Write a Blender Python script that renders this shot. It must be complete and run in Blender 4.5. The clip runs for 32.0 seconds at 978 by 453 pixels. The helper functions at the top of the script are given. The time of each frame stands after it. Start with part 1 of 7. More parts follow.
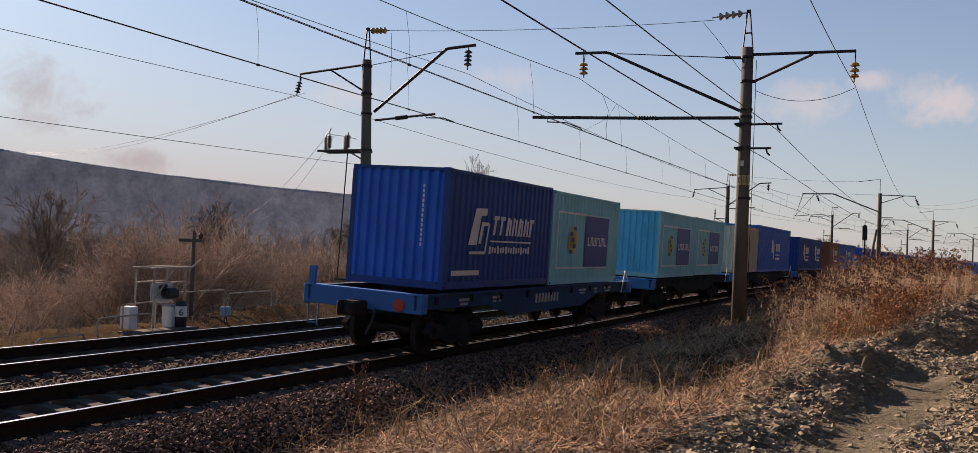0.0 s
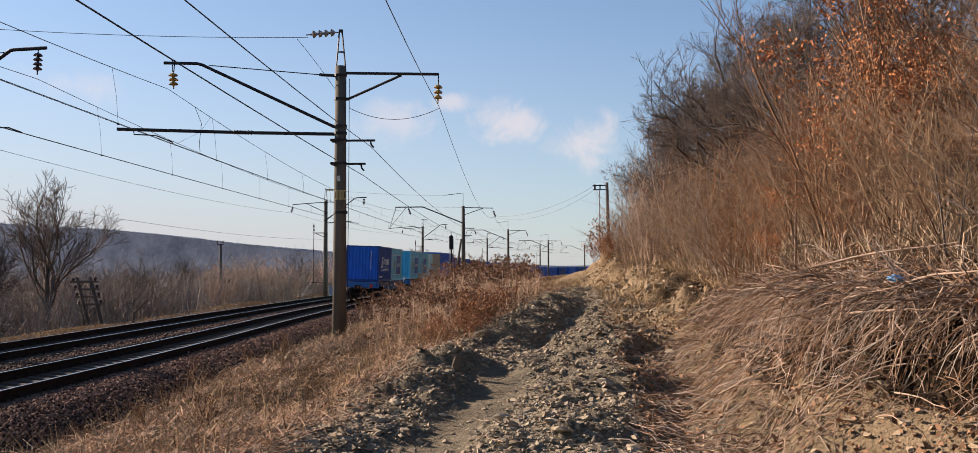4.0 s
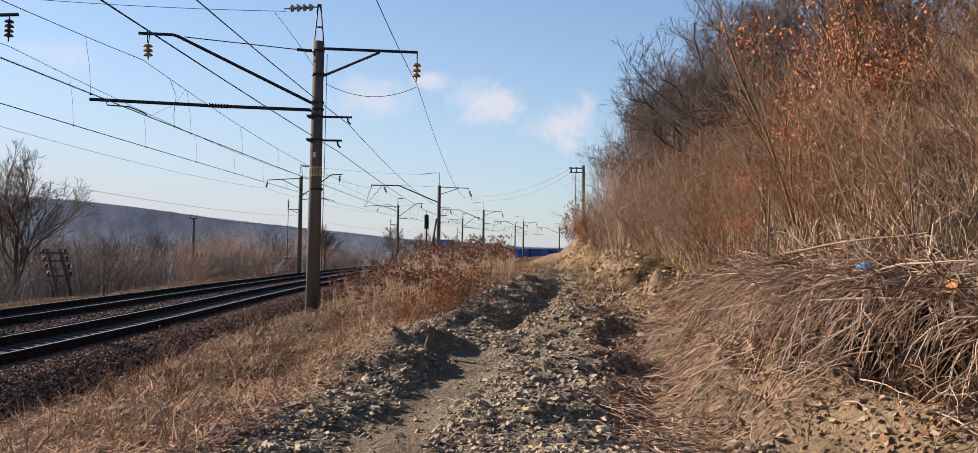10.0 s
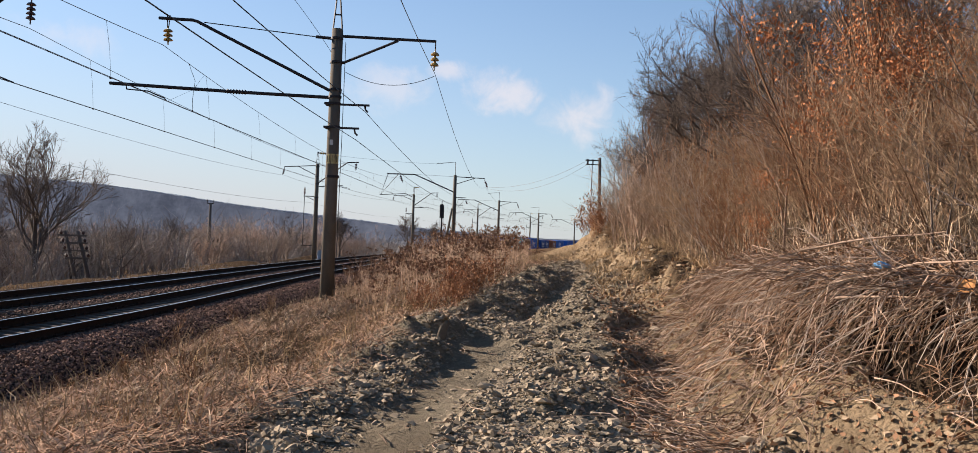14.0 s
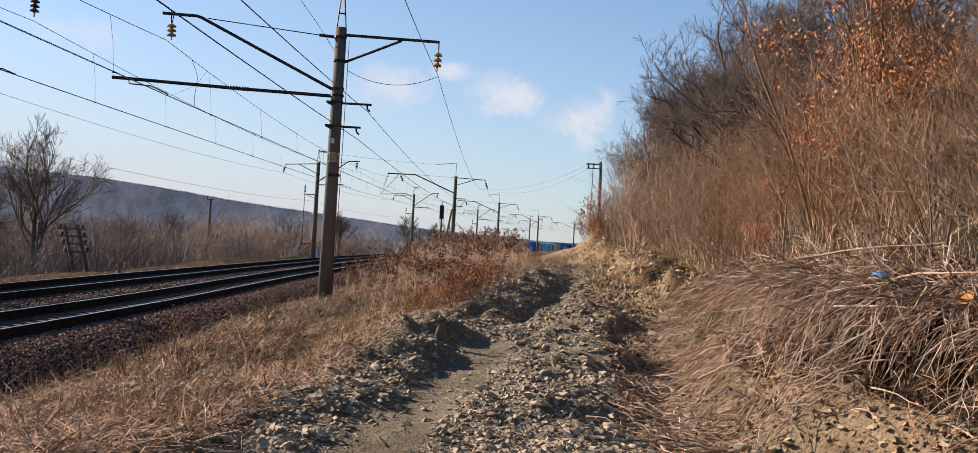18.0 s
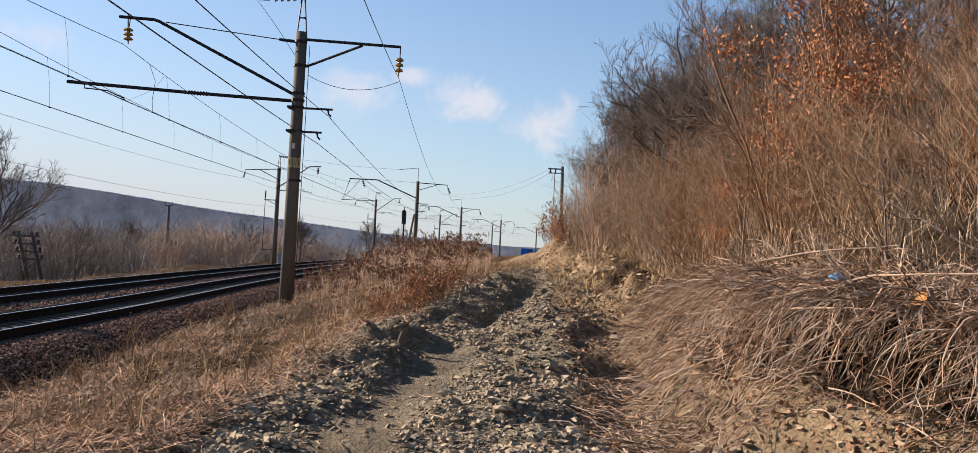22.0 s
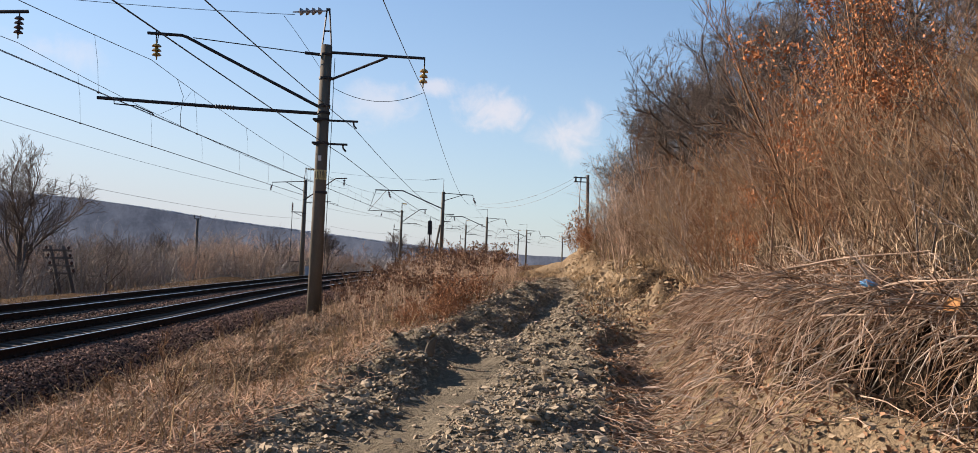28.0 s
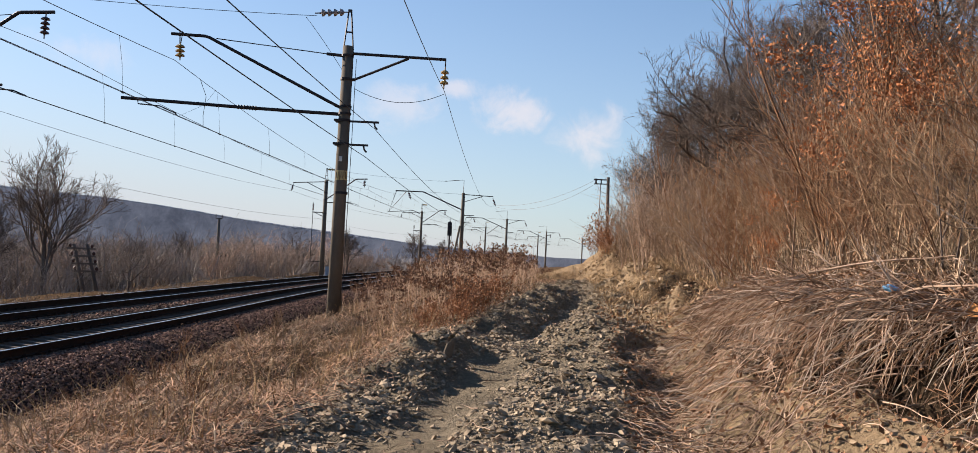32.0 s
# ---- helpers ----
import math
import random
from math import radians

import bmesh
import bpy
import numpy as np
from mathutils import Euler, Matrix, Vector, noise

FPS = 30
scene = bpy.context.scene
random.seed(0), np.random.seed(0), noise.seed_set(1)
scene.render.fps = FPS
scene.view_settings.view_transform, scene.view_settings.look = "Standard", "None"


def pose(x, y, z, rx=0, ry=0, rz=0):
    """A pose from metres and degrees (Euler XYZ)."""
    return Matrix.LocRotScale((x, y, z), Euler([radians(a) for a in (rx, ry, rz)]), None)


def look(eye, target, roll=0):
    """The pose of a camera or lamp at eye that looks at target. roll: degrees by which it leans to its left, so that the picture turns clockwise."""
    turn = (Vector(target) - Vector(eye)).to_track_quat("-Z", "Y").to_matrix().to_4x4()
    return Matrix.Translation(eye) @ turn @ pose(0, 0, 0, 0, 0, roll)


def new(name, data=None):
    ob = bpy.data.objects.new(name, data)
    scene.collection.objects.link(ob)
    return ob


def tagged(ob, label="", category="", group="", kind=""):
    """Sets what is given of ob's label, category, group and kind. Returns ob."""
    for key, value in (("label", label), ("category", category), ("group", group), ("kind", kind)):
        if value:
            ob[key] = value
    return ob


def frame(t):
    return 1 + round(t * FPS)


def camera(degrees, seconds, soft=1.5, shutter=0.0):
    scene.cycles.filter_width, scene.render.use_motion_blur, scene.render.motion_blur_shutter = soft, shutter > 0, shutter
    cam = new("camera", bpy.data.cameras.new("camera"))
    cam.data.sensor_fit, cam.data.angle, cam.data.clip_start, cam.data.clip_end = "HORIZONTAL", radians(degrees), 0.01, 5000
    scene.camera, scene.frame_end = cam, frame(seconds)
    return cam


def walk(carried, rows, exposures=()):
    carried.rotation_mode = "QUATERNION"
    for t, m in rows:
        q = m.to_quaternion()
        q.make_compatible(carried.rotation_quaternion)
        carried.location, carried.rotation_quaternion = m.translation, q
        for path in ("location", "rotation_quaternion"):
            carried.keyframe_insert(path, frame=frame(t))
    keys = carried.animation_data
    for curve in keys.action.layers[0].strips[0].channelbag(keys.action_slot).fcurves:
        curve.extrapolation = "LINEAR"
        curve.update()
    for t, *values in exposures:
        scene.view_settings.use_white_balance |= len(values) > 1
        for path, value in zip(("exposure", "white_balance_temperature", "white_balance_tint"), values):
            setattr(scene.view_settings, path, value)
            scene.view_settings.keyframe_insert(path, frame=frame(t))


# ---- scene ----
cam = camera(56.5, 32.0, 0.7)
EYE = (0.0, 0.0, 2.18)
# seconds, then the camera's turn in degrees (rx, ry, rz); it stands in one spot
TURNS = [
    (0.0, 91.23, -2.0, 24.98),
    (0.5, 93.02, -1.99, 16.97),
    (1.0, 93.38, -1.69, 15.18),
    (1.5, 93.28, -1.6, 15.25),
    (2.0, 93.75, 0.03, 14.2),
    (2.5, 93.62, 0.11, 11.79),
    (3.0, 93.4, 0.43, 5.04),
    (3.5, 92.78, 0.48, -0.02),
    (5.5, 92.34, -0.14, 2.32),
    (6.0, 92.42, -0.29, 2.85),
    (6.5, 92.37, -0.42, 3.03),
    (7.0, 91.98, -0.57, 3.23),
    (7.5, 91.63, -0.71, 3.08),
    (8.0, 91.27, -0.81, 1.92),
    (8.5, 91.29, -1.0, 1.64),
    (9.0, 91.21, -1.14, 1.12),
    (9.5, 91.18, -0.73, -0.52),
    (10.0, 91.3, -0.83, -1.37),
    (10.5, 91.25, -0.93, -1.64),
    (11.0, 91.19, -1.01, -1.81),
    (11.5, 91.12, -1.13, -1.37),
    (12.0, 91.12, -1.37, -1.14),
    (12.5, 90.94, -1.49, -0.87),
    (13.0, 90.73, -1.65, -0.86),
    (13.5, 90.66, -1.8, -0.67),
    (14.0, 90.68, -1.95, -0.44),
    (14.5, 90.65, -2.08, -0.05),
    (16.5, 90.62, -2.72, 0.61),
    (17.0, 90.73, -2.81, 0.68),
    (17.5, 90.71, -2.97, 0.18),
    (18.0, 90.79, -3.11, -0.48),
    (18.5, 90.85, -3.08, -1.34),
    (19.0, 91.16, -2.55, -2.7),
    (19.5, 91.25, -2.53, -3.26),
    (20.0, 91.28, -2.63, -3.22),
    (20.5, 91.34, -2.67, -3.09),
    (21.0, 91.38, -2.74, -2.94),
    (21.5, 91.33, -2.74, -2.91),
    (22.0, 91.22, -2.79, -2.84),
    (22.5, 91.24, -2.86, -2.82),
    (23.0, 91.18, -3.0, -2.83),
    (23.5, 91.05, -3.12, -3.13),
    (24.0, 91.29, -3.2, -3.37),
    (24.5, 91.39, -3.12, -3.12),
    (25.0, 91.59, -3.21, -2.77),
    (25.5, 91.6, -2.38, -2.3),
    (27.5, 91.7, -2.2, -1.4),
    (28.0, 91.76, -2.2, -1.2),
    (28.5, 91.8, -2.25, -1.08),
    (29.0, 91.86, -2.32, -0.9),
    (29.5, 91.82, -2.22, -0.64),
    (30.0, 91.83, -2.38, -0.46),
    (30.5, 91.87, -2.38, -0.2),
    (31.0, 91.85, -2.44, -0.14),
    (31.5, 91.83, -2.54, -0.05),
    (32.0, 91.8, -2.65, 0.03),
]
walk(cam, [(t, pose(*EYE, rx, ry, rz)) for t, rx, ry, rz in TURNS],
     exposures=[(t, e + 0.30, k + 300, tint) for t, e, k, tint in ((0.0, 0.68, 7750, 27), (0.5, 0.78, 7700, 27), (1.0, 0.87, 7650, 26), (2.0, 0.92, 7600, 25), (3.0, 0.93, 7300, 23), (5.5, 0.99, 7000, 21), (9.0, 1.03, 6800, 19), (32.0, 1.06, 6800, 19))])

# ---- world, sun ----
SUN_EL, SUN_AZ = radians(24.0), radians(-64)   # azimuth from +y, clockwise
to_sun = Vector((math.sin(SUN_AZ) * math.cos(SUN_EL), math.cos(SUN_AZ) * math.cos(SUN_EL), math.sin(SUN_EL)))


def node(nt, kind, **values):
    n = nt.nodes.new(kind)
    for key, value in values.items():
        if key in n.inputs:
            n.inputs[key].default_value = value
    return n


def mix_color(nt, fac, a, b, blend="MIX"):
    n = nt.nodes.new("ShaderNodeMix")
    n.data_type, n.blend_type = "RGBA", blend
    for i, v in ((0, fac), (6, a), (7, b)):
        if hasattr(v, "is_output"):
            nt.links.new(v, n.inputs[i])
        else:
            n.inputs[i].default_value = v if i == 0 else (*v[:3], 1)
    return n.outputs[2]


def maths(nt, op, a, b=0.0, c=0.0):
    n = nt.nodes.new("ShaderNodeMath")
    n.operation = op
    for i, v in enumerate((a, b, c)):
        if hasattr(v, "is_output"):
            nt.links.new(v, n.inputs[i])
        else:
            n.inputs[i].default_value = v
    return n.outputs[0]


HAZE, CLOUD = (5.05, 5.4, 6.15), (7.3, 7.3, 7.6)


def make_world():
    w = bpy.data.worlds.new("sky")
    scene.world = w
    w.use_nodes = True
    nt = w.node_tree
    bg = nt.nodes["Background"]
    sky = nt.nodes.new("ShaderNodeTexSky")
    sky.sky_type, sky.sun_disc = "NISHITA", False
    sky.sun_elevation, sky.sun_rotation = SUN_EL, SUN_AZ
    sky.air_density, sky.dust_density, sky.ozone_density = 1.0, 0.3, 3.0
    co = nt.nodes.new("ShaderNodeTexCoord").outputs["Generated"]
    no = node(nt, "ShaderNodeTexNoise", Scale=7.0, Detail=2.0, Roughness=0.5, Distortion=0.6)
    wisp = node(nt, "ShaderNodeTexNoise", Scale=26.0, Detail=8.0, Roughness=0.66, Distortion=0.4)
    for n in (no, wisp):
        nt.links.new(co, n.inputs["Vector"])
    cover, smoke, puff = None, None, None
    # small fair-weather clouds and a far smoke plume: azimuth, elevation, half width, half height (degrees), density
    for az, el, wd, ht, dens in ((-6.0, 9.1, 3.4, 1.5, 0.4), (1.3, 8.9, 2.8, 1.8, 0.6), (5.9, 7.6, 3.4, 2.0, 0.6), (-2.4, 10.4, 1.8, 0.8, 0.5), (-34, 9, 4.5, 1.6, 0.4), (-25, 10.5, 3.5, 1.4, 0.3),
                                 (-52.4, 11.5, 5.2, 6.5, 1.0), (-51.2, 7.6, 3.0, 2.6, 0.7), (-46.3, 4.3, 3.4, 1.2, 0.7), (60, 20, 14, 6, 0.5), (150, 25, 20, 7, 0.5), (-140, 22, 16, 6, 0.5)):
        a, e = radians(az), radians(el)
        sep = nt.nodes.new("ShaderNodeVectorRotate")
        sep.rotation_type = "Z_AXIS"
        sep.inputs["Angle"].default_value = a
        nt.links.new(co, sep.inputs["Vector"])
        xyz = nt.nodes.new("ShaderNodeSeparateXYZ")
        nt.links.new(sep.outputs[0], xyz.inputs[0])
        dx = maths(nt, "DIVIDE", xyz.outputs[0], math.sin(radians(wd)))
        dz = maths(nt, "DIVIDE", maths(nt, "SUBTRACT", xyz.outputs[2], math.sin(e)), math.sin(radians(ht)))
        r = maths(nt, "SQRT", maths(nt, "ADD", maths(nt, "MULTIPLY", dx, dx), maths(nt, "MULTIPLY", dz, dz)))
        front = maths(nt, "GREATER_THAN", xyz.outputs[1], 0.0)
        m = maths(nt, "MULTIPLY", maths(nt, "MULTIPLY", maths(nt, "SUBTRACT", 1.25, r), front), 1.0)
        m = maths(nt, "ADD", m, maths(nt, "MULTIPLY", maths(nt, "SUBTRACT", no.outputs[0], 0.5), 2.2))
        m = maths(nt, "ADD", m, maths(nt, "MULTIPLY", maths(nt, "SUBTRACT", wisp.outputs[0], 0.5), 2.0))
        rm = nt.nodes.new("ShaderNodeMapRange")
        rm.interpolation_type = "SMOOTHSTEP"
        rm.inputs["From Min"].default_value, rm.inputs["From Max"].default_value = (-0.2, 0.9) if az < -50 and ht > 5 else (0.3, 1.3)
        rm.inputs["To Max"].default_value = dens
        nt.links.new(m, rm.inputs["Value"])
        inside = maths(nt, "MULTIPLY", rm.outputs[0], maths(nt, "LESS_THAN", r, 1.8))
        inside = maths(nt, "MULTIPLY", inside, front)
        if az < -50 and ht > 5:
            smoke = inside
        elif -52 < az < -46:
            puff = inside if puff is None else maths(nt, "MAXIMUM", puff, inside)
        else:
            cover = inside if cover is None else maths(nt, "MAXIMUM", cover, inside)
    # pale haze that thickens towards the horizon and towards the sun's side
    vz = nt.nodes.new("ShaderNodeSeparateXYZ")
    nt.links.new(co, vz.inputs[0])
    low = maths(nt, "POWER", 2.718, maths(nt, "MULTIPLY", maths(nt, "MAXIMUM", vz.outputs[2], 0.0), -4.6))
    toward = nt.nodes.new("ShaderNodeVectorMath")
    toward.operation = "DOT_PRODUCT"
    nt.links.new(co, toward.inputs[0])
    toward.inputs[1].default_value = (-0.92, 0.39, 0.0)
    side = maths(nt, "ADD", 0.25, maths(nt, "MULTIPLY", toward.outputs["Value"], 0.75))
    veil = maths(nt, "MINIMUM", maths(nt, "MAXIMUM", maths(nt, "MULTIPLY", low, maths(nt, "ADD", side, 0.25)), 0.0), 0.95)
    hazy = mix_color(nt, veil, mix_color(nt, 1.0, sky.outputs[0], (0.74, 1.20, 1.40), "MULTIPLY"), HAZE)
    mixed = mix_color(nt, cover, hazy, CLOUD)
    mixed = mix_color(nt, smoke, mixed, (8.6, 7.9, 7.5))
    mixed = mix_color(nt, puff, mixed, (4.1, 4.2, 4.7))
    nt.links.new(mixed, bg.inputs[0])
    bg.inputs[1].default_value = 0.048


make_world()
sun = new("sun", bpy.data.lights.new("sun", "SUN"))
sun.data.energy, sun.data.angle, sun.data.color = 5.0, radians(0.53), (1.0, 0.94, 0.85)
sun.matrix_world = look(to_sun * 100, (0, 0, 0))


# ---- materials ----
def material(name, base, rough=0.85, metal=0.0, second=None, scale=4.0, fine=60.0, amount=0.5, bump=0.3, dist=0.01, vary=0.0, third=None, stretch=(1, 1, 1), island=0.0, spec=0.3, coords="Object"):
    """A base colour broken up at two scales, with relief; vary: brightness from piece to piece."""
    m = bpy.data.materials.new(name)
    m.use_nodes = True
    nt = m.node_tree
    b = nt.nodes["Principled BSDF"]
    b.inputs["Roughness"].default_value, b.inputs["Metallic"].default_value = rough, metal
    b.inputs["Specular IOR Level"].default_value = spec if rough < 0.84 else 0.03
    tc = nt.nodes.new("ShaderNodeTexCoord")
    if coords == "World":
        co = nt.nodes.new("ShaderNodeNewGeometry").outputs["Position"]
    else:
        co = tc.outputs[coords]
    mp = nt.nodes.new("ShaderNodeMapping")
    mp.inputs["Scale"].default_value = stretch
    nt.links.new(co, mp.inputs[0])
    big = node(nt, "ShaderNodeTexNoise", Scale=scale, Detail=5.0, Roughness=0.6)
    small = node(nt, "ShaderNodeTexNoise", Scale=fine, Detail=3.0, Roughness=0.65)
    for n in (big, small):
        nt.links.new(mp.outputs[0], n.inputs["Vector"])
    second = second or tuple(c * 0.6 for c in base)

    def ramp(src, lo, hi):
        r = nt.nodes.new("ShaderNodeMapRange")
        r.inputs["From Min"].default_value, r.inputs["From Max"].default_value = lo, hi
        nt.links.new(src, r.inputs["Value"])
        return r.outputs[0]
    col = mix_color(nt, maths(nt, "MULTIPLY", ramp(big.outputs[0], 0.35, 0.68), amount), base, second)
    if third:
        col = mix_color(nt, maths(nt, "MULTIPLY", ramp(small.outputs[0], 0.5, 0.72), amount), col, third)
    else:
        col = mix_color(nt, maths(nt, "MULTIPLY", ramp(small.outputs[0], 0.4, 0.75), amount * 0.5), col, tuple(c * 0.55 for c in base))
    for amount_v, src in ((vary, "info"), (island, "island")):
        if amount_v:
            if src == "info":
                rnd = nt.nodes.new("ShaderNodeObjectInfo").outputs["Random"]
            else:
                rnd = nt.nodes.new("ShaderNodeNewGeometry").outputs["Random Per Island"]
            hsv = nt.nodes.new("ShaderNodeHueSaturation")
            v = nt.nodes.new("ShaderNodeMapRange")
            v.inputs["To Min"].default_value, v.inputs["To Max"].default_value = 1 - amount_v, 1 + amount_v
            nt.links.new(rnd, v.inputs["Value"])
            nt.links.new(v.outputs[0], hsv.inputs["Value"])
            nt.links.new(col, hsv.inputs["Color"])
            col = hsv.outputs[0]
    nt.links.new(col, b.inputs["Base Color"])
    if bump:
        bp = nt.nodes.new("ShaderNodeBump")
        bp.inputs["Strength"].default_value, bp.inputs["Distance"].default_value = bump, dist
        nt.links.new(maths(nt, "ADD", big.outputs[0], maths(nt, "MULTIPLY", small.outputs[0], 0.6)), bp.inputs["Height"])
        nt.links.new(bp.outputs[0], b.inputs["Normal"])
    return m


M = {}
M["rail"] = material("rail_steel", (0.030, 0.021, 0.017), 0.95, 0.0, (0.05, 0.032, 0.022), 6, 80, bump=0.1)
M["rail_top"] = material("polished_rail_head", (0.55, 0.55, 0.56), 0.28, 1.0, (0.4, 0.38, 0.36), 3, 40, 0.4, bump=0.02)
M["sleeper"] = material("sleeper_concrete", (0.115, 0.095, 0.08), 0.9, 0, (0.07, 0.054, 0.045), 5, 70, 0.8, vary=0.15)
M["ballast"] = material("ballast_stone", (0.17, 0.102, 0.075), 0.9, 0, (0.06, 0.04, 0.034), 30, 90, 0.6, island=0.8, third=(0.19, 0.135, 0.11))
M["ballast_bed"] = material("packed_ballast_fines", (0.055, 0.036, 0.028), 0.95, 0, (0.025, 0.018, 0.015), 12, 60, 0.8, 0.6, 0.03)
M["concrete"] = material("pole_concrete", (0.158, 0.137, 0.11), 0.9, 0, (0.08, 0.07, 0.058), 1.6, 45, 0.8, 0.25, 0.006, stretch=(1, 1, 0.25))
M["steel_dark"] = material("painted_black_steel", (0.03, 0.03, 0.033), 0.6, 0.3, (0.06, 0.045, 0.04), 6, 60, 0.5, 0.15)
M["galv"] = material("galvanised_steel", (0.33, 0.33, 0.33), 0.55, 0.6, (0.22, 0.21, 0.2), 6, 60, 0.5, 0.1)
M["wire"] = material("bronze_wire", (0.11, 0.085, 0.07), 0.5, 0.6, (0.07, 0.06, 0.055), 2, 20, 0.4, bump=0)
M["cable"] = material("black_cable", (0.02, 0.02, 0.022), 0.6, 0, (0.03, 0.03, 0.03), 2, 20, 0.3, bump=0)
M["glass_ins"] = material("amber_porcelain", (0.35, 0.22, 0.05), 0.18, 0, (0.2, 0.11, 0.03), 10, 60, 0.4, bump=0, spec=0.6)
M["brown_ins"] = material("brown_porcelain", (0.06, 0.03, 0.025), 0.2, 0, (0.09, 0.05, 0.04), 10, 60, 0.3, bump=0, spec=0.6)
M["white_paint"] = material("chalky_white_paint", (0.72, 0.71, 0.68), 0.7, 0, (0.5, 0.47, 0.42), 3, 40, 0.5, 0.1)
M["black_paint"] = material("black_paint", (0.02, 0.02, 0.025), 0.6, 0, (0.04, 0.04, 0.04), 3, 40, 0.4, 0.1)
M["yellow"] = material("number_plate_yellow", (0.55, 0.46, 0.22), 0.7, 0, (0.4, 0.32, 0.16), 12, 60, 0.5, 0.05)
M["timber"] = material("weathered_timber", (0.13, 0.11, 0.095), 0.9, 0, (0.07, 0.06, 0.055), 3, 40, 0.6, 0.3, stretch=(1, 1, 0.1))
M["grey_paint"] = material("grey_enamel", (0.36, 0.37, 0.38), 0.6, 0, (0.25, 0.25, 0.25), 4, 40, 0.5, 0.1)
M["blue_box"] = material("blue_grey_cabinet_paint", (0.22, 0.3, 0.38), 0.6, 0, (0.15, 0.2, 0.26), 4, 40, 0.5, 0.1)


# ---- mesh building ----
class Shape:
    """Collects vertices and faces of one mesh."""

    def __init__(self):
        self.v, self.f, self.m = [], [], []

    def add(self, verts, faces, mat=0):
        o = len(self.v)
        self.v.extend(tuple(p) for p in verts)
        self.f.extend(tuple(i + o for i in q) for q in faces)
        self.m.extend([mat] * len(faces))
        return self

    def box(self, c, s, m=None, mat=0, chamfer=0.0):
        x, y, z = (k / 2 for k in s)
        if chamfer:
            k = min(chamfer, x * 0.9, y * 0.9, z * 0.9)
            pts, idx = [], {}
            for sx in (-1, 1):
                for sy in (-1, 1):
                    for sz in (-1, 1):
                        for ax in range(3):
                            p = [sx * (x if ax == 0 else x - k), sy * (y if ax == 1 else y - k), sz * (z if ax == 2 else z - k)]
                            idx[sx, sy, sz, ax] = len(pts)
                            pts.append(p)
            fs = []
            for ax in range(3):
                u, w = [a for a in range(3) if a != ax]
                for sg in (-1, 1):
                    q = []
                    for a, b in ((-1, -1), (1, -1), (1, 1), (-1, 1)):
                        key = [0, 0, 0]
                        key[ax], key[u], key[w] = sg, a, b
                        q.append(idx[(*key, ax)])
                    fs.append(q if (sg > 0) == (ax != 1) else q[::-1])
                for a in (-1, 1):
                    for b in (-1, 1):
                        q = []
                        for e, which in ((-1, u), (1, u), (1, w), (-1, w)):
                            key = [0, 0, 0]
                            key[ax], key[u], key[w] = e, a, b
                            q.append(idx[(*key, which)])
                        fs.append(q if a * b * (1 if ax != 1 else -1) > 0 else q[::-1])
            for sx in (-1, 1):
                for sy in (-1, 1):
                    for sz in (-1, 1):
                        q = [idx[sx, sy, sz, a] for a in range(3)]
                        fs.append(q if sx * sy * sz > 0 else q[::-1])
        else:
            pts = [(a, b, d) for d in (-z, z) for b in (-y, y) for a in (-x, x)]
            fs = [(0, 2, 3, 1), (4, 5, 7, 6), (0, 1, 5, 4), (2, 6, 7, 3), (0, 4, 6, 2), (1, 3, 7, 5)]
        mm = Matrix.Translation(c) @ (m or Matrix.Identity(4))
        return self.add([mm @ Vector(p) for p in pts], fs, mat)

    def tube(self, pts, r, r1=None, n=6, mat=0, cap=True):
        pts = [Vector(p) for p in pts]
        r1 = r if r1 is None else r1
        k = len(pts)
        vs, fs = [], []
        side = None
        for i, p in enumerate(pts):
            d = (pts[min(i + 1, k - 1)] - pts[max(i - 1, 0)])
            d = d.normalized() if d.length > 1e-9 else Vector((0, 0, 1))
            if side is None:
                side = d.orthogonal().normalized()
            side = (side - d * side.dot(d))
            side = side.normalized() if side.length > 1e-6 else d.orthogonal().normalized()
            up = d.cross(side)
            rr = r + (r1 - r) * i / max(1, k - 1)
            for j in range(n):
                a = 2 * math.pi * j / n
                vs.append(p + (side * math.cos(a) + up * math.sin(a)) * rr)
        for i in range(k - 1):
            for j in range(n):
                a, b = i * n + j, i * n + (j + 1) % n
                fs.append((a, b, b + n, a + n))
        if cap:
            fs.append(tuple(range(n))[::-1])
            fs.append(tuple((k - 1) * n + j for j in range(n)))
        return self.add(vs, fs, mat)

    def lathe(self, prof, m=None, n=12, mat=0):
        m = m or Matrix.Identity(4)
        vs, fs = [], []
        for r, z in prof:
            for j in range(n):
                a = 2 * math.pi * j / n
                vs.append(m @ Vector((r * math.cos(a), r * math.sin(a), z)))
        for i in range(len(prof) - 1):
            for j in range(n):
                a, b = i * n + j, i * n + (j + 1) % n
                fs.append((a, b, b + n, a + n))
        fs.append(tuple(range(n))[::-1])
        fs.append(tuple((len(prof) - 1) * n + j for j in range(n)))
        return self.add(vs, fs, mat)

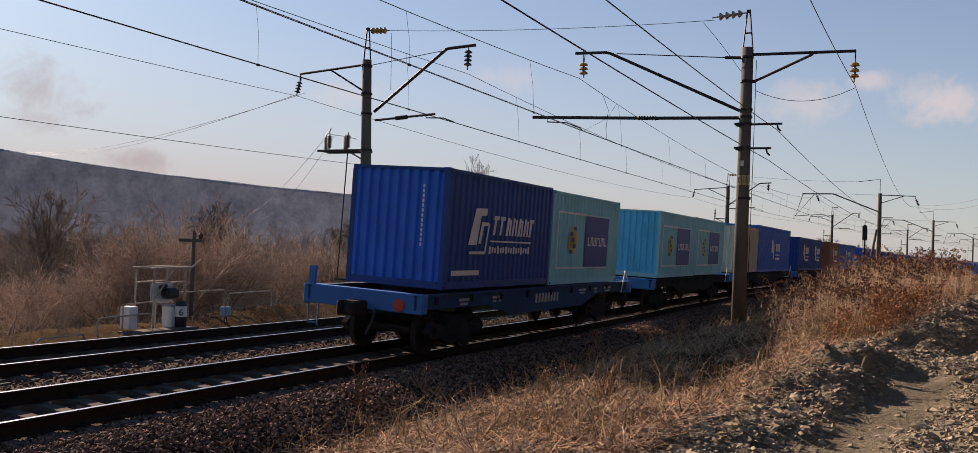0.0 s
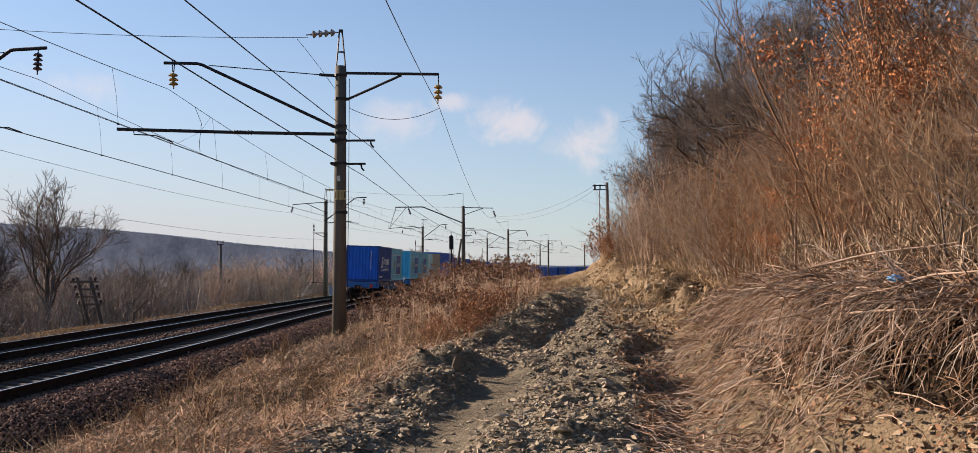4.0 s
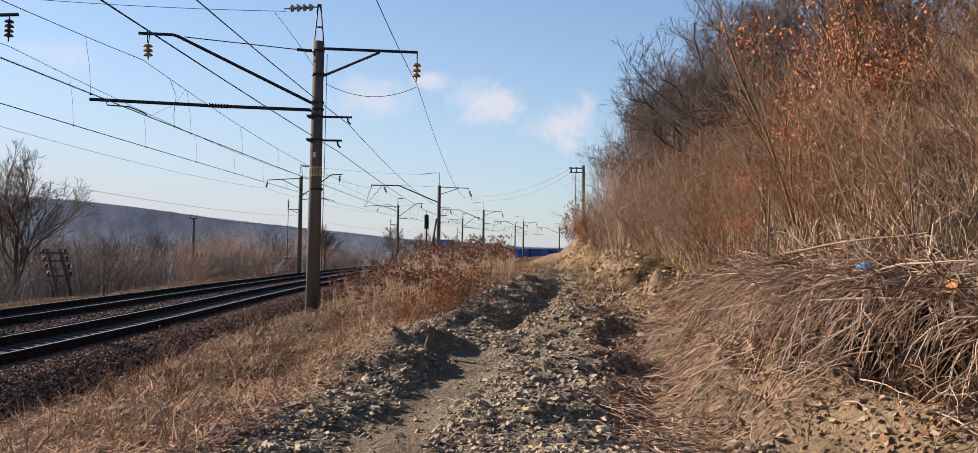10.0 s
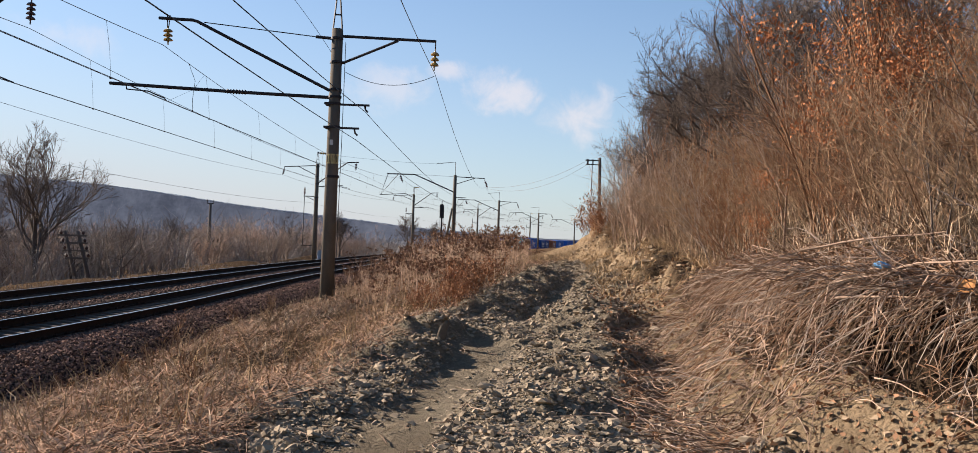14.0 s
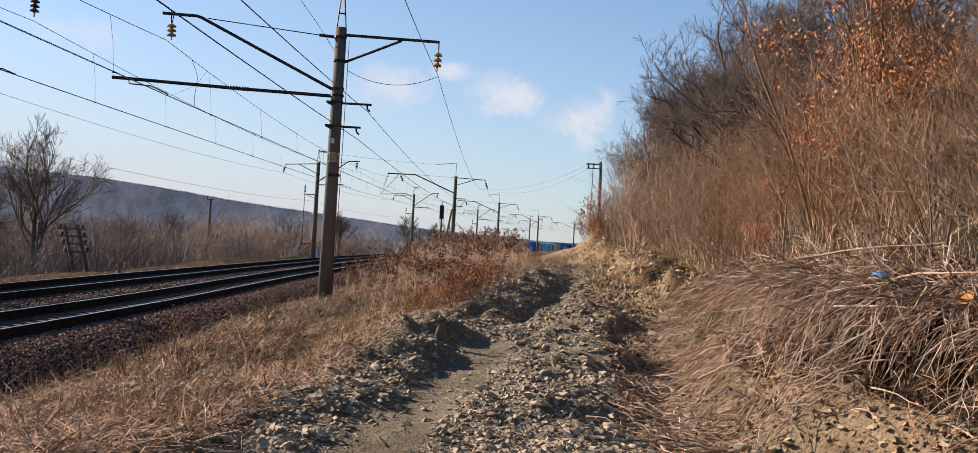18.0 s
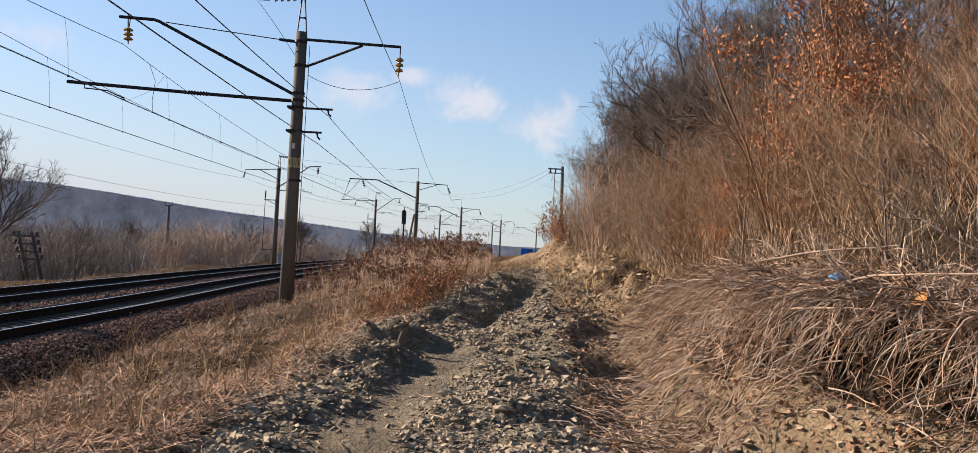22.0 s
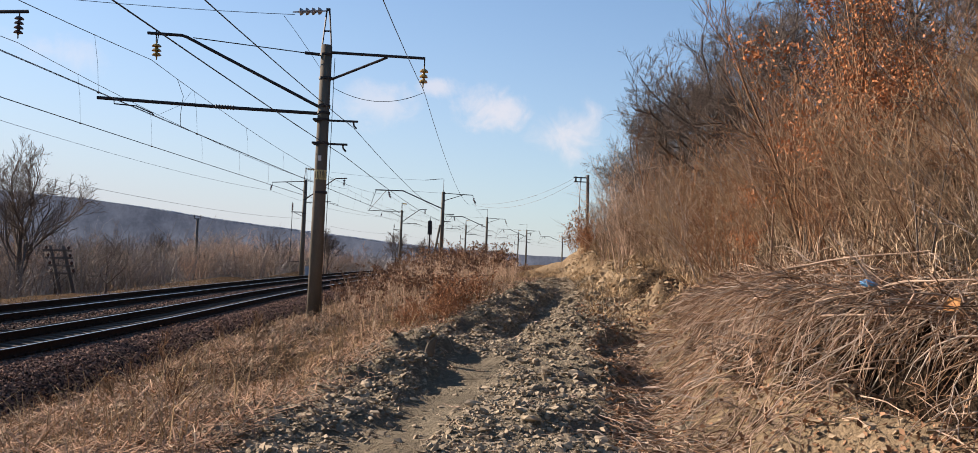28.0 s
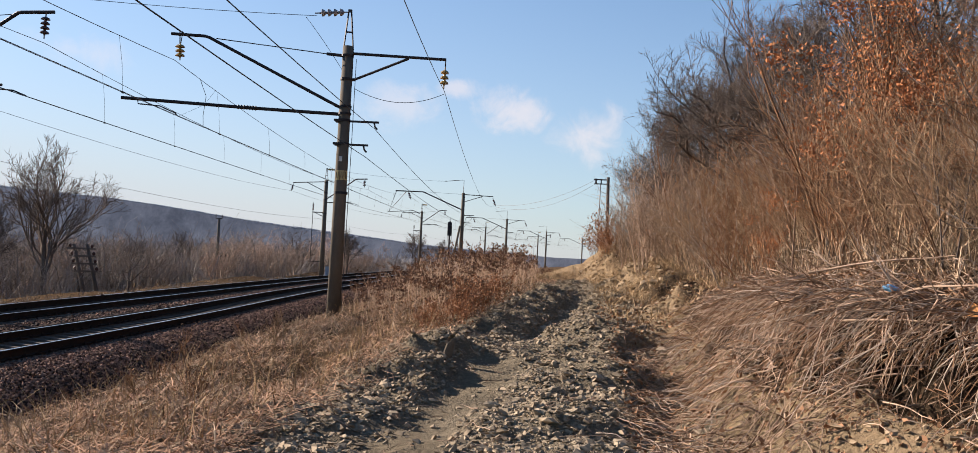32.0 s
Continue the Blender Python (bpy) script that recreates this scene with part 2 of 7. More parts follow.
    def sweep(self, prof, frames, mat=0, mats=None, closed=True):
        """prof: points (lateral, up); frames: matrices with x lateral, z up."""
        k, vs, fs = len(prof), [], []
        for fr in frames:
            vs.extend(fr @ Vector((a, 0, b)) for a, b in prof)
        ms = []
        for i in range(len(frames) - 1):
            for j in range(k if closed else k - 1):
                a, b = i * k + j, i * k + (j + 1) % k
                fs.append((a, b, b + k, a + k))
                ms.append(mats[j] if mats else mat)
        o = len(self.v)
        self.v.extend(tuple(p) for p in vs)
        self.f.extend(tuple(i + o for i in q) for q in fs)
        self.m.extend(ms)
        if closed:
            self.f.append(tuple(o + j for j in range(k))[::-1])
            self.f.append(tuple(o + (len(frames) - 1) * k + j for j in range(k)))
            self.m.extend([mat, mat])
        return self

    def mesh(self, name, *mats, smooth=False):
        me = bpy.data.meshes.new(name)
        me.from_pydata(self.v, [], self.f)
        for mt in mats:
            me.materials.append(mt)
        if any(self.m):
            me.polygons.foreach_set("material_index", self.m)
        if smooth:
            me.polygons.foreach_set("use_smooth", [True] * len(self.f))
        me.update()
        return me


def part(name, shape, mats, parent=None, label="", smooth=False, m=None):
    """One mesh object under a thing or a part; shape: a Shape or a ready mesh."""
    mats = mats if isinstance(mats, (tuple, list)) else (mats,)
    me = shape.mesh(name, *mats, smooth=smooth) if isinstance(shape, Shape) else shape
    ob = new(name, me)
    if parent is not None:
        ob.parent = parent
    if m is not None:
        ob.matrix_basis = m
    return tagged(ob, label)


def thing(name, label, category, m=None, group="", kind=""):
    ob = new(name)
    ob.empty_display_size = 0.3
    if m is not None:
        ob.matrix_basis = m
    return tagged(ob, label, category, group, kind)


def solid(name, shape, mats, label, category, group="", kind="", smooth=False, m=None):
    ob = part(name, shape, mats, None, "", smooth, m)
    return tagged(ob, label, category, group, kind)


# ---- the line of the railway ----
TRACK_X, BEND, SPACING, CANT = -10.29, 2.4e-6, 4.10, 0.039


def lay_line():
    s = np.arange(-150.0, 760.0, 0.5)
    kap = np.where(s < 0, 0.0, np.where(s < 80, 6 * BEND * s, np.where(s < 420, 6 * BEND * 80, 0.0)))
    i0 = int(np.argmin(abs(s)))
    th = np.cumsum(kap) * 0.5
    th -= th[i0]
    x, y = np.cumsum(np.sin(th)) * 0.5, np.cumsum(np.cos(th)) * 0.5
    return s, x - x[i0] + TRACK_X, y - y[i0], th


LS, LX, LY, LT = lay_line()


def rail_z(s):
    return -0.003 * np.clip(s, 0.0, 250.0) - 0.0098 * np.clip(s - 112.0, 0.0, 138.0)


def on_line(s, lateral=0.0, up=0.0, cant=0.0):
    """The pose at s along the near track: y ahead, x to the right, tilted by the cant."""
    th = float(np.interp(s, LS, LT))
    base = Matrix.Translation((float(np.interp(s, LS, LX)), float(np.interp(s, LS, LY)), float(rail_z(s)))) @ Matrix.Rotation(-th, 4, "Z")
    return base @ Matrix.Translation((lateral, 0, 0)) @ Matrix.Rotation(cant, 4, "Y") @ Matrix.Translation((0, 0, up))


def sag_z(s):
    """How far the near track has settled."""
    return -0.10 * np.exp(-((np.asarray(s, float) - 28.0) / 14.0) ** 2)


def track_line(s, offset=0.0, up=0.0):
    """The canted pose of one of the tracks; the near one has settled a little."""
    m = on_line(s, offset, up, CANT)
    if offset == 0.0:
        m.translation.z += float(sag_z(s))
    return m


def wire_line(s, lateral=0.0):
    """The pose at s along the line at the level that the poles and wires keep while the track falls away."""
    m = on_line(s, lateral)
    m.translation.z = -0.003 * min(max(s, 0.0), 28.0)
    return m


# ---- ground ----
def lattice(x, y, cell, seed):
    x, y = np.asarray(x, float) / cell, np.asarray(y, float) / cell
    xi, yi = np.floor(x), np.floor(y)
    fx, fy = x - xi, y - yi
    fx, fy = fx * fx * (3 - 2 * fx), fy * fy * (3 - 2 * fy)

    def h(a, b):
        v = np.sin(a * 127.1 + b * 311.7 + seed * 74.7) * 43758.5453
        return v - np.floor(v)
    return (h(xi, yi) * (1 - fx) + h(xi + 1, yi) * fx) * (1 - fy) + (h(xi, yi + 1) * (1 - fx) + h(xi + 1, yi + 1) * fx) * fy - 0.5


def ramp(v, a, b):
    u = np.clip((v - a) / (b - a), 0, 1)
    return u * u * (3 - 2 * u)


def toe(y):
    """Foot of the hillside."""
    return 1.85 - 0.8 * np.exp(-((y - 47) / 9.0) ** 2) + 1.1 * (1 - ramp(y, 4.5, 8.6)) + 0.088 * (np.clip(y, -20, 60) - 8) + np.where(y > 60, (y - 60) * 0.10 + np.maximum(y - 110, 0) ** 2 * 0.0011, 0)


def path_z(y):
    return 0.55 + 0.03 * (np.clip(y, -20, 31) - 8) - 0.025 * np.maximum(np.minimum(y, 75) - 35, 0)


def rut_x(y):
    return -0.6 + 0.15 * (y - 8) + 0.0015 * np.maximum(y - 8, 0) ** 2


def heap(y):
    return ramp(y, 3, 9) * (1 - ramp(y, 34, 42))


def lip_back(y):
    return 0.38 * (1 - ramp(y, 6.8, 9.5))


def ground_z(x, y, rough=True):
    x, y = np.asarray(x, float), np.asarray(y, float)
    ax = np.interp(y, LY, LX)
    th = np.interp(y, LY, LT)
    s = np.interp(y, LY, LS)
    v = (x - ax) * np.cos(th)
    rz = rail_z(s)
    # formation of both tracks, ditch and slope on the near side
    mid = -0.56
    right = np.interp(v, [2.0, 2.9, 3.4, 5.2, 6.6, 9.0, 12.0], [-0.56, -0.98, -0.86, 0.02, 0.30, 0.62, 0.8])
    left = np.interp(-v, [6.0, 7.0, 10.5, 13.0, 20.0, 60.0], [-0.56, -0.50, -0.5, -1.0, -2.0, -2.6])
    z = np.where(v > 2.0, right, np.where(v < -6.0, left, mid)) + rz
    # bench with the dirt path
    tx = toe(y)
    u = x - tx
    pz = path_z(y)
    near = ramp(v, 6.0, 9.6)
    z = np.where(v > 5.2, z * (1 - near) + pz * near, z)
    # hillside
    wob = 0.5 * lattice(x, y, 2.3, 4) + 0.25 * lattice(x, y, 0.8, 5)
    bank = ((0.62 + 0.25 * lattice(x, y, 4.0, 3)) * ramp(u + wob, 0.0, 1.15) + 0.72 * ramp(u + wob - lip_back(y), 0.95, 1.4)) * (1 - 0.46 * ramp(y, 8.0, 17.0) - 0.12 * ramp(y, 17, 30) + 0.5 * ramp(y, 33, 44))
    slope = (0.42 + 0.08 * ramp(y, 9.0, 17.0)) * np.maximum(u - 1.6 - lip_back(y), 0) + 0.10 * np.maximum(u - 8, 0) ** 1.0
    slope = np.minimum(slope, 34 + 0.02 * u)
    z = z + np.where(u > 0, bank + slope, 0)
    # valley and far hills to the left and ahead
    r = np.hypot(x, y)
    az = np.degrees(np.arctan2(x, y))
    crest = np.interp(az, [-180, -90, -60, -53, -45, -40, -34.6, -23, -15.6, -10, -4, 4, 12, 60, 180], [2.9, 4.9, 4.9, 4.5, 3.65, 3.3, 3.05, 2.36, 1.61, 1.11, 0.61, 0.28, 0.25, 0.25, 0.9])
    far = ramp(r, 330, 1250)
    hill = np.tan(np.radians(crest)) * np.clip(r, 0, 1250) * far + 14 * lattice(x, y, 210.0, 9) * far * np.clip(crest, 0.3, 2) * 0.4
    away = ramp(r, 120, 420) * (1 - ramp(-np.abs(v), -40, -12))
    z = z * (1 - away * np.where(u > 0, 0, 1)) + (-3.6 + hill) * away * np.where(u > 0, 0, 1)
    if rough:
        k = np.where((v > 3.2), 1.0, np.where(v < -6.6, 1.0, 0.0)) * (r < 300)
        z = z + k * (0.16 * lattice(x, y, 1.7, 1) + 0.09 * lattice(x, y, 0.55, 2))
        # tussocks on the slope beside the ballast
        z = z + k * ramp(v, 3.4, 4.4) * (1 - ramp(v, 8.0, 9.5)) * (y < 40) * 0.22 * lattice(x, y, 0.85, 6)
        z = z + np.where((v < -9), 1.0, 0) * (r < 400) * 0.9 * lattice(x, y, 9.0, 7)
        # spoil heaps beside and between the ruts
        q = heap(y)
        rx = rut_x(y)
        w = x - rx
        lump = 0.65 + 0.9 * lattice(x, y, 1.3, 11) + 0.7 * lattice(x, y, 0.5, 12)
        lip = np.exp(-((w + 0.95) / 0.55) ** 2) * 0.17 * (0.25 + 0.75 * ramp(y, 8, 13))
        mid_r = np.exp(-((w - 1.35) / 0.75) ** 2) * 0.23 * (0.4 + 0.6 * ramp(y, 8, 13))
        knoll = np.exp(-((x - rx - 1.35) / 0.75) ** 2 - ((y - 16.0) / 2.6) ** 2) * 0.30
        big = knoll * (0.6 + 0.9 * lattice(x, y, 0.7, 17)) + np.exp(-((x - 4.9) / 1.3) ** 2 - ((y - 28.5) / 3.2) ** 2) * 0.55
        z = z + q * lump * (lip + mid_r) + big * (0.7 + 0.8 * lattice(x, y, 0.9, 14))
        floor_1, gully = ramp(y, 7.0, 8.6) * (1 - ramp(y, 13.0, 14.2)), ramp(y, 15.0, 17.0) * (1 - ramp(y, 23, 29))
        z = z - q * np.exp(-(w / 0.5) ** 4) * 0.11 * floor_1 - q * np.exp(-((w - 0.12) / 0.30) ** 4) * 0.17 * gully
        z = z + q * np.exp(-((w + 0.75) / 0.45) ** 2) * 0.10 * gully * (0.7 + 0.9 * lattice(x, y, 0.9, 18))
        z = z + 0.13 * np.exp(-((x + 3.7) / 0.9) ** 2 - ((y - 10.9) / 1.7) ** 2) - 0.52 * np.exp(-((x + 2.7) / 0.95) ** 2 - ((y - 14.6) / 3.6) ** 2)
        z = z - q * np.exp(-((w - 2.5) / 0.4) ** 2) * 0.10 * (y < 22)
        rough_zone = ramp(w, -2.2, -1.0) * (1 - ramp(u, 0.2, 1.0)) * (1 - np.exp(-(w / 0.4) ** 2)) * q
        z = z + rough_zone * (0.10 * lattice(x, y, 0.62, 19) + 0.21 * lattice(x, y, 0.34, 15) + 0.14 * lattice(x, y, 0.17, 16)) * (0.6 + 0.4 * ramp(y, 9, 13))
        # hollows washed out under the lip
        w2 = u + wob - lip_back(y)
        hollow = sum(np.exp(-((y - c) / k) ** 2) for c, k in ((6.3, 0.26), (6.9, 0.22), (7.65, 0.34), (8.55, 0.3), (9.4, 0.36), (10.7, 0.36), (12.2, 0.4)))
        z = z - 0.78 * hollow * ramp(w2, 0.78, 0.98) * (1 - ramp(w2, 1.45, 1.62)) * (r < 60) * (u > 0)
        # clods on the cut face
        face = ramp(u, -0.2, 0.6) * (1 - ramp(u, 2.0, 3.0)) * (r < 60)
        z = z + face * (0.30 * lattice(x, y, 0.6, 21) + 0.14 * lattice(x, y, 0.23, 22))
        # bare earth mound where the path ends
        z = z + 1.0 * np.exp(-((x - 5.2) / 2.4) ** 2 - ((y - 49) / 4.0) ** 2)
    return z


def spread(lo, hi, step, out_lo, out_hi, grow=1.09):
    a = list(np.arange(lo, hi + 1e-6, step))
    d, p = step, a[-1]
    while p < out_hi:
        d = min(d * grow, 140)
        p += d
        a.append(p)
    d, p = step, a[0]
    while p > out_lo:
        d = min(d * grow, 140)
        p -= d
        a.insert(0, p)
    return np.array(a)


def soil_material():
    """Grey-brown shale soil on the path, ochre clay on the cut, leaf litter and straw elsewhere, dark soil under the
    ballast; shade painted under the lip, thicket and grass, haze into the far woods.
    """
    m = bpy.data.materials.new("soil")
    m.use_nodes = True
    nt = m.node_tree
    b = nt.nodes["Principled BSDF"]
    b.inputs["Roughness"].default_value = 0.95
    b.inputs["Specular IOR Level"].default_value = 0.0
    pos = nt.nodes.new("ShaderNodeNewGeometry").outputs["Position"]
    at = nt.nodes.new("ShaderNodeAttribute")
    at.attribute_name = "cover"
    sep = nt.nodes.new("ShaderNodeSeparateColor")
    nt.links.new(at.outputs["Color"], sep.inputs[0])
    tex = {}
    for nm, sc in (("b", 3.5), ("c", 22.0), ("d", 90.0)):
        n = node(nt, "ShaderNodeTexNoise", Scale=sc, Detail=5.0, Roughness=0.62)
        nt.links.new(pos, n.inputs["Vector"])
        r = nt.nodes.new("ShaderNodeMapRange")
        r.inputs["From Min"].default_value, r.inputs["From Max"].default_value = 0.36, 0.66
        nt.links.new(n.outputs[0], r.inputs["Value"])
        tex[nm] = r.outputs[0]
    litter = mix_color(nt, tex["b"], (0.10, 0.064, 0.038), (0.16, 0.108, 0.064))
    litter = mix_color(nt, maths(nt, "MULTIPLY", tex["c"], 0.6), litter, (0.055, 0.035, 0.022))
    shale = mix_color(nt, tex["b"], (0.185, 0.152, 0.108), (0.25, 0.205, 0.145))
    shale = mix_color(nt, maths(nt, "MULTIPLY", tex["c"], 0.6), shale, (0.10, 0.083, 0.06))
    shale = mix_color(nt, maths(nt, "MULTIPLY", tex["d"], 0.35), shale, (0.25, 0.215, 0.16))
    clay = mix_color(nt, tex["b"], (0.36, 0.26, 0.16), (0.23, 0.165, 0.10))
    clay = mix_color(nt, maths(nt, "MULTIPLY", tex["c"], 0.5), clay, (0.14, 0.102, 0.065))
    # woods on the far slope: blue haze put into the colour, mottled evenly as seen across the valley
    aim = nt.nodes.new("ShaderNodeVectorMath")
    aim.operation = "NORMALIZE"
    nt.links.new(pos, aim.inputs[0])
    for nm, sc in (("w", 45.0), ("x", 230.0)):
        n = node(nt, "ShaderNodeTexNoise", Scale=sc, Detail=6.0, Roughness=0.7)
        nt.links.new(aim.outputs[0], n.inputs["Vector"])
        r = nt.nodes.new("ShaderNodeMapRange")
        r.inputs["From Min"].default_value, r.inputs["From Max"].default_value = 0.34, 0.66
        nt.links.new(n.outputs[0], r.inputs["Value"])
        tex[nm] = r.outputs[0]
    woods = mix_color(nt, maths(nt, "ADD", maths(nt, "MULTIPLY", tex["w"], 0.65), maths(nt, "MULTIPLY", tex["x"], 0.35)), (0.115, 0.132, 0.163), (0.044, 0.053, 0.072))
    col = mix_color(nt, sep.outputs[0], litter, shale)
    col = mix_color(nt, sep.outputs[1], col, clay)
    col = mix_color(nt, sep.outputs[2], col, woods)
    # near-black brown for shade painted into the soil, and for dark gravel
    shade_gravel = mix_color(nt, tex["c"], (0.055, 0.038, 0.025), (0.03, 0.022, 0.016))
    col = mix_color(nt, at.outputs["Alpha"], col, shade_gravel)
    nt.links.new(col, b.inputs["Base Color"])
    bp = nt.nodes.new("ShaderNodeBump")
    bp.inputs["Strength"].default_value, bp.inputs["Distance"].default_value = 0.8, 0.06
    nt.links.new(maths(nt, "ADD", tex["b"], maths(nt, "ADD", maths(nt, "MULTIPLY", tex["c"], 0.7), maths(nt, "MULTIPLY", tex["d"], 0.35))), bp.inputs["Height"])
    nt.links.new(bp.outputs[0], b.inputs["Normal"])
    return m


def make_ground():
    xs = spread(-3.0, 7.0, 0.10, -3200, 3200, 1.06)
    ys = spread(5.0, 22.0, 0.12, -900, 4200, 1.022)
    gx, gy = np.meshgrid(xs, ys)
    gz = ground_z(gx, gy)
    nx, ny = len(xs), len(ys)
    co = np.stack([gx, gy, gz], -1).reshape(-1, 3).astype(np.float32)
    i = np.arange(nx - 1)[None, :] + nx * np.arange(ny - 1)[:, None]
    quads = np.stack([i, i + 1, i + 1 + nx, i + nx], -1).reshape(-1, 4)
    me = bpy.data.meshes.new("ground")
    me.vertices.add(len(co))
    me.vertices.foreach_set("co", co.ravel())
    me.loops.add(quads.size)
    me.loops.foreach_set("vertex_index", quads.ravel().astype(np.int32))
    me.polygons.add(len(quads))
    me.polygons.foreach_set("loop_start", np.arange(0, quads.size, 4, dtype=np.int32))
    me.polygons.foreach_set("use_smooth", np.ones(len(quads), bool))
    me.update(calc_edges=True)
    # what covers the soil: bare shale, clay cut, far woods, painted shade with dark gravel
    u = gx - toe(gy)
    w = gx - rut_x(gy)
    n1 = lattice(gx, gy, 0.8, 31) + 0.6 * lattice(gx, gy, 0.25, 32)
    shale = ramp(w + 0.5 * n1, -2.1, -1.3) * (1 - ramp(u + 0.5 * n1, 0.0, 0.5)) * heap(gy)
    clay = ramp(u + 0.6 * n1, -0.1, 0.5) * (1 - ramp(u + 0.5 * n1 - lip_back(gy), 0.85, 1.2)) * (gy < 60) * (gy > -10)
    clay = np.maximum(clay, np.exp(-((gx - 4.6) / 2.0) ** 2 - ((gy - 49) / 3.6) ** 2))
    # share of the haze-tinted woods colour, growing with distance
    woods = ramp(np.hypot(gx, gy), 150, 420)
    # shade painted dark into the recess under the bank's lip
    shade_gravel = ramp(u + 0.4 * n1 - lip_back(gy), 0.9, 1.15) * (1 - ramp(u + 0.4 * n1 - lip_back(gy), 1.4, 1.8)) * (gy < 24) * (gy > 0)
    v = (gx - np.interp(gy, LY, LX)) * np.cos(np.interp(gy, LY, LT))
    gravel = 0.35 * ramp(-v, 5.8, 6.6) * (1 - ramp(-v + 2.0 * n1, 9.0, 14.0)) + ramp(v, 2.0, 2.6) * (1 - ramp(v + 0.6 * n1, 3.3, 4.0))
    # shade painted into the gaps below the thicket and the verge grass
    shade_gravel = np.maximum(shade_gravel, 0.6 * ramp(u + 0.5 * n1, 1.6, 2.3) * (gy < 75))
    shade_gravel = np.maximum(shade_gravel, 0.6 * ramp(v, 3.0, 3.6) * (1 - ramp(v + 0.8 * n1, 6.6, 8.4)) * (gy < 45))
    shade_gravel = np.maximum(shade_gravel, 0.9 * gravel * (np.hypot(gx, gy) < 330))
    col = np.stack([shale, clay, woods, shade_gravel], -1).reshape(-1, 4).astype(np.float32)
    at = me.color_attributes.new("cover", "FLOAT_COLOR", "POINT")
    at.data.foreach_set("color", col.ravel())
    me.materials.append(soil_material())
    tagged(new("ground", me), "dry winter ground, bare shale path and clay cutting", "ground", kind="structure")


make_ground()


# ---- railway tracks ----
RAIL_PROFILE = [(-0.075, -0.20), (0.075, -0.20), (0.075, -0.186), (0.012, -0.165), (0.009, -0.045), (0.036, -0.032), (0.036, -0.004), (0.028, 0.0),
                (-0.028, 0.0), (-0.036, -0.004), (-0.036, -0.032), (-0.009, -0.045), (-0.012, -0.165), (-0.075, -0.186)]


def make_track(offset, label):
    t = thing("railway_track", label, "railway track", group="pair of railway tracks")
    steps = list(np.arange(-12, 60, 2.0)) + list(np.arange(60, 330, 4.0))
    for side in (-0.76, 0.76):
        sh = Shape()
        sh.sweep(RAIL_PROFILE, [track_line(s, offset) @ Matrix.Translation((side, 0, 0)) for s in steps], mats=[0] * 7 + [1] + [0] * 6)
        part("rail", sh, (M["rail"], M["rail_top"]), t, "dark rusty rail with a polished head")
    # one sleeper: tapered concrete block, lower in the middle, with rail pads
    sl = Shape()
    prof = [(-1.35, 0.0), (-1.30, 0.04), (-0.45, 0.035), (0.0, 0.01), (0.45, 0.035), (1.30, 0.04), (1.35, 0.0), (1.35, -0.12), (-1.35, -0.12)]
    k = len(prof)
    vs = [(x, sgn * (0.14 if z <= 0 else 0.105), z - 0.242) for sgn in (-1, 1) for x, z in prof]
    fs = [tuple(range(k)), tuple(range(2 * k - 1, k - 1, -1))] + [(i, i + k, (i + 1) % k + k, (i + 1) % k) for i in range(k)]
    sl.add(vs, fs)
    me = sl.mesh("sleeper", M["sleeper"])
    fast = Shape()
    fast.box((0, 0, -0.165), (0.07, 0.1, 0.05))
    fast.tube([(0, 0, -0.15), (0, 0, -0.10)], 0.014, n=5)
    fme = fast.mesh("fastening", M["rail"])
    n = 0
    s = 4.0
    while s < 150:
        m = track_line(s, offset)
        sp = part("sleeper", me, (), t, m=m)
        if 8 < s < 30:
            for fx in (-0.87, -0.65, 0.65, 0.87):
                part("fastening", fme, (), sp, m=Matrix.Translation((fx, 0, 0)))
        s += 0.545
        n += 1
    rest = Shape()
    base_v, base_f = list(sl.v), list(sl.f)
    while s < 300:
        m = track_line(s, offset)
        rest.add([m @ Vector(p) for p in base_v], base_f)
        s += 0.545
    tagged(part("far_sleepers", rest, M["sleeper"], t), kind="stuff")


make_track(0.0, "nearer railway track with polished rails on concrete sleepers")
make_track(-SPACING, "farther railway track with polished rails on concrete sleepers")


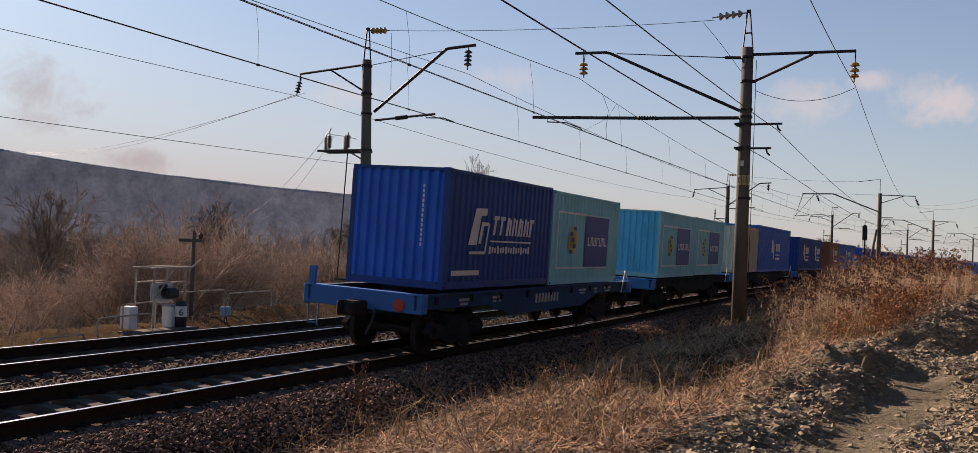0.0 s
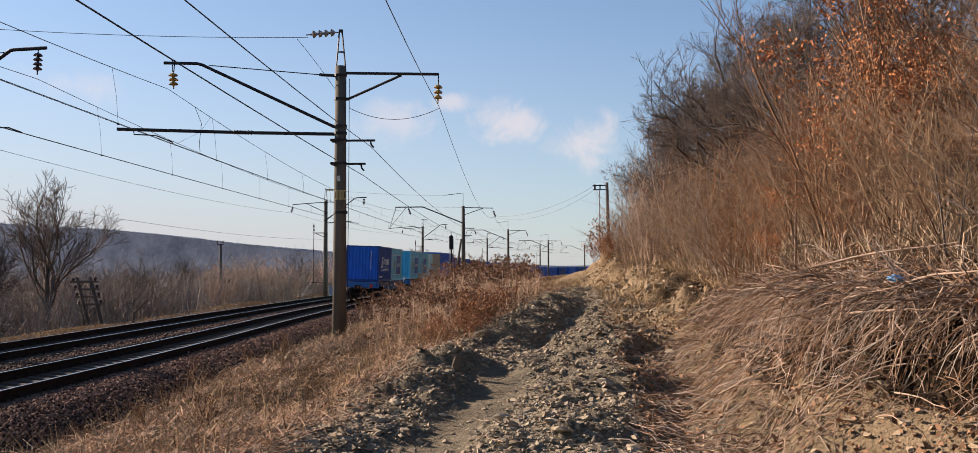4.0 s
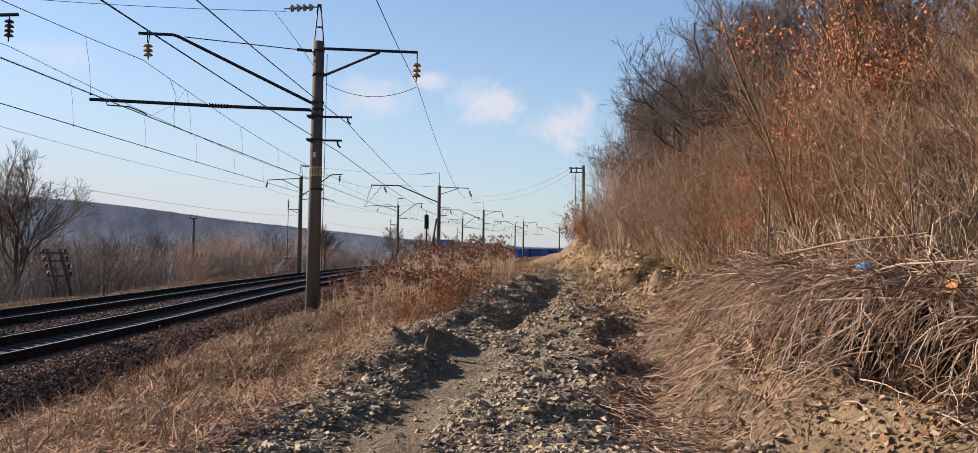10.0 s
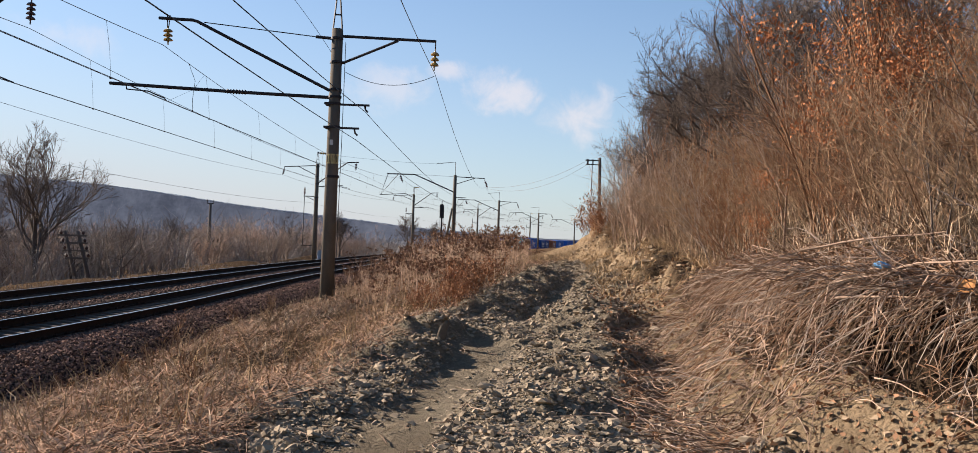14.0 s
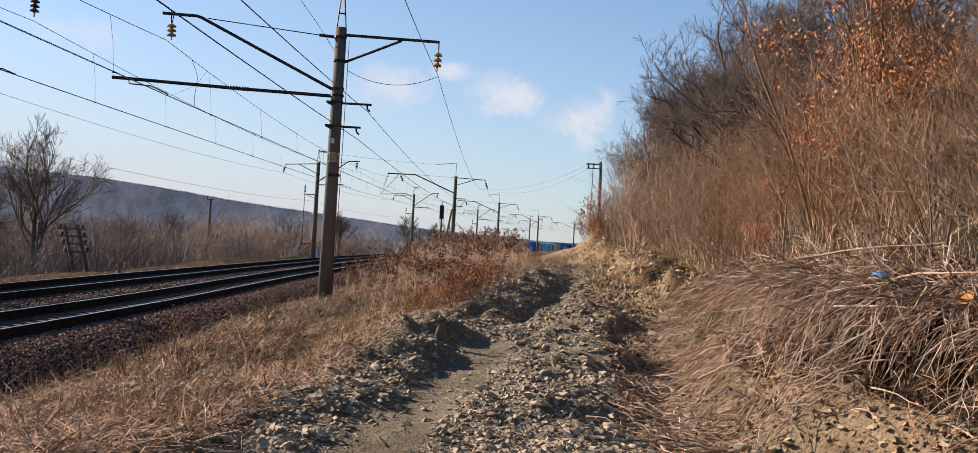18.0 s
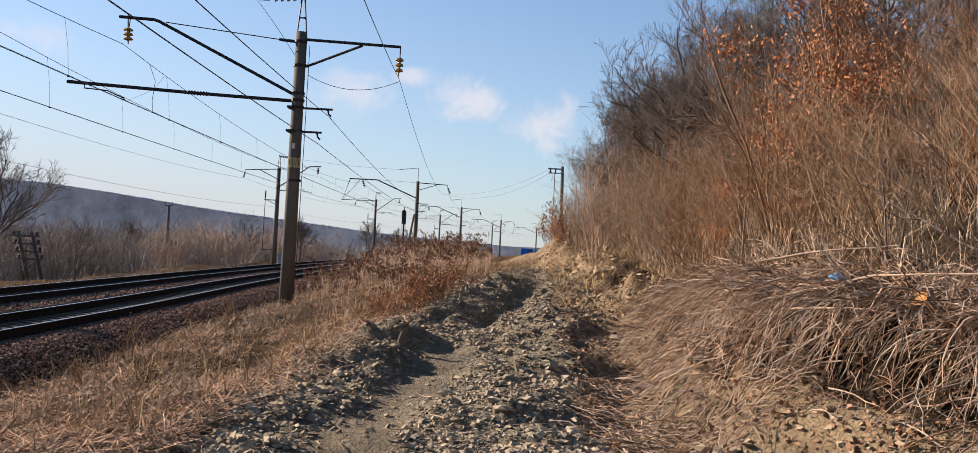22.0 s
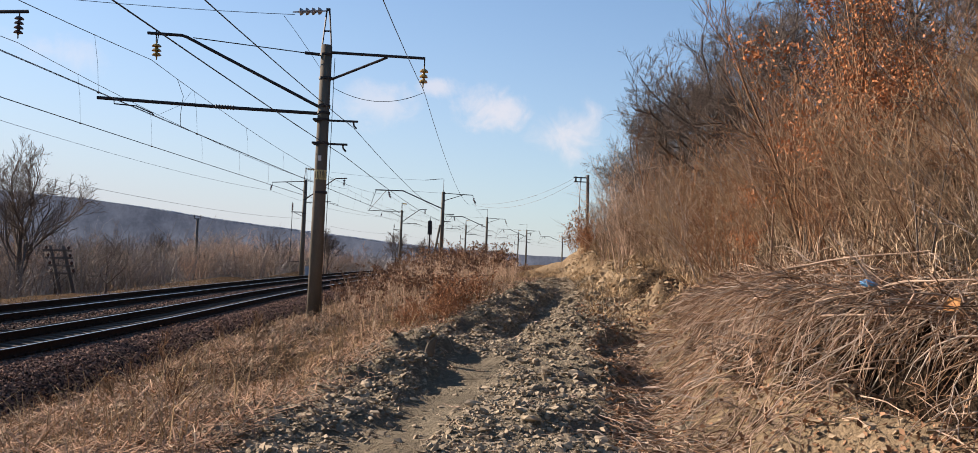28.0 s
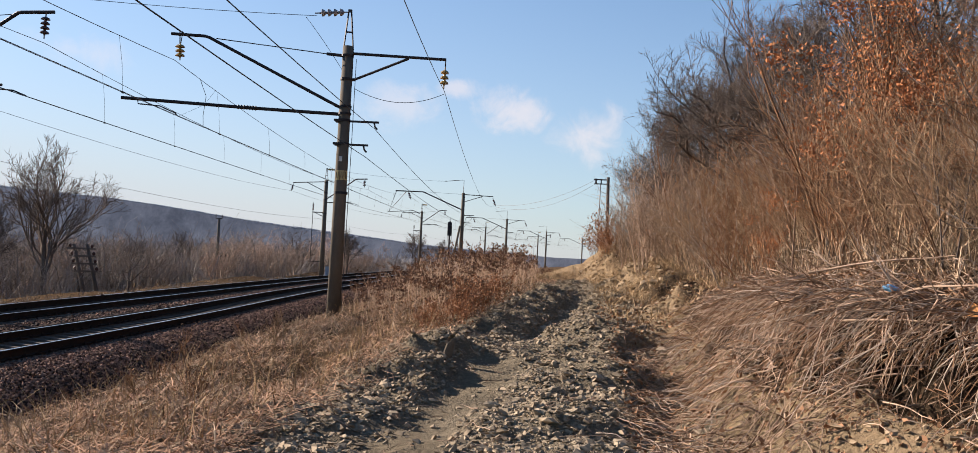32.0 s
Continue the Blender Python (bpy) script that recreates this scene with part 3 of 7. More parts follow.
def make_ballast():
    """The stone bed: a closed body under the sleepers and loose stones all over it."""
    prof = [(-7.1, -0.55), (-5.95, -0.275), (-4.1, -0.285), (-2.05, -0.28), (0.0, -0.285), (1.7, -0.275), (2.05, -0.31), (2.5, -0.46), (2.8, -0.66), (3.05, -0.90)]
    steps = list(np.arange(-20, 60, 1.5)) + list(np.arange(60, 330, 5.0))
    bed = Shape()
    bed.sweep(prof[:4] + [(-1.75, -0.42)], [on_line(s) for s in steps], closed=False)
    bed.sweep([(-2.3, -0.42)] + prof[3:], [on_line(s) @ Matrix.Translation((0, 0, float(sag_z(s)))) for s in steps], closed=False)
    rng = np.random.default_rng(5)
    ob = solid("ballast_bed", bed, M["ballast_bed"], "brown crushed-stone ballast under the tracks", "ballast", kind="stuff")
    # stones: octahedra pulled out of shape
    v0 = np.array([(1, 0, 0), (-1, 0, 0), (0, 1, 0), (0, -1, 0), (0, 0, 1), (0, 0, -1)], float)
    f0 = np.array([(0, 2, 4), (2, 1, 4), (1, 3, 4), (3, 0, 4), (2, 0, 5), (1, 2, 5), (3, 1, 5), (0, 3, 5)])
    count = 125000
    ss = 6 + 92 * rng.random(count) ** 1.6
    vv = np.where(rng.random(count) < 0.55, rng.uniform(0.9, 3.1, count), rng.uniform(-9.0, 0.9, count))
    zz = np.interp(vv, [p[0] for p in prof], [p[1] for p in prof])
    keep = ~((np.abs(vv) < 0.84) & (np.abs(vv) > 0.68)) & ~((np.abs(vv + 4.1) < 0.84) & (np.abs(vv + 4.1) > 0.68))
    ss, vv, zz = ss[keep], vv[keep], zz[keep]
    n = len(ss)
    x = np.interp(ss, LS, LX) + vv * np.cos(np.interp(ss, LS, LT))
    y = np.interp(ss, LS, LY) - vv * np.sin(np.interp(ss, LS, LT))
    z = zz + rail_z(ss) + sag_z(ss) * (vv > -2.05) + rng.uniform(-0.01, 0.03, n)
    size = rng.uniform(0.022, 0.048, n) * np.clip(0.85 + ss / 90, 0.9, 1.7)
    loose_mesh("ballast_stones", x, y, z, size, v0, f0, M["ballast"], rng, "loose crushed stones of the ballast", "ballast")


def loose_mesh(name, x, y, z, size, v0, f0, mat, rng, label, category, squash=0.75):
    n = len(x)
    a = rng.uniform(0, 2 * np.pi, n)
    b = rng.uniform(-0.8, 0.8, n)
    sc = rng.uniform(0.65, 1.3, (n, 3)) * size[:, None]
    sc[:, 2] *= squash
    v = v0[None] * sc[:, None] * rng.uniform(0.6, 1.4, (n, len(v0), 1))
    ca, sa, cb, sb = np.cos(a), np.sin(a), np.cos(b), np.sin(b)
    vy, vz = v[..., 1] * cb[:, None] - v[..., 2] * sb[:, None], v[..., 1] * sb[:, None] + v[..., 2] * cb[:, None]
    vx = v[..., 0] * ca[:, None] - vy * sa[:, None]
    vy = v[..., 0] * sa[:, None] + vy * ca[:, None]
    co = np.stack([vx + x[:, None], vy + y[:, None], vz + z[:, None]], -1).reshape(-1, 3)
    fc = (f0[None] + (np.arange(n) * len(v0))[:, None, None]).reshape(-1, f0.shape[1])
    return array_mesh(name, co, fc, mat, label, category)


def array_mesh(name, co, fc, mat, label, category, kind="stuff", parent=None, smooth=False):
    me = bpy.data.meshes.new(name)
    co, fc = np.asarray(co, np.float32), np.asarray(fc, np.int32)
    me.vertices.add(len(co))
    me.vertices.foreach_set("co", co.ravel())
    k = fc.shape[1]
    me.loops.add(fc.size)
    me.loops.foreach_set("vertex_index", fc.ravel())
    me.polygons.add(len(fc))
    me.polygons.foreach_set("loop_start", np.arange(0, fc.size, k, dtype=np.int32))
    me.polygons.foreach_set("use_smooth", np.full(len(fc), smooth))
    me.update(calc_edges=True)
    me.materials.append(mat)
    ob = new(name, me)
    if parent is not None:
        ob.parent = parent
    return tagged(ob, label, category, kind=kind)


make_ballast()

# ---- catenary poles ----
def insulator(t, top, bottom, discs, mat, radius=0.13):
    top, bottom = Vector(top), Vector(bottom)
    d = bottom - top
    m = Matrix.Translation(top) @ d.to_track_quat("Z", "Y").to_matrix().to_4x4()
    L = d.length
    sh = Shape()
    prof = [(0.02, 0.0), (0.02, L * 0.12)]
    for i in range(discs):
        z0 = L * (0.14 + 0.72 * i / discs)
        dz = L * 0.72 / discs
        prof += [(0.045, z0), (radius * 0.75, z0 + dz * 0.2), (radius, z0 + dz * 0.55), (radius * 0.95, z0 + dz * 0.62), (0.04, z0 + dz * 0.7)]
    prof += [(0.02, L * 0.88), (0.02, L)]
    sh.lathe(prof, m, 10)
    return part("insulator", sh, mat, t, smooth=False)


def post_shape(h, r0=0.21, r1=0.15, lean=(0, 0), depth=0.5):
    sh = Shape()
    sh.tube([(-lean[0] * depth / h, -lean[1] * depth / h, -depth), (lean[0] * 0.5, lean[1] * 0.5, h * 0.5), (lean[0], lean[1], h)], r0, r1, n=14)
    return sh


def collar(t, z, r, cx=0.0):
    sh = Shape()
    sh.lathe([(r, z - 0.04), (r + 0.015, z - 0.035), (r + 0.015, z + 0.035), (r, z + 0.04)], Matrix.Translation((cx, 0, 0)), 14)
    sh.box((cx, -r - 0.02, z), (0.08, 0.06, 0.06))
    part("collar", sh, M["steel_dark"], t)


def crown(t, h, top, mat, cx=0.0):
    sh = Shape()
    for sx in (-0.15, 0.15):
        sh.tube([(cx + sx, 0, h - 1.1), (cx + sx, 0, h - 0.1), (cx + sx * 0.25, 0, top)], 0.028, n=5)
    sh.box((cx, 0, h + 0.45), (0.17, 0.05, 0.04))
    sh.box((cx, 0, top - 0.03), (0.12, 0.08, 0.08))
    part("crown_bracket", sh, mat, t)


def near_pole():
    """The concrete pole beside the path, with a long double arm over the near track."""
    m = on_line(28.3)
    x0 = -4.76
    zb = float(ground_z(x0, 28.3))
    t = thing("catenary_pole", "tall weathered concrete catenary pole with a numbered band, beside the path", "catenary pole", Matrix.Translation((x0, 28.3, zb)), "catenary poles")
    h = 8.5 - zb
    up = lambda z: z - zb
    part("post", post_shape(h, 0.225, 0.165, (0.05, 0)), M["concrete"], t, "stained grey concrete", smooth=True)
    dk = M["steel_dark"]
    crown(t, h, up(9.65), dk, 0.05)
    arm = Shape()
    arm.tube([(-0.14, 0, up(6.58)), (-4.31, 0, up(8.58)), (-4.45, 0, up(8.62)), (-5.51, 0, up(8.65))], 0.05, n=7)
    part("cantilever", arm, dk, t, "cranked steel tube")
    low = Shape()
    low.tube([(-0.14, 0, up(6.36)), (-3.0, 0, up(6.43)), (-6.96, 0, up(6.57))], 0.055, n=7)
    for i in range(7):
        low.lathe([(0.055, -0.03), (0.08, 0.0), (0.055, 0.03)], Matrix.Translation((-2.75 - i * 0.09, 0, up(6.425 + i * 0.003))) @ Matrix.Rotation(math.pi / 2, 4, "Y"), 8)
    part("registration_arm", low, dk, t, "horizontal tube with an insulator")
    reg = Shape()
    reg.tube([(-6.45, 0, up(6.56)), (-6.43, 0, up(6.40)), (-5.75, 0, up(6.36)), (-5.25, 0.0, up(6.16)), (-5.2, 0, up(6.09))], 0.022, n=5)
    part("steady_arm", reg, dk, t)
    tie = Shape()
    tie.tube([(-4.1, 0, up(8.56)), (-0.55, 0, up(8.23))], 0.016, n=5)
    tie.tube([(-0.62, 0, up(8.235)), (-0.12, 0, up(8.2))], 0.05, n=7)
    part("tie_rod", tie, dk, t)
    right = Shape()
    right.tube([(0.2, 0, up(8.28)), (3.13, 0, up(8.22))], 0.045, n=6)
    right.tube([(0.28, 0, up(7.46)), (1.95, 0, up(8.2))], 0.04, n=6)
    right.tube([(3.11, 0, up(8.22)), (3.11, 0, up(7.98))], 0.02, n=5)
    right.tube([(0.1, 0, up(7.46)), (0.3, 0, up(7.46))], 0.05, n=6)
    part("feeder_arm", right, dk, t)
    insulator(t, (3.11, 0, up(7.98)), (3.09, 0, up(7.3)), 3, M["glass_ins"], 0.14)
    hook = Shape()
    hook.tube([(-5.25, 0, up(8.75)), (-5.23, 0, up(8.35))], 0.018, n=5)
    hook.tube([(-5.18, 0.05, up(8.75)), (-5.2, 0, up(8.35))], 0.014, n=5)
    part("hanger_hook", hook, dk, t)
    insulator(t, (-5.22, 0, up(8.4)), (-5.2, 0, up(7.82)), 3, M["glass_ins"], 0.15)
    insulator(t, (0.0, 0, up(9.58)), (-1.05, 0, up(9.5)), 4, M["galv"], 0.12)
    for z, L in ((6.15, 1.02), (5.42, 0.72)):
        br = Shape()
        br.box((L / 2 + 0.1, 0, up(z)), (L, 0.07, 0.06))
        br.tube([(L - 0.05, 0, up(z)), (L - 0.02, 0, up(z) - 0.14), (L + 0.06, 0, up(z) - 0.22)], 0.03, n=5)
        br.box((-0.12, 0, up(z)), (0.25, 0.5, 0.06))
        part("cable_bracket", br, dk, t)
        collar(t, up(z) + 0.02, 0.19, 0.03)
    for z in (8.2, 7.46, 6.6, 6.38, 3.9):
        collar(t, up(z), 0.178 + (8.5 - z) * 0.006, 0.04)
    # number band, its figures as dark bars, and an older stencil above
    band = Shape()
    zc = up(4.44)
    r = 0.208
    for i in range(3):
        a0 = math.radians(-128 + i * 38)
        a1 = a0 + math.radians(32)
        vs = [((r + e) * math.cos(a) + 0.025, (r + e) * math.sin(a), zc + dz) for e in (0.0, 0.012) for a in (a0, (a0 + a1) / 2, a1) for dz in (-0.15, 0.15)]
        band.add(vs, [(6, 8, 9, 7), (8, 10, 11, 9), (0, 1, 3, 2), (2, 3, 5, 4), (0, 6, 7, 1), (4, 5, 11, 10), (1, 7, 9, 3), (3, 9, 11, 5), (0, 2, 8, 6), (2, 4, 10, 8)])
    part("number_plate", band, M["yellow"], t, "pale yellow number plates")
    ink = Shape()
    for i in (0, 1, 2):
        a = math.radians(-128 + i * 38 + 16)
        mm = Matrix.Translation(((r + 0.016) * math.cos(a) + 0.025, (r + 0.016) * math.sin(a), zc)) @ Matrix.Rotation(a + math.pi / 2, 4, "Z")
        for dx in (-0.03, 0.03):
            ink.box((0, 0, 0), (0.018, 0.006, 0.2), mm @ Matrix.Translation((dx, 0, 0)))
    part("figure_bars", ink, M["black_paint"], t)
    st = Shape()
    a = math.radians(-95)
    st.box((0, 0, 0), (0.1, 0.005, 0.16), Matrix.Translation((0.2 * math.cos(a) + 0.03, 0.2 * math.sin(a), up(4.95))) @ Matrix.Rotation(a + math.pi / 2, 4, "Z"))
    part("stencil_patch", st, M["white_paint"], t)
    earth = Shape()
    earth.tube([(0.32, -0.02, up(8.1)), (0.30, -0.02, up(5.0)), (0.24, -0.02, 0.0)], 0.012, n=4)
    part("earth_wire", earth, M["cable"], t)
    return t


def left_pole(s, lat=-7.15, big=False, zt=8.7):
    """A concrete pole on the far side, with an arm over the far track and a bracket for the feeder behind."""
    m = on_line(s, lat)
    p = m.translation
    zb = float(ground_z(p.x, p.y)) - 0.02
    t = thing("catenary_pole", "dark concrete catenary pole with steel arms behind the far track", "catenary pole", Matrix.Translation((p.x, p.y, zb)) @ m.to_3x3().to_4x4(), "catenary poles")
    z0 = wire_line(s).translation.z - zb
    h = zt + z0
    up = lambda z: z + z0
    dk = M["steel_dark"]
    lx = -0.28 if big else 0.05
    part("post", post_shape(h, 0.235, 0.165, (lx, 0)), M["concrete"], t, "stained grey concrete", smooth=True)
    crown(t, h, up(9.85), dk, lx)
    arm = Shape()
    arm.tube([(0.1, 0, up(6.85)), (2.9, 0, up(8.9)), (3.0, 0, up(8.92)), (4.0, 0, up(8.97))], 0.055, n=7)
    part("cantilever", arm, dk, t, "cranked steel tube")
    low = Shape()
    low.tube([(0.15, 0, up(6.55)), (2.55, 0, up(6.7))], 0.04, n=6)
    low.tube([(1.0, 0, up(6.6)), (1.45, 0, up(6.63))], 0.075, n=8)
    low.tube([(2.2, 0, up(6.68)), (2.2, 0, up(6.58)), (2.9, 0, up(6.55)), (3.3, 0, up(6.4))], 0.022, n=5)
    part("registration_arm", low, dk, t)
    tie = Shape()
    tie.tube([(lx + 0.1, 0, up(8.5)), (3.4, 0, up(8.93))], 0.014, n=4)
    part("tie_rod", tie, dk, t)
    insulator(t, (3.75, 0, up(8.92)), (3.73, 0, up(8.15)), 4, M["brown_ins"], 0.14)
    back = Shape()
    back.tube([(lx, 0, up(8.55)), (-3.15, 0, up(8.35)), (-3.15, 0, up(8.1))], 0.04, n=6)
    back.tube([(lx, 0, up(7.55)), (-1.8, 0, up(8.42))], 0.035, n=6)
    part("feeder_arm", back, dk, t)
    insulator(t, (-3.15, 0, up(8.15)), (-3.3, 0, up(7.55)), 4, M["brown_ins"], 0.12)
    insulator(t, (lx, 0, up(9.75)), (lx + 0.9, 0, up(9.7)), 4, M["glass_ins"], 0.12)
    for z in (8.5, 7.5, 6.8, 5.5):
        collar(t, up(z), 0.18 + (8.7 - z) * 0.006, lx * z / 8.7)
    if big:
        br = Shape()
        br.box((-1.1, 0, up(5.5)), (2.3, 0.08, 0.08))
        br.box((-1.2, 0.5, up(5.48)), (1.9, 0.07, 0.07))
        br.box((-0.4, 0.25, up(5.48)), (0.07, 0.55, 0.06))
        br.box((-2.0, 0.25, up(5.48)), (0.07, 0.55, 0.06))
        br.tube([(-0.1, 0, up(5.05)), (-0.9, 0, up(5.46))], 0.03, n=5)
        br.box((-0.15, 0, up(4.78)), (0.7, 0.3, 0.08))
        part("switch_platform", br, dk, t)
        for x, y in ((-2.25, 0.5), (-1.75, 0.0), (-1.4, 0.5), (-0.95, 0.0)):
            insulator(t, (x, y, up(5.52)), (x, y, up(6.15)), 5, M["brown_ins"], 0.1)
        sw = Shape()
        sw.tube([(-2.25, 0.5, up(6.15)), (-1.75, 0, up(6.2)), (-1.7, 0, up(6.32))], 0.025, n=5)
        sw.tube([(-1.75, 0, up(6.1)), (-0.95, 0.0, up(5.98)), (-0.6, 0, up(5.9))], 0.014, n=4)
        part("switch_blade", sw, M["galv"], t)
        rod = Shape()
        rod.tube([(-0.95, 0.0, up(5.45)), (-1.2, 0, up(0.9))], 0.022, n=6)
        rod.tube([(-1.3, 0, up(0.9)), (0.55, 0, up(0.9))], 0.035, n=6)
        rod.box((0.2, 0, up(0.9)), (0.5, 0.5, 0.05))
        part("operating_rod", rod, dk, t)
    else:
        br = Shape()
        br.box((-0.6, 0, up(5.6)), (1.2, 0.08, 0.08))
        br.tube([(-0.1, 0, up(5.2)), (-0.9, 0, up(5.55))], 0.03, n=5)
        br.tube([(-1.1, 0, up(6.5)), (-1.15, 0, up(0.9))], 0.03, n=5)
        br.tube([(-1.4, 0, up(0.9)), (0.2, 0, up(0.9))], 0.03, n=5)
        part("switch_rod", br, dk, t)
        insulator(t, (-1.1, 0, up(5.65)), (-1.1, 0, up(6.55)), 5, M["brown_ins"], 0.1)
    return t


def right_pole(s, lat=5.5, zt=8.4, full=True):
    """A concrete pole on the path side with a cranked arm that carries a drop frame over the near track."""
    m = on_line(s, lat)
    p = m.translation
    zb = float(ground_z(p.x, p.y)) - 0.05
    z0 = wire_line(s).translation.z - zb
    t = thing("catenary_pole", "concrete catenary pole with a cranked arm, standing in dry weeds", "catenary pole", Matrix.Translation((p.x, p.y, zb)) @ m.to_3x3().to_4x4(), "catenary poles")
    up = lambda z: z + z0
    h = up(zt)
    dk = M["steel_dark"]
    part("post", post_shape(h, 0.23, 0.165), M["concrete"], t, "stained grey concrete", smooth=True)
    crown_s = Shape()
    crown_s.tube([(0, 0, h), (0, 0, up(9.7)), (-0.6, 0, up(9.65)), (-1.9, 0, up(9.5))], 0.03, n=5)
    part("crown_bracket", crown_s, dk, t)
    arm = Shape()
    arm.tube([(-0.1, 0, up(6.7)), (-4.1, 0, up(8.35)), (-6.9, 0, up(8.35))], 0.06, n=6)
    part("cantilever", arm, dk, t, "cranked steel tube")
    fr = Shape()
    fr.tube([(-6.8, 0, up(8.4)), (-7.5, 0, up(6.25)), (-5.8, 0, up(8.3))], 0.035, n=5)
    fr.tube([(-7.6, 0, up(6.2)), (-5.0, 0, up(6.4)), (-4.3, 0, up(6.1))], 0.03, n=5)
    part("drop_frame", fr, dk, t)
    insulator(t, (-5.6, 0, up(8.3)), (-5.3, 0, up(7.5)), 3, M["brown_ins"], 0.14)
    right = Shape()
    right.tube([(0.0, 0, up(8.25)), (3.0, 0, up(8.15)), (3.0, 0, up(7.95))], 0.04, n=6)
    right.tube([(0.1, 0, up(7.5)), (2.0, 0, up(8.15))], 0.035, n=6)
    part("feeder_arm", right, dk, t)
    insulator(t, (3.0, 0, up(7.95)), (3.3, 0, up(7.2)), 4, M["brown_ins"], 0.13)
    tie = Shape()
    tie.tube([(-4.1, 0, up(8.36)), (0, 0, up(8.25))], 0.014, n=4)
    part("tie_rod", tie, dk, t)
    br = Shape()
    br.box((0.6, 0, up(6.15)), (1.1, 0.07, 0.07))
    br.box((0.45, 0, up(5.4)), (0.8, 0.07, 0.07))
    part("cable_bracket", br, dk, t)
    return t


near_pole()
left_pole(27.2, -7.2, True)
for s in (86.5, 143.0, 206.0, 273.0):
    left_pole(s, -7.25)
for s in (92.0, 151.0, 215.0, 277.0):
    right_pole(s)


# ---- overhead wires ----
def sag_line(a, b, sag, n=14):
    a, b = Vector(a), Vector(b)
    return [a.lerp(b, i / n) - Vector((0, 0, sag * 4 * (i / n) * (1 - i / n))) for i in range(n + 1)]


def make_wires():
    stations = (-36.0, 28.0, 90.0, 150.0, 213.0, 276.0)
    for off, name in ((0.0, "nearer"), (-SPACING, "farther")):
        t = thing("overhead_line", "bronze contact wire hung from a sagging messenger over the %s track" % name, "overhead line", group="overhead lines")
        for a, b, j in zip(stations, stations[1:], range(9)):
            zig = 0.2 if j % 2 else -0.2
            pa, pb = wire_line(a, off + 0.22), wire_line(b, off + 0.22)
            zm, zc, sg = (7.84, 6.1, 1.02) if off == 0 else (8.2, 6.32, 0.70)
            mes = sag_line((pa @ Vector((0, 0, zm))), (pb @ Vector((0, 0, zm))), sg, 24)
            con = sag_line((pa @ Vector((zig, 0, zc))), (pb @ Vector((-zig, 0, zc))), 0.04, 24)
            part("messenger_wire", Shape().tube(mes, 0.010, n=5), M["wire"], t)
            part("contact_wire", Shape().tube(con, 0.0085, n=5), M["wire"], t)
            c2 = [p + Vector((0.05, 0, 0.0)) for p in con]
            part("contact_wire", Shape().tube(c2, 0.0085, n=5), M["wire"], t)
            n = 9
            for i in range(n):
                f = (i + 0.6) / (n + 0.2)
                k = f * 24
                q = min(int(k), 23)
                a3, b3 = mes[q].lerp(mes[q + 1], k - q), con[q].lerp(con[q + 1], k - q)
                part("dropper", Shape().tube([a3, a3.lerp(b3, 0.5) + Vector((0.02, 0.03, 0)), b3], 0.005, n=3), M["wire"], t)
                if b < 100:
                    part("dropper_clamp", Shape().box(b3, (0.04, 0.08, 0.05)), M["wire"], t)
            if off == 0.0 and a == 28.0:
                # slack jumper just past the near pole
                m1, c1 = mes[0].lerp(mes[1], 0.9), con[0].lerp(con[1], 0.9)
                part("jumper_wire", Shape().tube([m1, m1.lerp(c1, 0.35) + Vector((0.16, 0, 0)), m1.lerp(c1, 0.75) + Vector((0.02, 0, 0)), c1], 0.009, n=4), M["cable"], t)
                part("bridle_wire", Shape().tube([mes[1].lerp(mes[2], 0.5), mes[1].lerp(con[1], 0.5), con[0]], 0.005, n=3), M["wire"], t)

    def long_wire(label, pts, sag, r, mat):
        t = thing("aerial_cable", label, "cable", group="line cables")
        for a, b in zip(pts, pts[1:]):
            part("cable_span", Shape().tube(sag_line(a, b, sag, 18), r, n=5), mat, t)
    rp = [wire_line(s, 5.5) for s in (-36.0, 28.3, 92.0, 151.0, 215.0, 277.0)]
    lp = [wire_line(s, -7.2) for s in (-34.0, 27.2, 86.5, 143.0, 206.0, 273.0)]
    pt = lambda ms, x, z: [m @ Vector((x, 0, z)) for m in ms]
    long_wire("feeder wire slung from the outer arms of the poles", pt(rp, 3.1, 7.28), 1.22, 0.009, M["cable"])
    long_wire("thick black cable on the upper pole brackets", pt(rp, 0.97, 6.03), 0.60, 0.0105, M["cable"])
    long_wire("thick black cable on the lower pole brackets", pt(rp, 0.72, 5.14), 0.33, 0.0105, M["cable"])
    long_wire("feeder wire behind the far track", pt(lp, -3.3, 7.55), 0.5, 0.009, M["cable"])
    long_wire("thin wire behind the far track", pt(lp, -0.6, 5.0), 0.45, 0.008, M["cable"])
    long_wire("thin cross wire between two opposite poles", [wire_line(27.2, -7.2) @ Vector((0.6, 0, 9.7)), wire_line(28.3, 5.5) @ Vector((-1.0, 0, 9.5))], 0.12, 0.009, M["cable"])
    long_wire("thin cross wire between two opposite poles", [wire_line(86.5, -7.2) @ Vector((0.6, 0, 9.7)), wire_line(92.0, 5.5) @ Vector((-1.9, 0, 9.5))], 0.15, 0.009, M["cable"])
    lend = wire_line(27.2, -7.2)
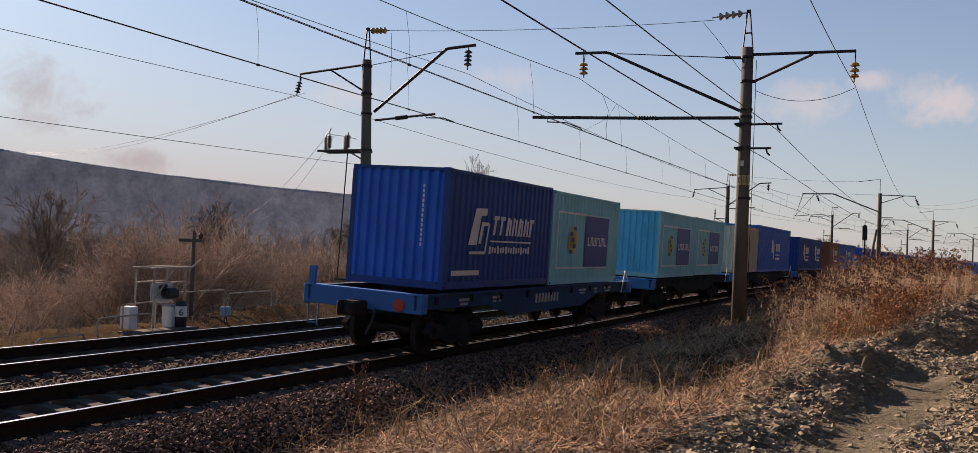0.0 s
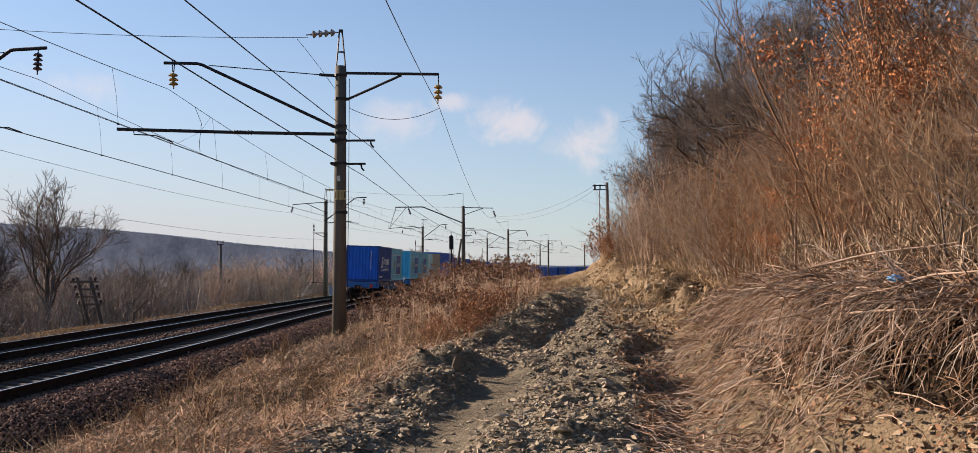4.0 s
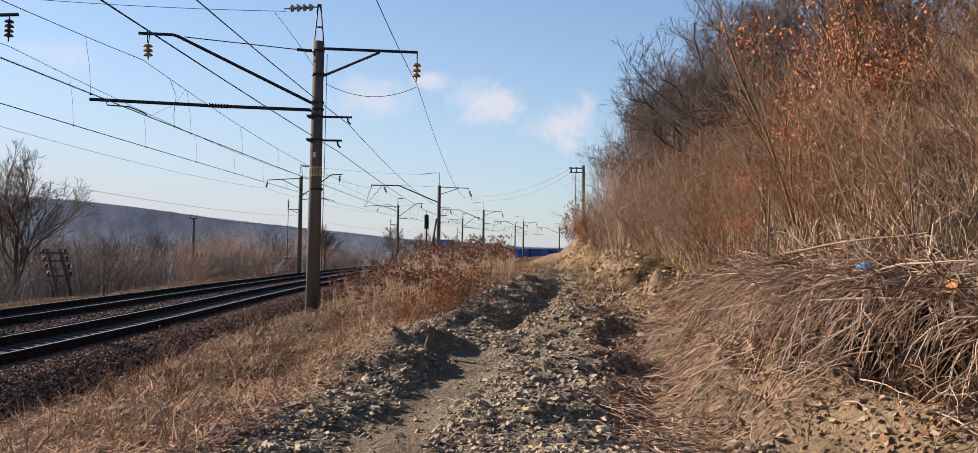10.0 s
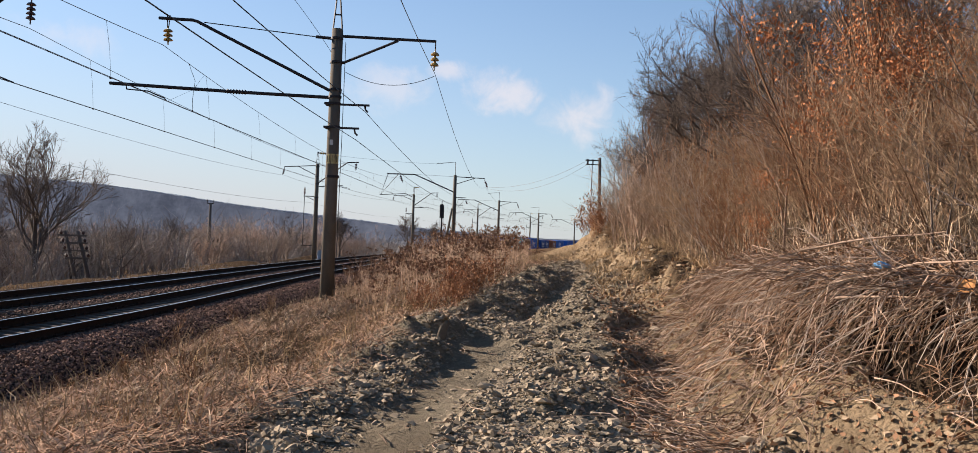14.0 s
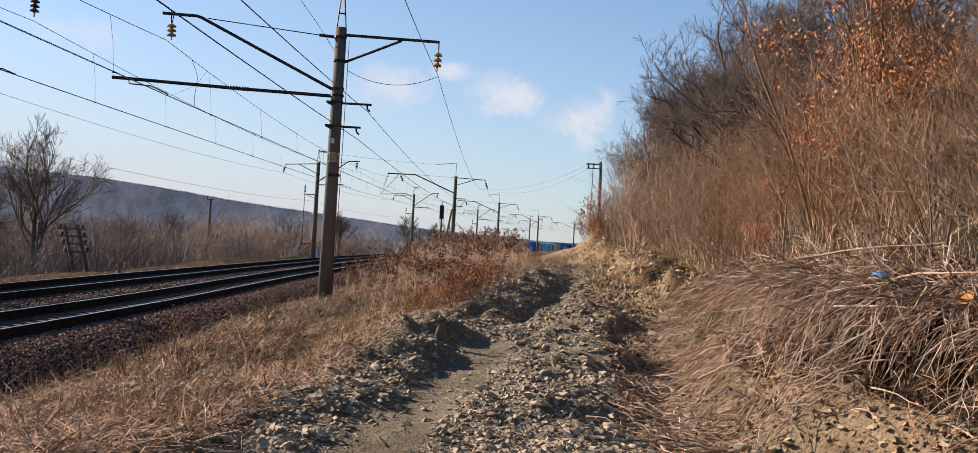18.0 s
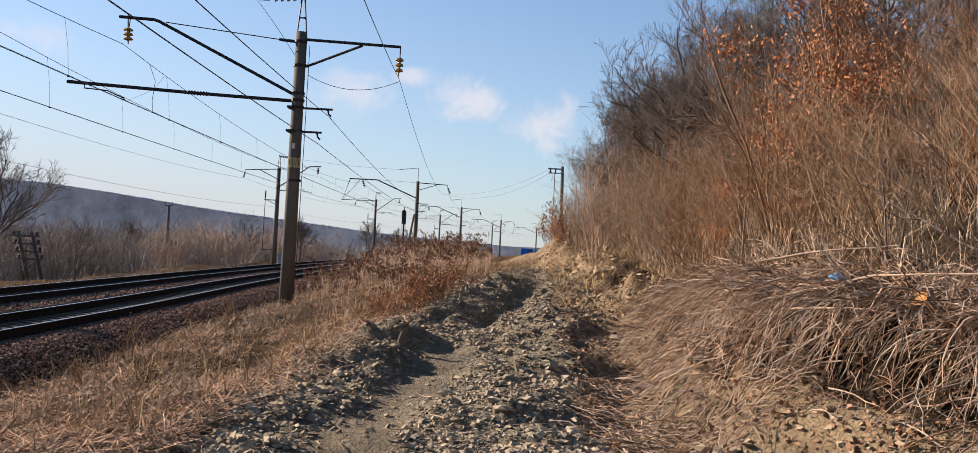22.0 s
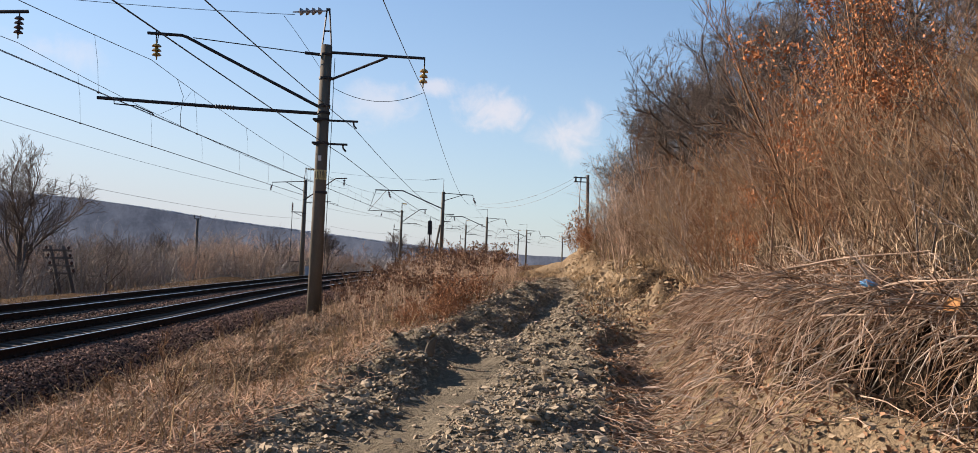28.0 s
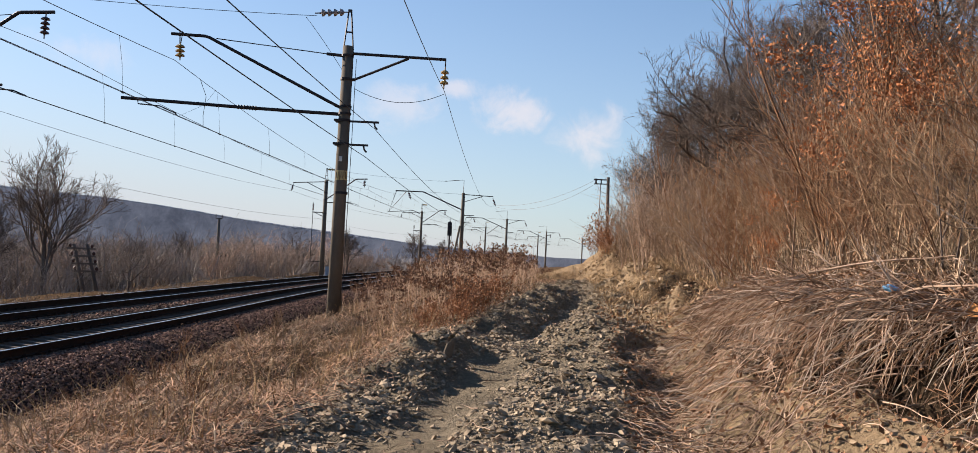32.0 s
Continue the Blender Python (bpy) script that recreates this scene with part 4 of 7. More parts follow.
    for dx, dz in ((0.0, 0.0), (0.35, 0.03)):
        long_wire("branch wire that leaves the line across the valley", [lend @ Vector((-3.3 + dx, 0, 7.6 + dz)), (-88, 70 - dx * 6, 10.7)], 0.9, 0.009, M["cable"])
        long_wire("slack wire from the pole switch into the scrub", [lend @ Vector((-2.25 + dx, 0.5, 6.1)), (-51, 60 + dx * 8, 3.8)], 0.6, 0.008, M["cable"])
    long_wire("slack jumper between the pole and its feeder", [wire_line(28.3, 5.5) @ Vector((0.3, 0, 7.25)), wire_line(28.3, 5.5) @ Vector((3.1, 0, 7.22))], 0.35, 0.009, M["cable"])
    long_wire("slack jumper from the crown of the pole", [wire_line(28.3, 5.5) @ Vector((-1.35, 0, 9.45)), wire_line(28.3, 5.5) @ Vector((-0.05, 0, 7.7))], -0.05, 0.008, M["cable"])
    long_wire("slack jumper from the crown of the far pole", [wire_line(27.2, -7.2) @ Vector((0.7, 0, 9.6)), wire_line(27.2, -7.2) @ Vector((0.75, 0, 7.6))], -0.1, 0.008, M["cable"])


make_wires()


# ---- the freight train ----
def paint(name, base, second=None, rough=0.5):
    return material(name, base, rough, 0.0, second or tuple(c * 0.72 for c in base), 1.3, 26, 0.55, 0.06, 0.004, spec=0.35)


# a brighter copy of navy holds the light on the last container's end wall
C = {"navy": paint("navy_container_paint", (0.002, 0.06, 0.25)), "navy_lit_end": paint("navy_lit_end_paint", (0.001, 0.165, 0.66)), "blue": paint("blue_container_paint", (0.004, 0.125, 0.50)), "teal": paint("teal_container_paint", (0.21, 0.60, 0.66)),
     # cyan: brighter, bluer copy of teal with skylight on an end wall put in
     "cyan": paint("teal_lit_end_paint", (0.03, 0.53, 0.80)), "white": paint("off_white_container_paint", (0.62, 0.60, 0.52)), "beige": paint("beige_container_paint", (0.50, 0.42, 0.30)),
     "rust": paint("rust_red_container_paint", (0.30, 0.10, 0.05)), "wagon_blue": paint("blue_wagon_paint", (0.015, 0.15, 0.42)), "grey": paint("grey_container_paint", (0.25, 0.27, 0.30)),
     # grimy sills, darker than the headstocks: their shade is put into the colour
     "wagon_grime_shade": material("grimy_shaded_wagon_paint", (0.012, 0.06, 0.16), 0.8, 0.0, (0.035, 0.035, 0.04), 2.0, 30, 0.8, 0.1),
     "print_white": paint("white_container_lettering", (0.75, 0.74, 0.70)), "print_blue": paint("dark_blue_print", (0.008, 0.045, 0.24)), "print_yellow": paint("yellow_print", (0.6, 0.42, 0.08))}
M["wagon_dark"] = material("grimy_wagon_steel", (0.026, 0.027, 0.031), 0.85, 0.0, (0.05, 0.04, 0.034), 2.5, 40, 0.7, 0.15)
M["wheel"] = material("worn_wheel_steel", (0.03, 0.025, 0.023), 0.75, 0.2, (0.055, 0.043, 0.035), 4, 50, 0.5, 0.1)
M["red_lens"] = material("red_marker_disc", (0.5, 0.06, 0.03), 0.4, 0, (0.3, 0.04, 0.03), 5, 50, 0.4, 0.05)

MOVERS = []   # things of the train with their distance along the line at the start
SPEED = 12.33


def corrugated(length, height, pitch=0.278, depth=0.036):
    """Wall sheet in the plane x = 0 that runs along y; ribs trapezoidal, facing +x."""
    n = max(2, round(length / pitch))
    p = length / n
    pts = []
    for i in range(n):
        y0 = -length / 2 + i * p
        pts += [(0.0, y0), (0.0, y0 + p * 0.34), (-depth, y0 + p * 0.5), (-depth, y0 + p * 0.84)]
    pts.append((0.0, length / 2))
    vs = [(x, y, z) for x, y in pts for z in (-height / 2, height / 2)]
    fs = [(2 * i, 2 * i + 2, 2 * i + 3, 2 * i + 1) for i in range(len(pts) - 1)]
    sh = Shape().add(vs, fs)
    k = len(vs)
    sh.add([(x - 0.004, y, z) for x, y, z in vs], [q[::-1] for q in fs])
    return sh


def container(color, L=6.06, H=2.62, end_color=None, print_kind=None, label=""):
    W = 2.44
    mat, emat = C[color], C[end_color or color]
    t = thing("shipping_container", label, "container", group="containers on the train")
    fr = Shape()
    for sx in (-1, 1):
        for sy in (-1, 1):
            fr.box((sx * (W / 2 - 0.06), sy * (L / 2 - 0.05), H / 2), (0.12, 0.10, H - 0.2))
        fr.box((sx * (W / 2 - 0.03), 0, H - 0.045), (0.06, L - 0.3, 0.06))
        fr.box((sx * (W / 2 - 0.05), 0, 0.09), (0.10, L - 0.3, 0.15))
    for sy in (-1, 1):
        fr.box((0, sy * (L / 2 - 0.04), H - 0.045), (W - 0.3, 0.07, 0.065))
        fr.box((0, sy * (L / 2 - 0.05), 0.09), (W - 0.3, 0.09, 0.16))
    fr.box((0, 0, 0.10), (W - 0.24, L - 0.24, 0.08))
    part("frame", fr, mat, t)
    for sx in (-1, 1):
        part("side_panel", corrugated(L - 0.2, H - 0.235), mat, t, m=Matrix.Translation((sx * (W / 2 - 0.012), 0, H / 2 + 0.04)) @ Matrix.Rotation(0 if sx > 0 else math.pi, 4, "Z"))
    for sy in (-1, 1):
        part("end_panel", corrugated(W - 0.24, H - 0.235, 0.25, 0.065), emat, t, m=Matrix.Translation((0, sy * (L / 2 - 0.012), H / 2 + 0.04)) @ Matrix.Rotation(sy * math.pi / 2, 4, "Z"))
    roof = corrugated(L - 0.2, W - 0.16, 0.209 * 1.4, 0.02)
    part("roof", roof, mat, t, m=Matrix.Translation((0, 0, H - 0.03)) @ Matrix.Rotation(-math.pi / 2, 4, "Y"))
    cc = Shape().box((0, 0, 0), (0.162, 0.178, 0.118), chamfer=0.012)
    cc.box((0.082, 0, 0), (0.004, 0.08, 0.05), mat=1)
    cme = cc.mesh("corner_casting", mat, M["black_paint"])
    for sx in (-1, 1):
        for sy in (-1, 1):
            for z in (0.062, H - 0.062):
                part("corner_casting", cme, (), t, m=Matrix.Translation((sx * (W / 2 - 0.084), sy * (L / 2 - 0.092), z)) @ Matrix.Rotation(0 if sx > 0 else math.pi, 4, "Z"))
    # painted markings as plain bars and shapes, on the side that faces the path
    fx = W / 2 - 0.004

    def bars(name, rects, mt):
        sh = Shape()
        for y, z, w, h in rects:
            sh.box((fx, y, z), (0.006, w, h))
        part(name, sh, mt, t)
    wh = C["print_white"]
    if print_kind == "sign":
        # sloping emblem and lettering bars
        em = Shape()
        for pts in (((-1.62, 1.82), (-1.02, 1.84), (-1.06, 1.68), (-1.34, 1.66), (-1.5, 1.0), (-1.93, 0.98)), ((-1.28, 1.52), (-0.93, 1.52), (-0.97, 1.44), (-1.17, 1.43), (-1.3, 1.02), (-1.42, 1.02)),
                    ((-0.92, 1.5), (-0.86, 1.5), (-1.03, 0.78), (-1.86, 0.78), (-1.85, 0.84), (-1.08, 0.85))):
            k = len(pts)
            vs = [(fx + e, y, z) for e in (-0.003, 0.004) for y, z in pts]
            em.add(vs, [tuple(range(k))[::-1], tuple(range(k, 2 * k))] + [(i, (i + 1) % k, (i + 1) % k + k, i + k) for i in range(k)])
        part("emblem", em, wh, t, "pale slanted emblem")
        # slanted strokes in the size of the lettering, each with a short cross stroke
        le = Shape()
        for i in range(7):
            y0, wd = -0.66 + i * 0.36, (0.11, 0.10, 0.12, 0.10, 0.12, 0.10, 0.12)[i]
            strokes = [((y0, 1.24), (y0 + wd, 1.24), (y0 + wd + 0.10, 1.68), (y0 + 0.10, 1.68))]
            strokes.append(((y0 + 0.02, 1.60), (y0 + 0.30, 1.60), (y0 + 0.32, 1.69), (y0 + 0.04, 1.69)) if i in (0, 1, 6) else ((y0 + 0.2, 1.24), (y0 + 0.29, 1.24), (y0 + 0.33, 1.64), (y0 + 0.24, 1.64)))
            for st in strokes:
                vs = [(fx + e, y, z) for e in (-0.003, 0.004) for y, z in st]
                le.add(vs, [(3, 2, 1, 0), (4, 5, 6, 7)] + [(q, (q + 1) % 4, (q + 1) % 4 + 4, q + 4) for q in range(4)])
        part("lettering", le, wh, t)
        bars("underline", [(0.45, 1.09, 2.46, 0.035)], wh)
        bars("small_lettering", [(-0.78 + i * 0.155, 0.88 + 0.01 * (i % 2), 0.085, 0.13 + 0.05 * (i % 3 == 0)) for i in range(16)], wh)
        bars("web_line", [(-1.97, 0.36, 1.36, 0.11)], wh)
        es = Shape()
        for i in range(13):
            es.box((0.62, -L / 2 + 0.004, H * 0.84 - i * 0.105), (0.042, 0.008, 0.075))
        part("serial_bars", es, wh, t)
    elif print_kind == "panel":
        bars("picture_frame", [(-1.40, 2.05, 2.32, 0.05), (-1.40, 0.47, 2.32, 0.05), (-2.55, 1.26, 0.05, 1.58), (0.85, 2.05, 2.2, 0.03), (0.85, 0.47, 2.2, 0.03)], wh)
        bars("blue_field", [(0.84, 1.26, 2.18, 1.52)], C["print_blue"])
        sh = Shape()
        for i in range(7):
            y = 0.02 + i * 0.27
            sh.box((fx + 0.004, y, 1.26), (0.005, 0.05, 0.26))
            sh.box((fx + 0.004, y + 0.09, 1.37 if i % 2 else 1.15), (0.005, 0.15, 0.045))
            if i % 3:
                sh.box((fx + 0.004, y + 0.15, 1.26), (0.005, 0.045, 0.26))
        part("field_lettering", sh, wh, t)
        bars("crest", [(-1.32, 1.28, 0.42, 0.80), (-1.32, 1.28, 0.68, 0.46)], C["print_yellow"])
        sh = Shape()
        for a in range(5):
            sh.box((fx + 0.005, -1.32 + 0.14 * (a - 2) * (1 if a % 2 else -0.5), 1.62 - a * 0.17), (0.004, 0.22, 0.11))
        part("crest_figure", sh, C["print_blue"], t)
    elif print_kind == "small_sign":
        bars("emblem", [(-1.2 * L / 12, 1.65, 0.5, 0.8), (-0.7 * L / 12, 1.35, 0.3, 1.0)], wh)
        bars("lettering", [(0.3 + i * 0.33, 1.6, 0.22, 0.5) for i in range(5)], wh)
        bars("underline", [(1.0, 1.1, 1.9, 0.07), (1.0, 0.85, 1.6, 0.15)], wh)
    return t


def wheelset():
    sh = Shape()
    for sx in (-1, 1):
        mm = Matrix.Translation((sx * 0.76, 0, 0)) @ Matrix.Rotation(math.pi / 2, 4, "Y")
        sh.lathe([(0.10, -0.09), (0.42, -0.05), (0.478, -0.065), (0.475, 0.06), (0.505 if sx < 0 else 0.475, 0.065), (0.42, 0.06), (0.40, 0.03), (0.12, 0.09)] if sx < 0 else
                 [(0.12, -0.09), (0.40, -0.03), (0.42, -0.06), (0.505, -0.065), (0.475, -0.06), (0.478, 0.065), (0.42, 0.05), (0.10, 0.09)], mm, 22)
        for k in range(4):
            a = k * math.pi / 2 + 0.4
            sh.box((sx * 0.84, 0.28 * math.cos(a), 0.28 * math.sin(a)), (0.02, 0.06, 0.06))
    sh.tube([(-1.05, 0, 0), (1.05, 0, 0)], 0.08, n=10)
    return sh.mesh("wheelset", M["wheel"])


WHEEL = None
POCKET = [None]
SPINNING = []


def wagon(L, detailed=False, color="wagon_blue"):
    """Container flat wagon; origin at rail height in the middle."""
    global WHEEL
    t = thing("flat_wagon", "grimy blue container flat wagon with stake pockets and bogies", "railway wagon", group="wagons of the train")
    deck = Shape()
    zt = 1.352
    for sx in (-1, 1):
        # fish-bellied side sill: deeper in the middle
        prof = [(-L / 2, zt), (L / 2, zt), (L / 2, zt - 0.30), (L * 0.27, zt - 0.32), (L * 0.18, zt - 0.62), (-L * 0.18, zt - 0.62), (-L * 0.27, zt - 0.32), (-L / 2, zt - 0.30)]
        k = len(prof)
        for x0, x1 in ((sx * 1.32, sx * 1.26),):
            a, b = max(x0, x1), min(x0, x1)
            vs = [(a, y, z) for y, z in prof] + [(b, y, z) for y, z in prof]
            deck.add(vs, [tuple(range(k))[::-1], tuple(range(k, 2 * k))] + [(i, (i + 1) % k, (i + 1) % k + k, i + k) for i in range(k)])
        deck.box((sx * 1.29, 0, zt - 0.02), (0.14, L, 0.04))
    deck.box((0, 0, zt - 0.25), (0.5, L - 0.2, 0.42))
    for i in range(7):
        deck.box((0, -L / 2 + 0.6 + i * (L - 1.2) / 6, zt - 0.15), (2.5, 0.18, 0.22))
    part("underframe", deck, C["wagon_grime_shade"] if detailed else M["wagon_dark"], t, "blue painted sill darkened by grime and painted-in shade")
    for sy in (-1, 1):
        head = Shape()
        head.box((0, sy * (L / 2 - 0.12), zt - 0.18), (2.9, 0.24, 0.40), chamfer=0.02)
        part("headstock", head, C["wagon_blue"], t)
        cp = Shape()
        cp.box((0, sy * (L / 2 + 0.2), 1.0), (0.34, 0.55, 0.3), chamfer=0.05)
        cp.box((0.12, sy * (L / 2 + 0.5), 1.0), (0.16, 0.25, 0.26), chamfer=0.05)
        cp.box((-0.16, sy * (L / 2 + 0.48), 1.0), (0.1, 0.2, 0.3), chamfer=0.04)
        part("coupler", cp, M["wagon_dark"], t)
        hose = Shape()
        hose.tube([(0.4, sy * (L / 2 + 0.05), 1.0), (0.45, sy * (L / 2 + 0.25), 0.75), (0.4, sy * (L / 2 + 0.35), 0.5)], 0.03, n=6)
        part("brake_hose", hose, M["black_paint"], t)
        bog = Shape()
        yb = sy * (L / 2 - 2.3)
        for sx in (-1, 1):
            prof = [(-1.35, 0.52), (-1.1, 0.72), (-0.55, 0.62), (-0.4, 0.85), (0.4, 0.85), (0.55, 0.62), (1.1, 0.72), (1.35, 0.52), (1.2, 0.36), (0.7, 0.38), (0.45, 0.22), (-0.45, 0.22), (-0.7, 0.38), (-1.2, 0.36)]
            k = len(prof)
            vs = [(sx * 1.02 + e, yb + y, z) for e in (0.07, -0.07) for y, z in prof]
            bog.add(vs, [tuple(range(k))[::-1], tuple(range(k, 2 * k))] + [(i, (i + 1) % k, (i + 1) % k + k, i + k) for i in range(k)])
            for dy in (-0.925, 0.925):
                bog.box((sx * 1.04, yb + dy, 0.475), (0.22, 0.3, 0.26), chamfer=0.03)
            bog.box((sx * 1.02, yb, 0.5), (0.16, 0.5, 0.3), chamfer=0.03)
        bog.box((0, yb, 0.72), (2.2, 0.45, 0.26))
        part("bogie_frame", bog, M["wagon_dark"], t)
        for dy in (-0.925, 0.925):
            if WHEEL is None:
                WHEEL = wheelset()
            w = part("wheelset", WHEEL, (), t, m=Matrix.Translation((0, yb + dy, 0.475)))
            if detailed:
                SPINNING.append((w, yb + dy))
    if POCKET[0] is None:
        POCKET[0] = Shape().box((0, 0, 0), (0.04, 0.12, 0.16), chamfer=0.01).mesh("stake_pocket", M["wagon_dark"])
    for sx in (-1, 1):
        for i in range(9):
            part("stake_pocket", POCKET[0], (), t, m=Matrix.Translation((sx * 1.335, -L / 2 + 0.8 + i * (L - 1.6) / 8, zt - 0.14)))
    if detailed:
        lad = Shape()
        lad.tube([(-1.36, -L / 2 + 0.1, 0.55), (-1.36, -L / 2 + 0.1, 1.75), (-1.2, -L / 2 + 0.1, 1.75)], 0.018, n=5)
        lad.box((-1.30, -L / 2 + 0.1, 1.5), (0.16, 0.06, 0.5))
        lad.tube([(-1.36, -L / 2 + 0.45, 0.45), (-1.36, -L / 2 + 0.45, 1.0)], 0.018, n=5)
        lad.tube([(-1.36, -L / 2 + 0.1, 0.55), (-1.36, -L / 2 + 0.45, 0.5)], 0.018, n=5)
        part("step_ladder", lad, C["wagon_blue"], t)
        disc = Shape().lathe([(0.10, 0), (0.13, 0.0), (0.13, 0.03), (0.09, 0.035)], Matrix.Translation((0.92, -L / 2 - 0.002, 1.12)) @ Matrix.Rotation(math.pi / 2, 4, "X"), 18)
        part("marker_disc", disc, M["red_lens"], t, "round red end-of-train disc")
        num = Shape()
        for i in range(8):
            num.box((1.323, -1.0 + i * 0.22, zt - 0.28), (0.006, 0.13, 0.24))
        part("number_bars", num, M["grey_paint"], t)
        small = Shape()
        for i, (y, w) in enumerate(((-5.2, 0.5), (-3.6, 0.25), (-3.3, 0.2), (2.6, 0.6), (3.8, 0.3), (5.0, 0.7))):
            small.box((1.323, y, zt - 0.16), (0.006, w, 0.06))
            small.box((1.323, y, zt - 0.25), (0.006, w * 0.7, 0.05))
        part("stencil_bars", small, M["grey_paint"], t)
    hand = Shape()
    hand.tube([(1.36, L / 2 - 0.9, 1.0), (1.40, L / 2 - 0.7, 1.75), (1.40, L / 2 - 0.3, 1.35)], 0.02, n=5)
    part("hand_rail", hand, M["white_paint"], t)
    return t


def mover(t, s0, up):
    MOVERS.append((t, s0, up))
    t.matrix_basis = track_line(s0, 0.0, up)


def make_train():
    deck = 1.385
    lab = {"navy": "navy blue corrugated steel container with pale markings", "teal": "teal corrugated steel container with a framed panel print", "cyan": "bright cyan corrugated steel container",
           "beige": "beige and off-white corrugated steel container", "blue": "tall blue corrugated steel container", "rust": "rust-red corrugated steel container", "grey": "grey corrugated steel container"}
    # wagon: middle, length; containers: start, colour, length, height, end colour, print
    plan = [(23.15, 14.6, [(17.05, "navy", 6.06, 2.62, "navy_lit_end", "sign"), (23.2, "teal", 6.06, 2.62, None, "panel")]),
            (40.7, 14.6, [(34.6, "teal", 6.06, 2.62, "cyan", "panel"), (40.75, "teal", 6.06, 2.62, None, "panel")]),
            (60.1, 19.6, [(50.8, "beige", 6.06, 2.62, "white", None), (57.2, "blue", 12.19, 2.9, None, "small_sign")]),
            (81.2, 18.0, [(74.0, "navy", 6.06, 2.62, None, "small_sign"), (80.2, "navy", 6.06, 2.62, None, "small_sign"), ]),
            (101.0, 19.6, [(91.4, "rust", 6.06, 2.62, None, "small_sign"), (97.8, "blue", 12.19, 2.62, None, "small_sign")])]
    s = 114.0
    cols = ["blue", "navy", "blue", "navy", "blue", "blue", "navy", "blue", "navy"]
    i = 0
    while s < 280:
        plan.append((s + 7.0, 14.6, [(s + 0.9, cols[i % 9], 12.19, 2.62, None, None)]))
        s += 15.6
        i += 1
    for k, (mid, L, boxes) in enumerate(plan):
        mover(wagon(L, k == 0), mid, 0.0)
        for st, col, bl, bh, ec, pk in boxes:
            c = container(col, bl, bh, ec, pk, lab[col])
            mover(c, st + bl / 2, deck)


make_train()


def motions():
    """The train rolls away at a steady pace; the wheels of its last wagon turn."""
    for t, s0, up in MOVERS:
        walk(t, [(float(k), track_line(s0 + SPEED * k, 0.0, up)) for k in [0.0, 0.25, 0.5, 0.75] + list(np.arange(1, 32.01, 1.0))])
    for w, y in SPINNING:
        walk(w, [(k / 30, Matrix.Translation((0, y, 0.475)) @ Matrix.Rotation(-SPEED * k / 30 / 0.475, 4, "X")) for k in range(0, 961)])


# ---- vegetation ----
M["bark_grey"] = material("grey_bark", (0.20, 0.16, 0.135), 0.9, 0, (0.11, 0.09, 0.08), 8, 60, 0.6, 0, vary=0.2)
M["bark_dark"] = material("dark_bark", (0.125, 0.10, 0.085), 0.9, 0, (0.065, 0.053, 0.047), 8, 60, 0.6, 0, vary=0.2)
M["bark_oak"] = material("weathered_oak_bark", (0.14, 0.112, 0.094), 0.9, 0, (0.065, 0.053, 0.047), 8, 60, 0.6, 0, vary=0.12, island=0.4)
M["twig_tan"] = material("tan_twigs", (0.33, 0.225, 0.138), 0.85, 0, (0.17, 0.112, 0.07), 3, 40, 0.6, 0, vary=0.12, island=0.5)
M["twig_red"] = material("reddish_brown_twigs", (0.225, 0.132, 0.078), 0.85, 0, (0.115, 0.066, 0.043), 3, 40, 0.6, 0, vary=0.12, island=0.5)
M["twig_rust"] = material("rusty_twigs", (0.235, 0.115, 0.058), 0.85, 0, (0.12, 0.06, 0.034), 3, 40, 0.6, 0, vary=0.12, island=0.5)
M["twig_brown"] = material("reddish_grey_twigs", (0.42, 0.295, 0.225), 0.85, 0, (0.23, 0.155, 0.12), 3, 40, 0.6, 0, vary=0.12, island=0.5)
M["twig_foot"] = material("brown_broken_sticks", (0.32, 0.225, 0.16), 0.85, 0, (0.17, 0.112, 0.08), 3, 40, 0.7, 0, island=0.45)
M["twig_pale"] = material("pale_dead_twigs", (0.37, 0.262, 0.19), 0.85, 0, (0.17, 0.115, 0.08), 3, 40, 0.7, 0, island=0.6)
M["leaf_oak"] = material("dry_orange_leaves", (0.42, 0.155, 0.055), 0.8, 0, (0.23, 0.085, 0.034), 2, 20, 0.6, 0, island=0.4)
M["leaf_red"] = material("dry_red_leaves", (0.33, 0.15, 0.068), 0.8, 0, (0.21, 0.09, 0.044), 2, 20, 0.6, 0, island=0.4)
M["leaf_brown"] = material("dry_brown_leaves", (0.27, 0.15, 0.085), 0.85, 0, (0.16, 0.085, 0.05), 2, 20, 0.6, 0, island=0.5)
M["straw"] = material("dry_straw_grass", (0.41, 0.305, 0.205), 0.85, 0, (0.18, 0.118, 0.078), 0.6, 5, 0.75, 0, island=0.75, coords="World")
M["straw_pale"] = material("pale_dry_grass", (0.37, 0.255, 0.145), 0.85, 0, (0.28, 0.18, 0.09), 0.6, 5, 0.7, 0, island=0.4, coords="World")
M["straw_mat"] = material("matted_dead_grass", (0.40, 0.25, 0.16), 0.85, 0, (0.22, 0.125, 0.08), 0.8, 6, 0.75, 0, island=0.7, coords="World")
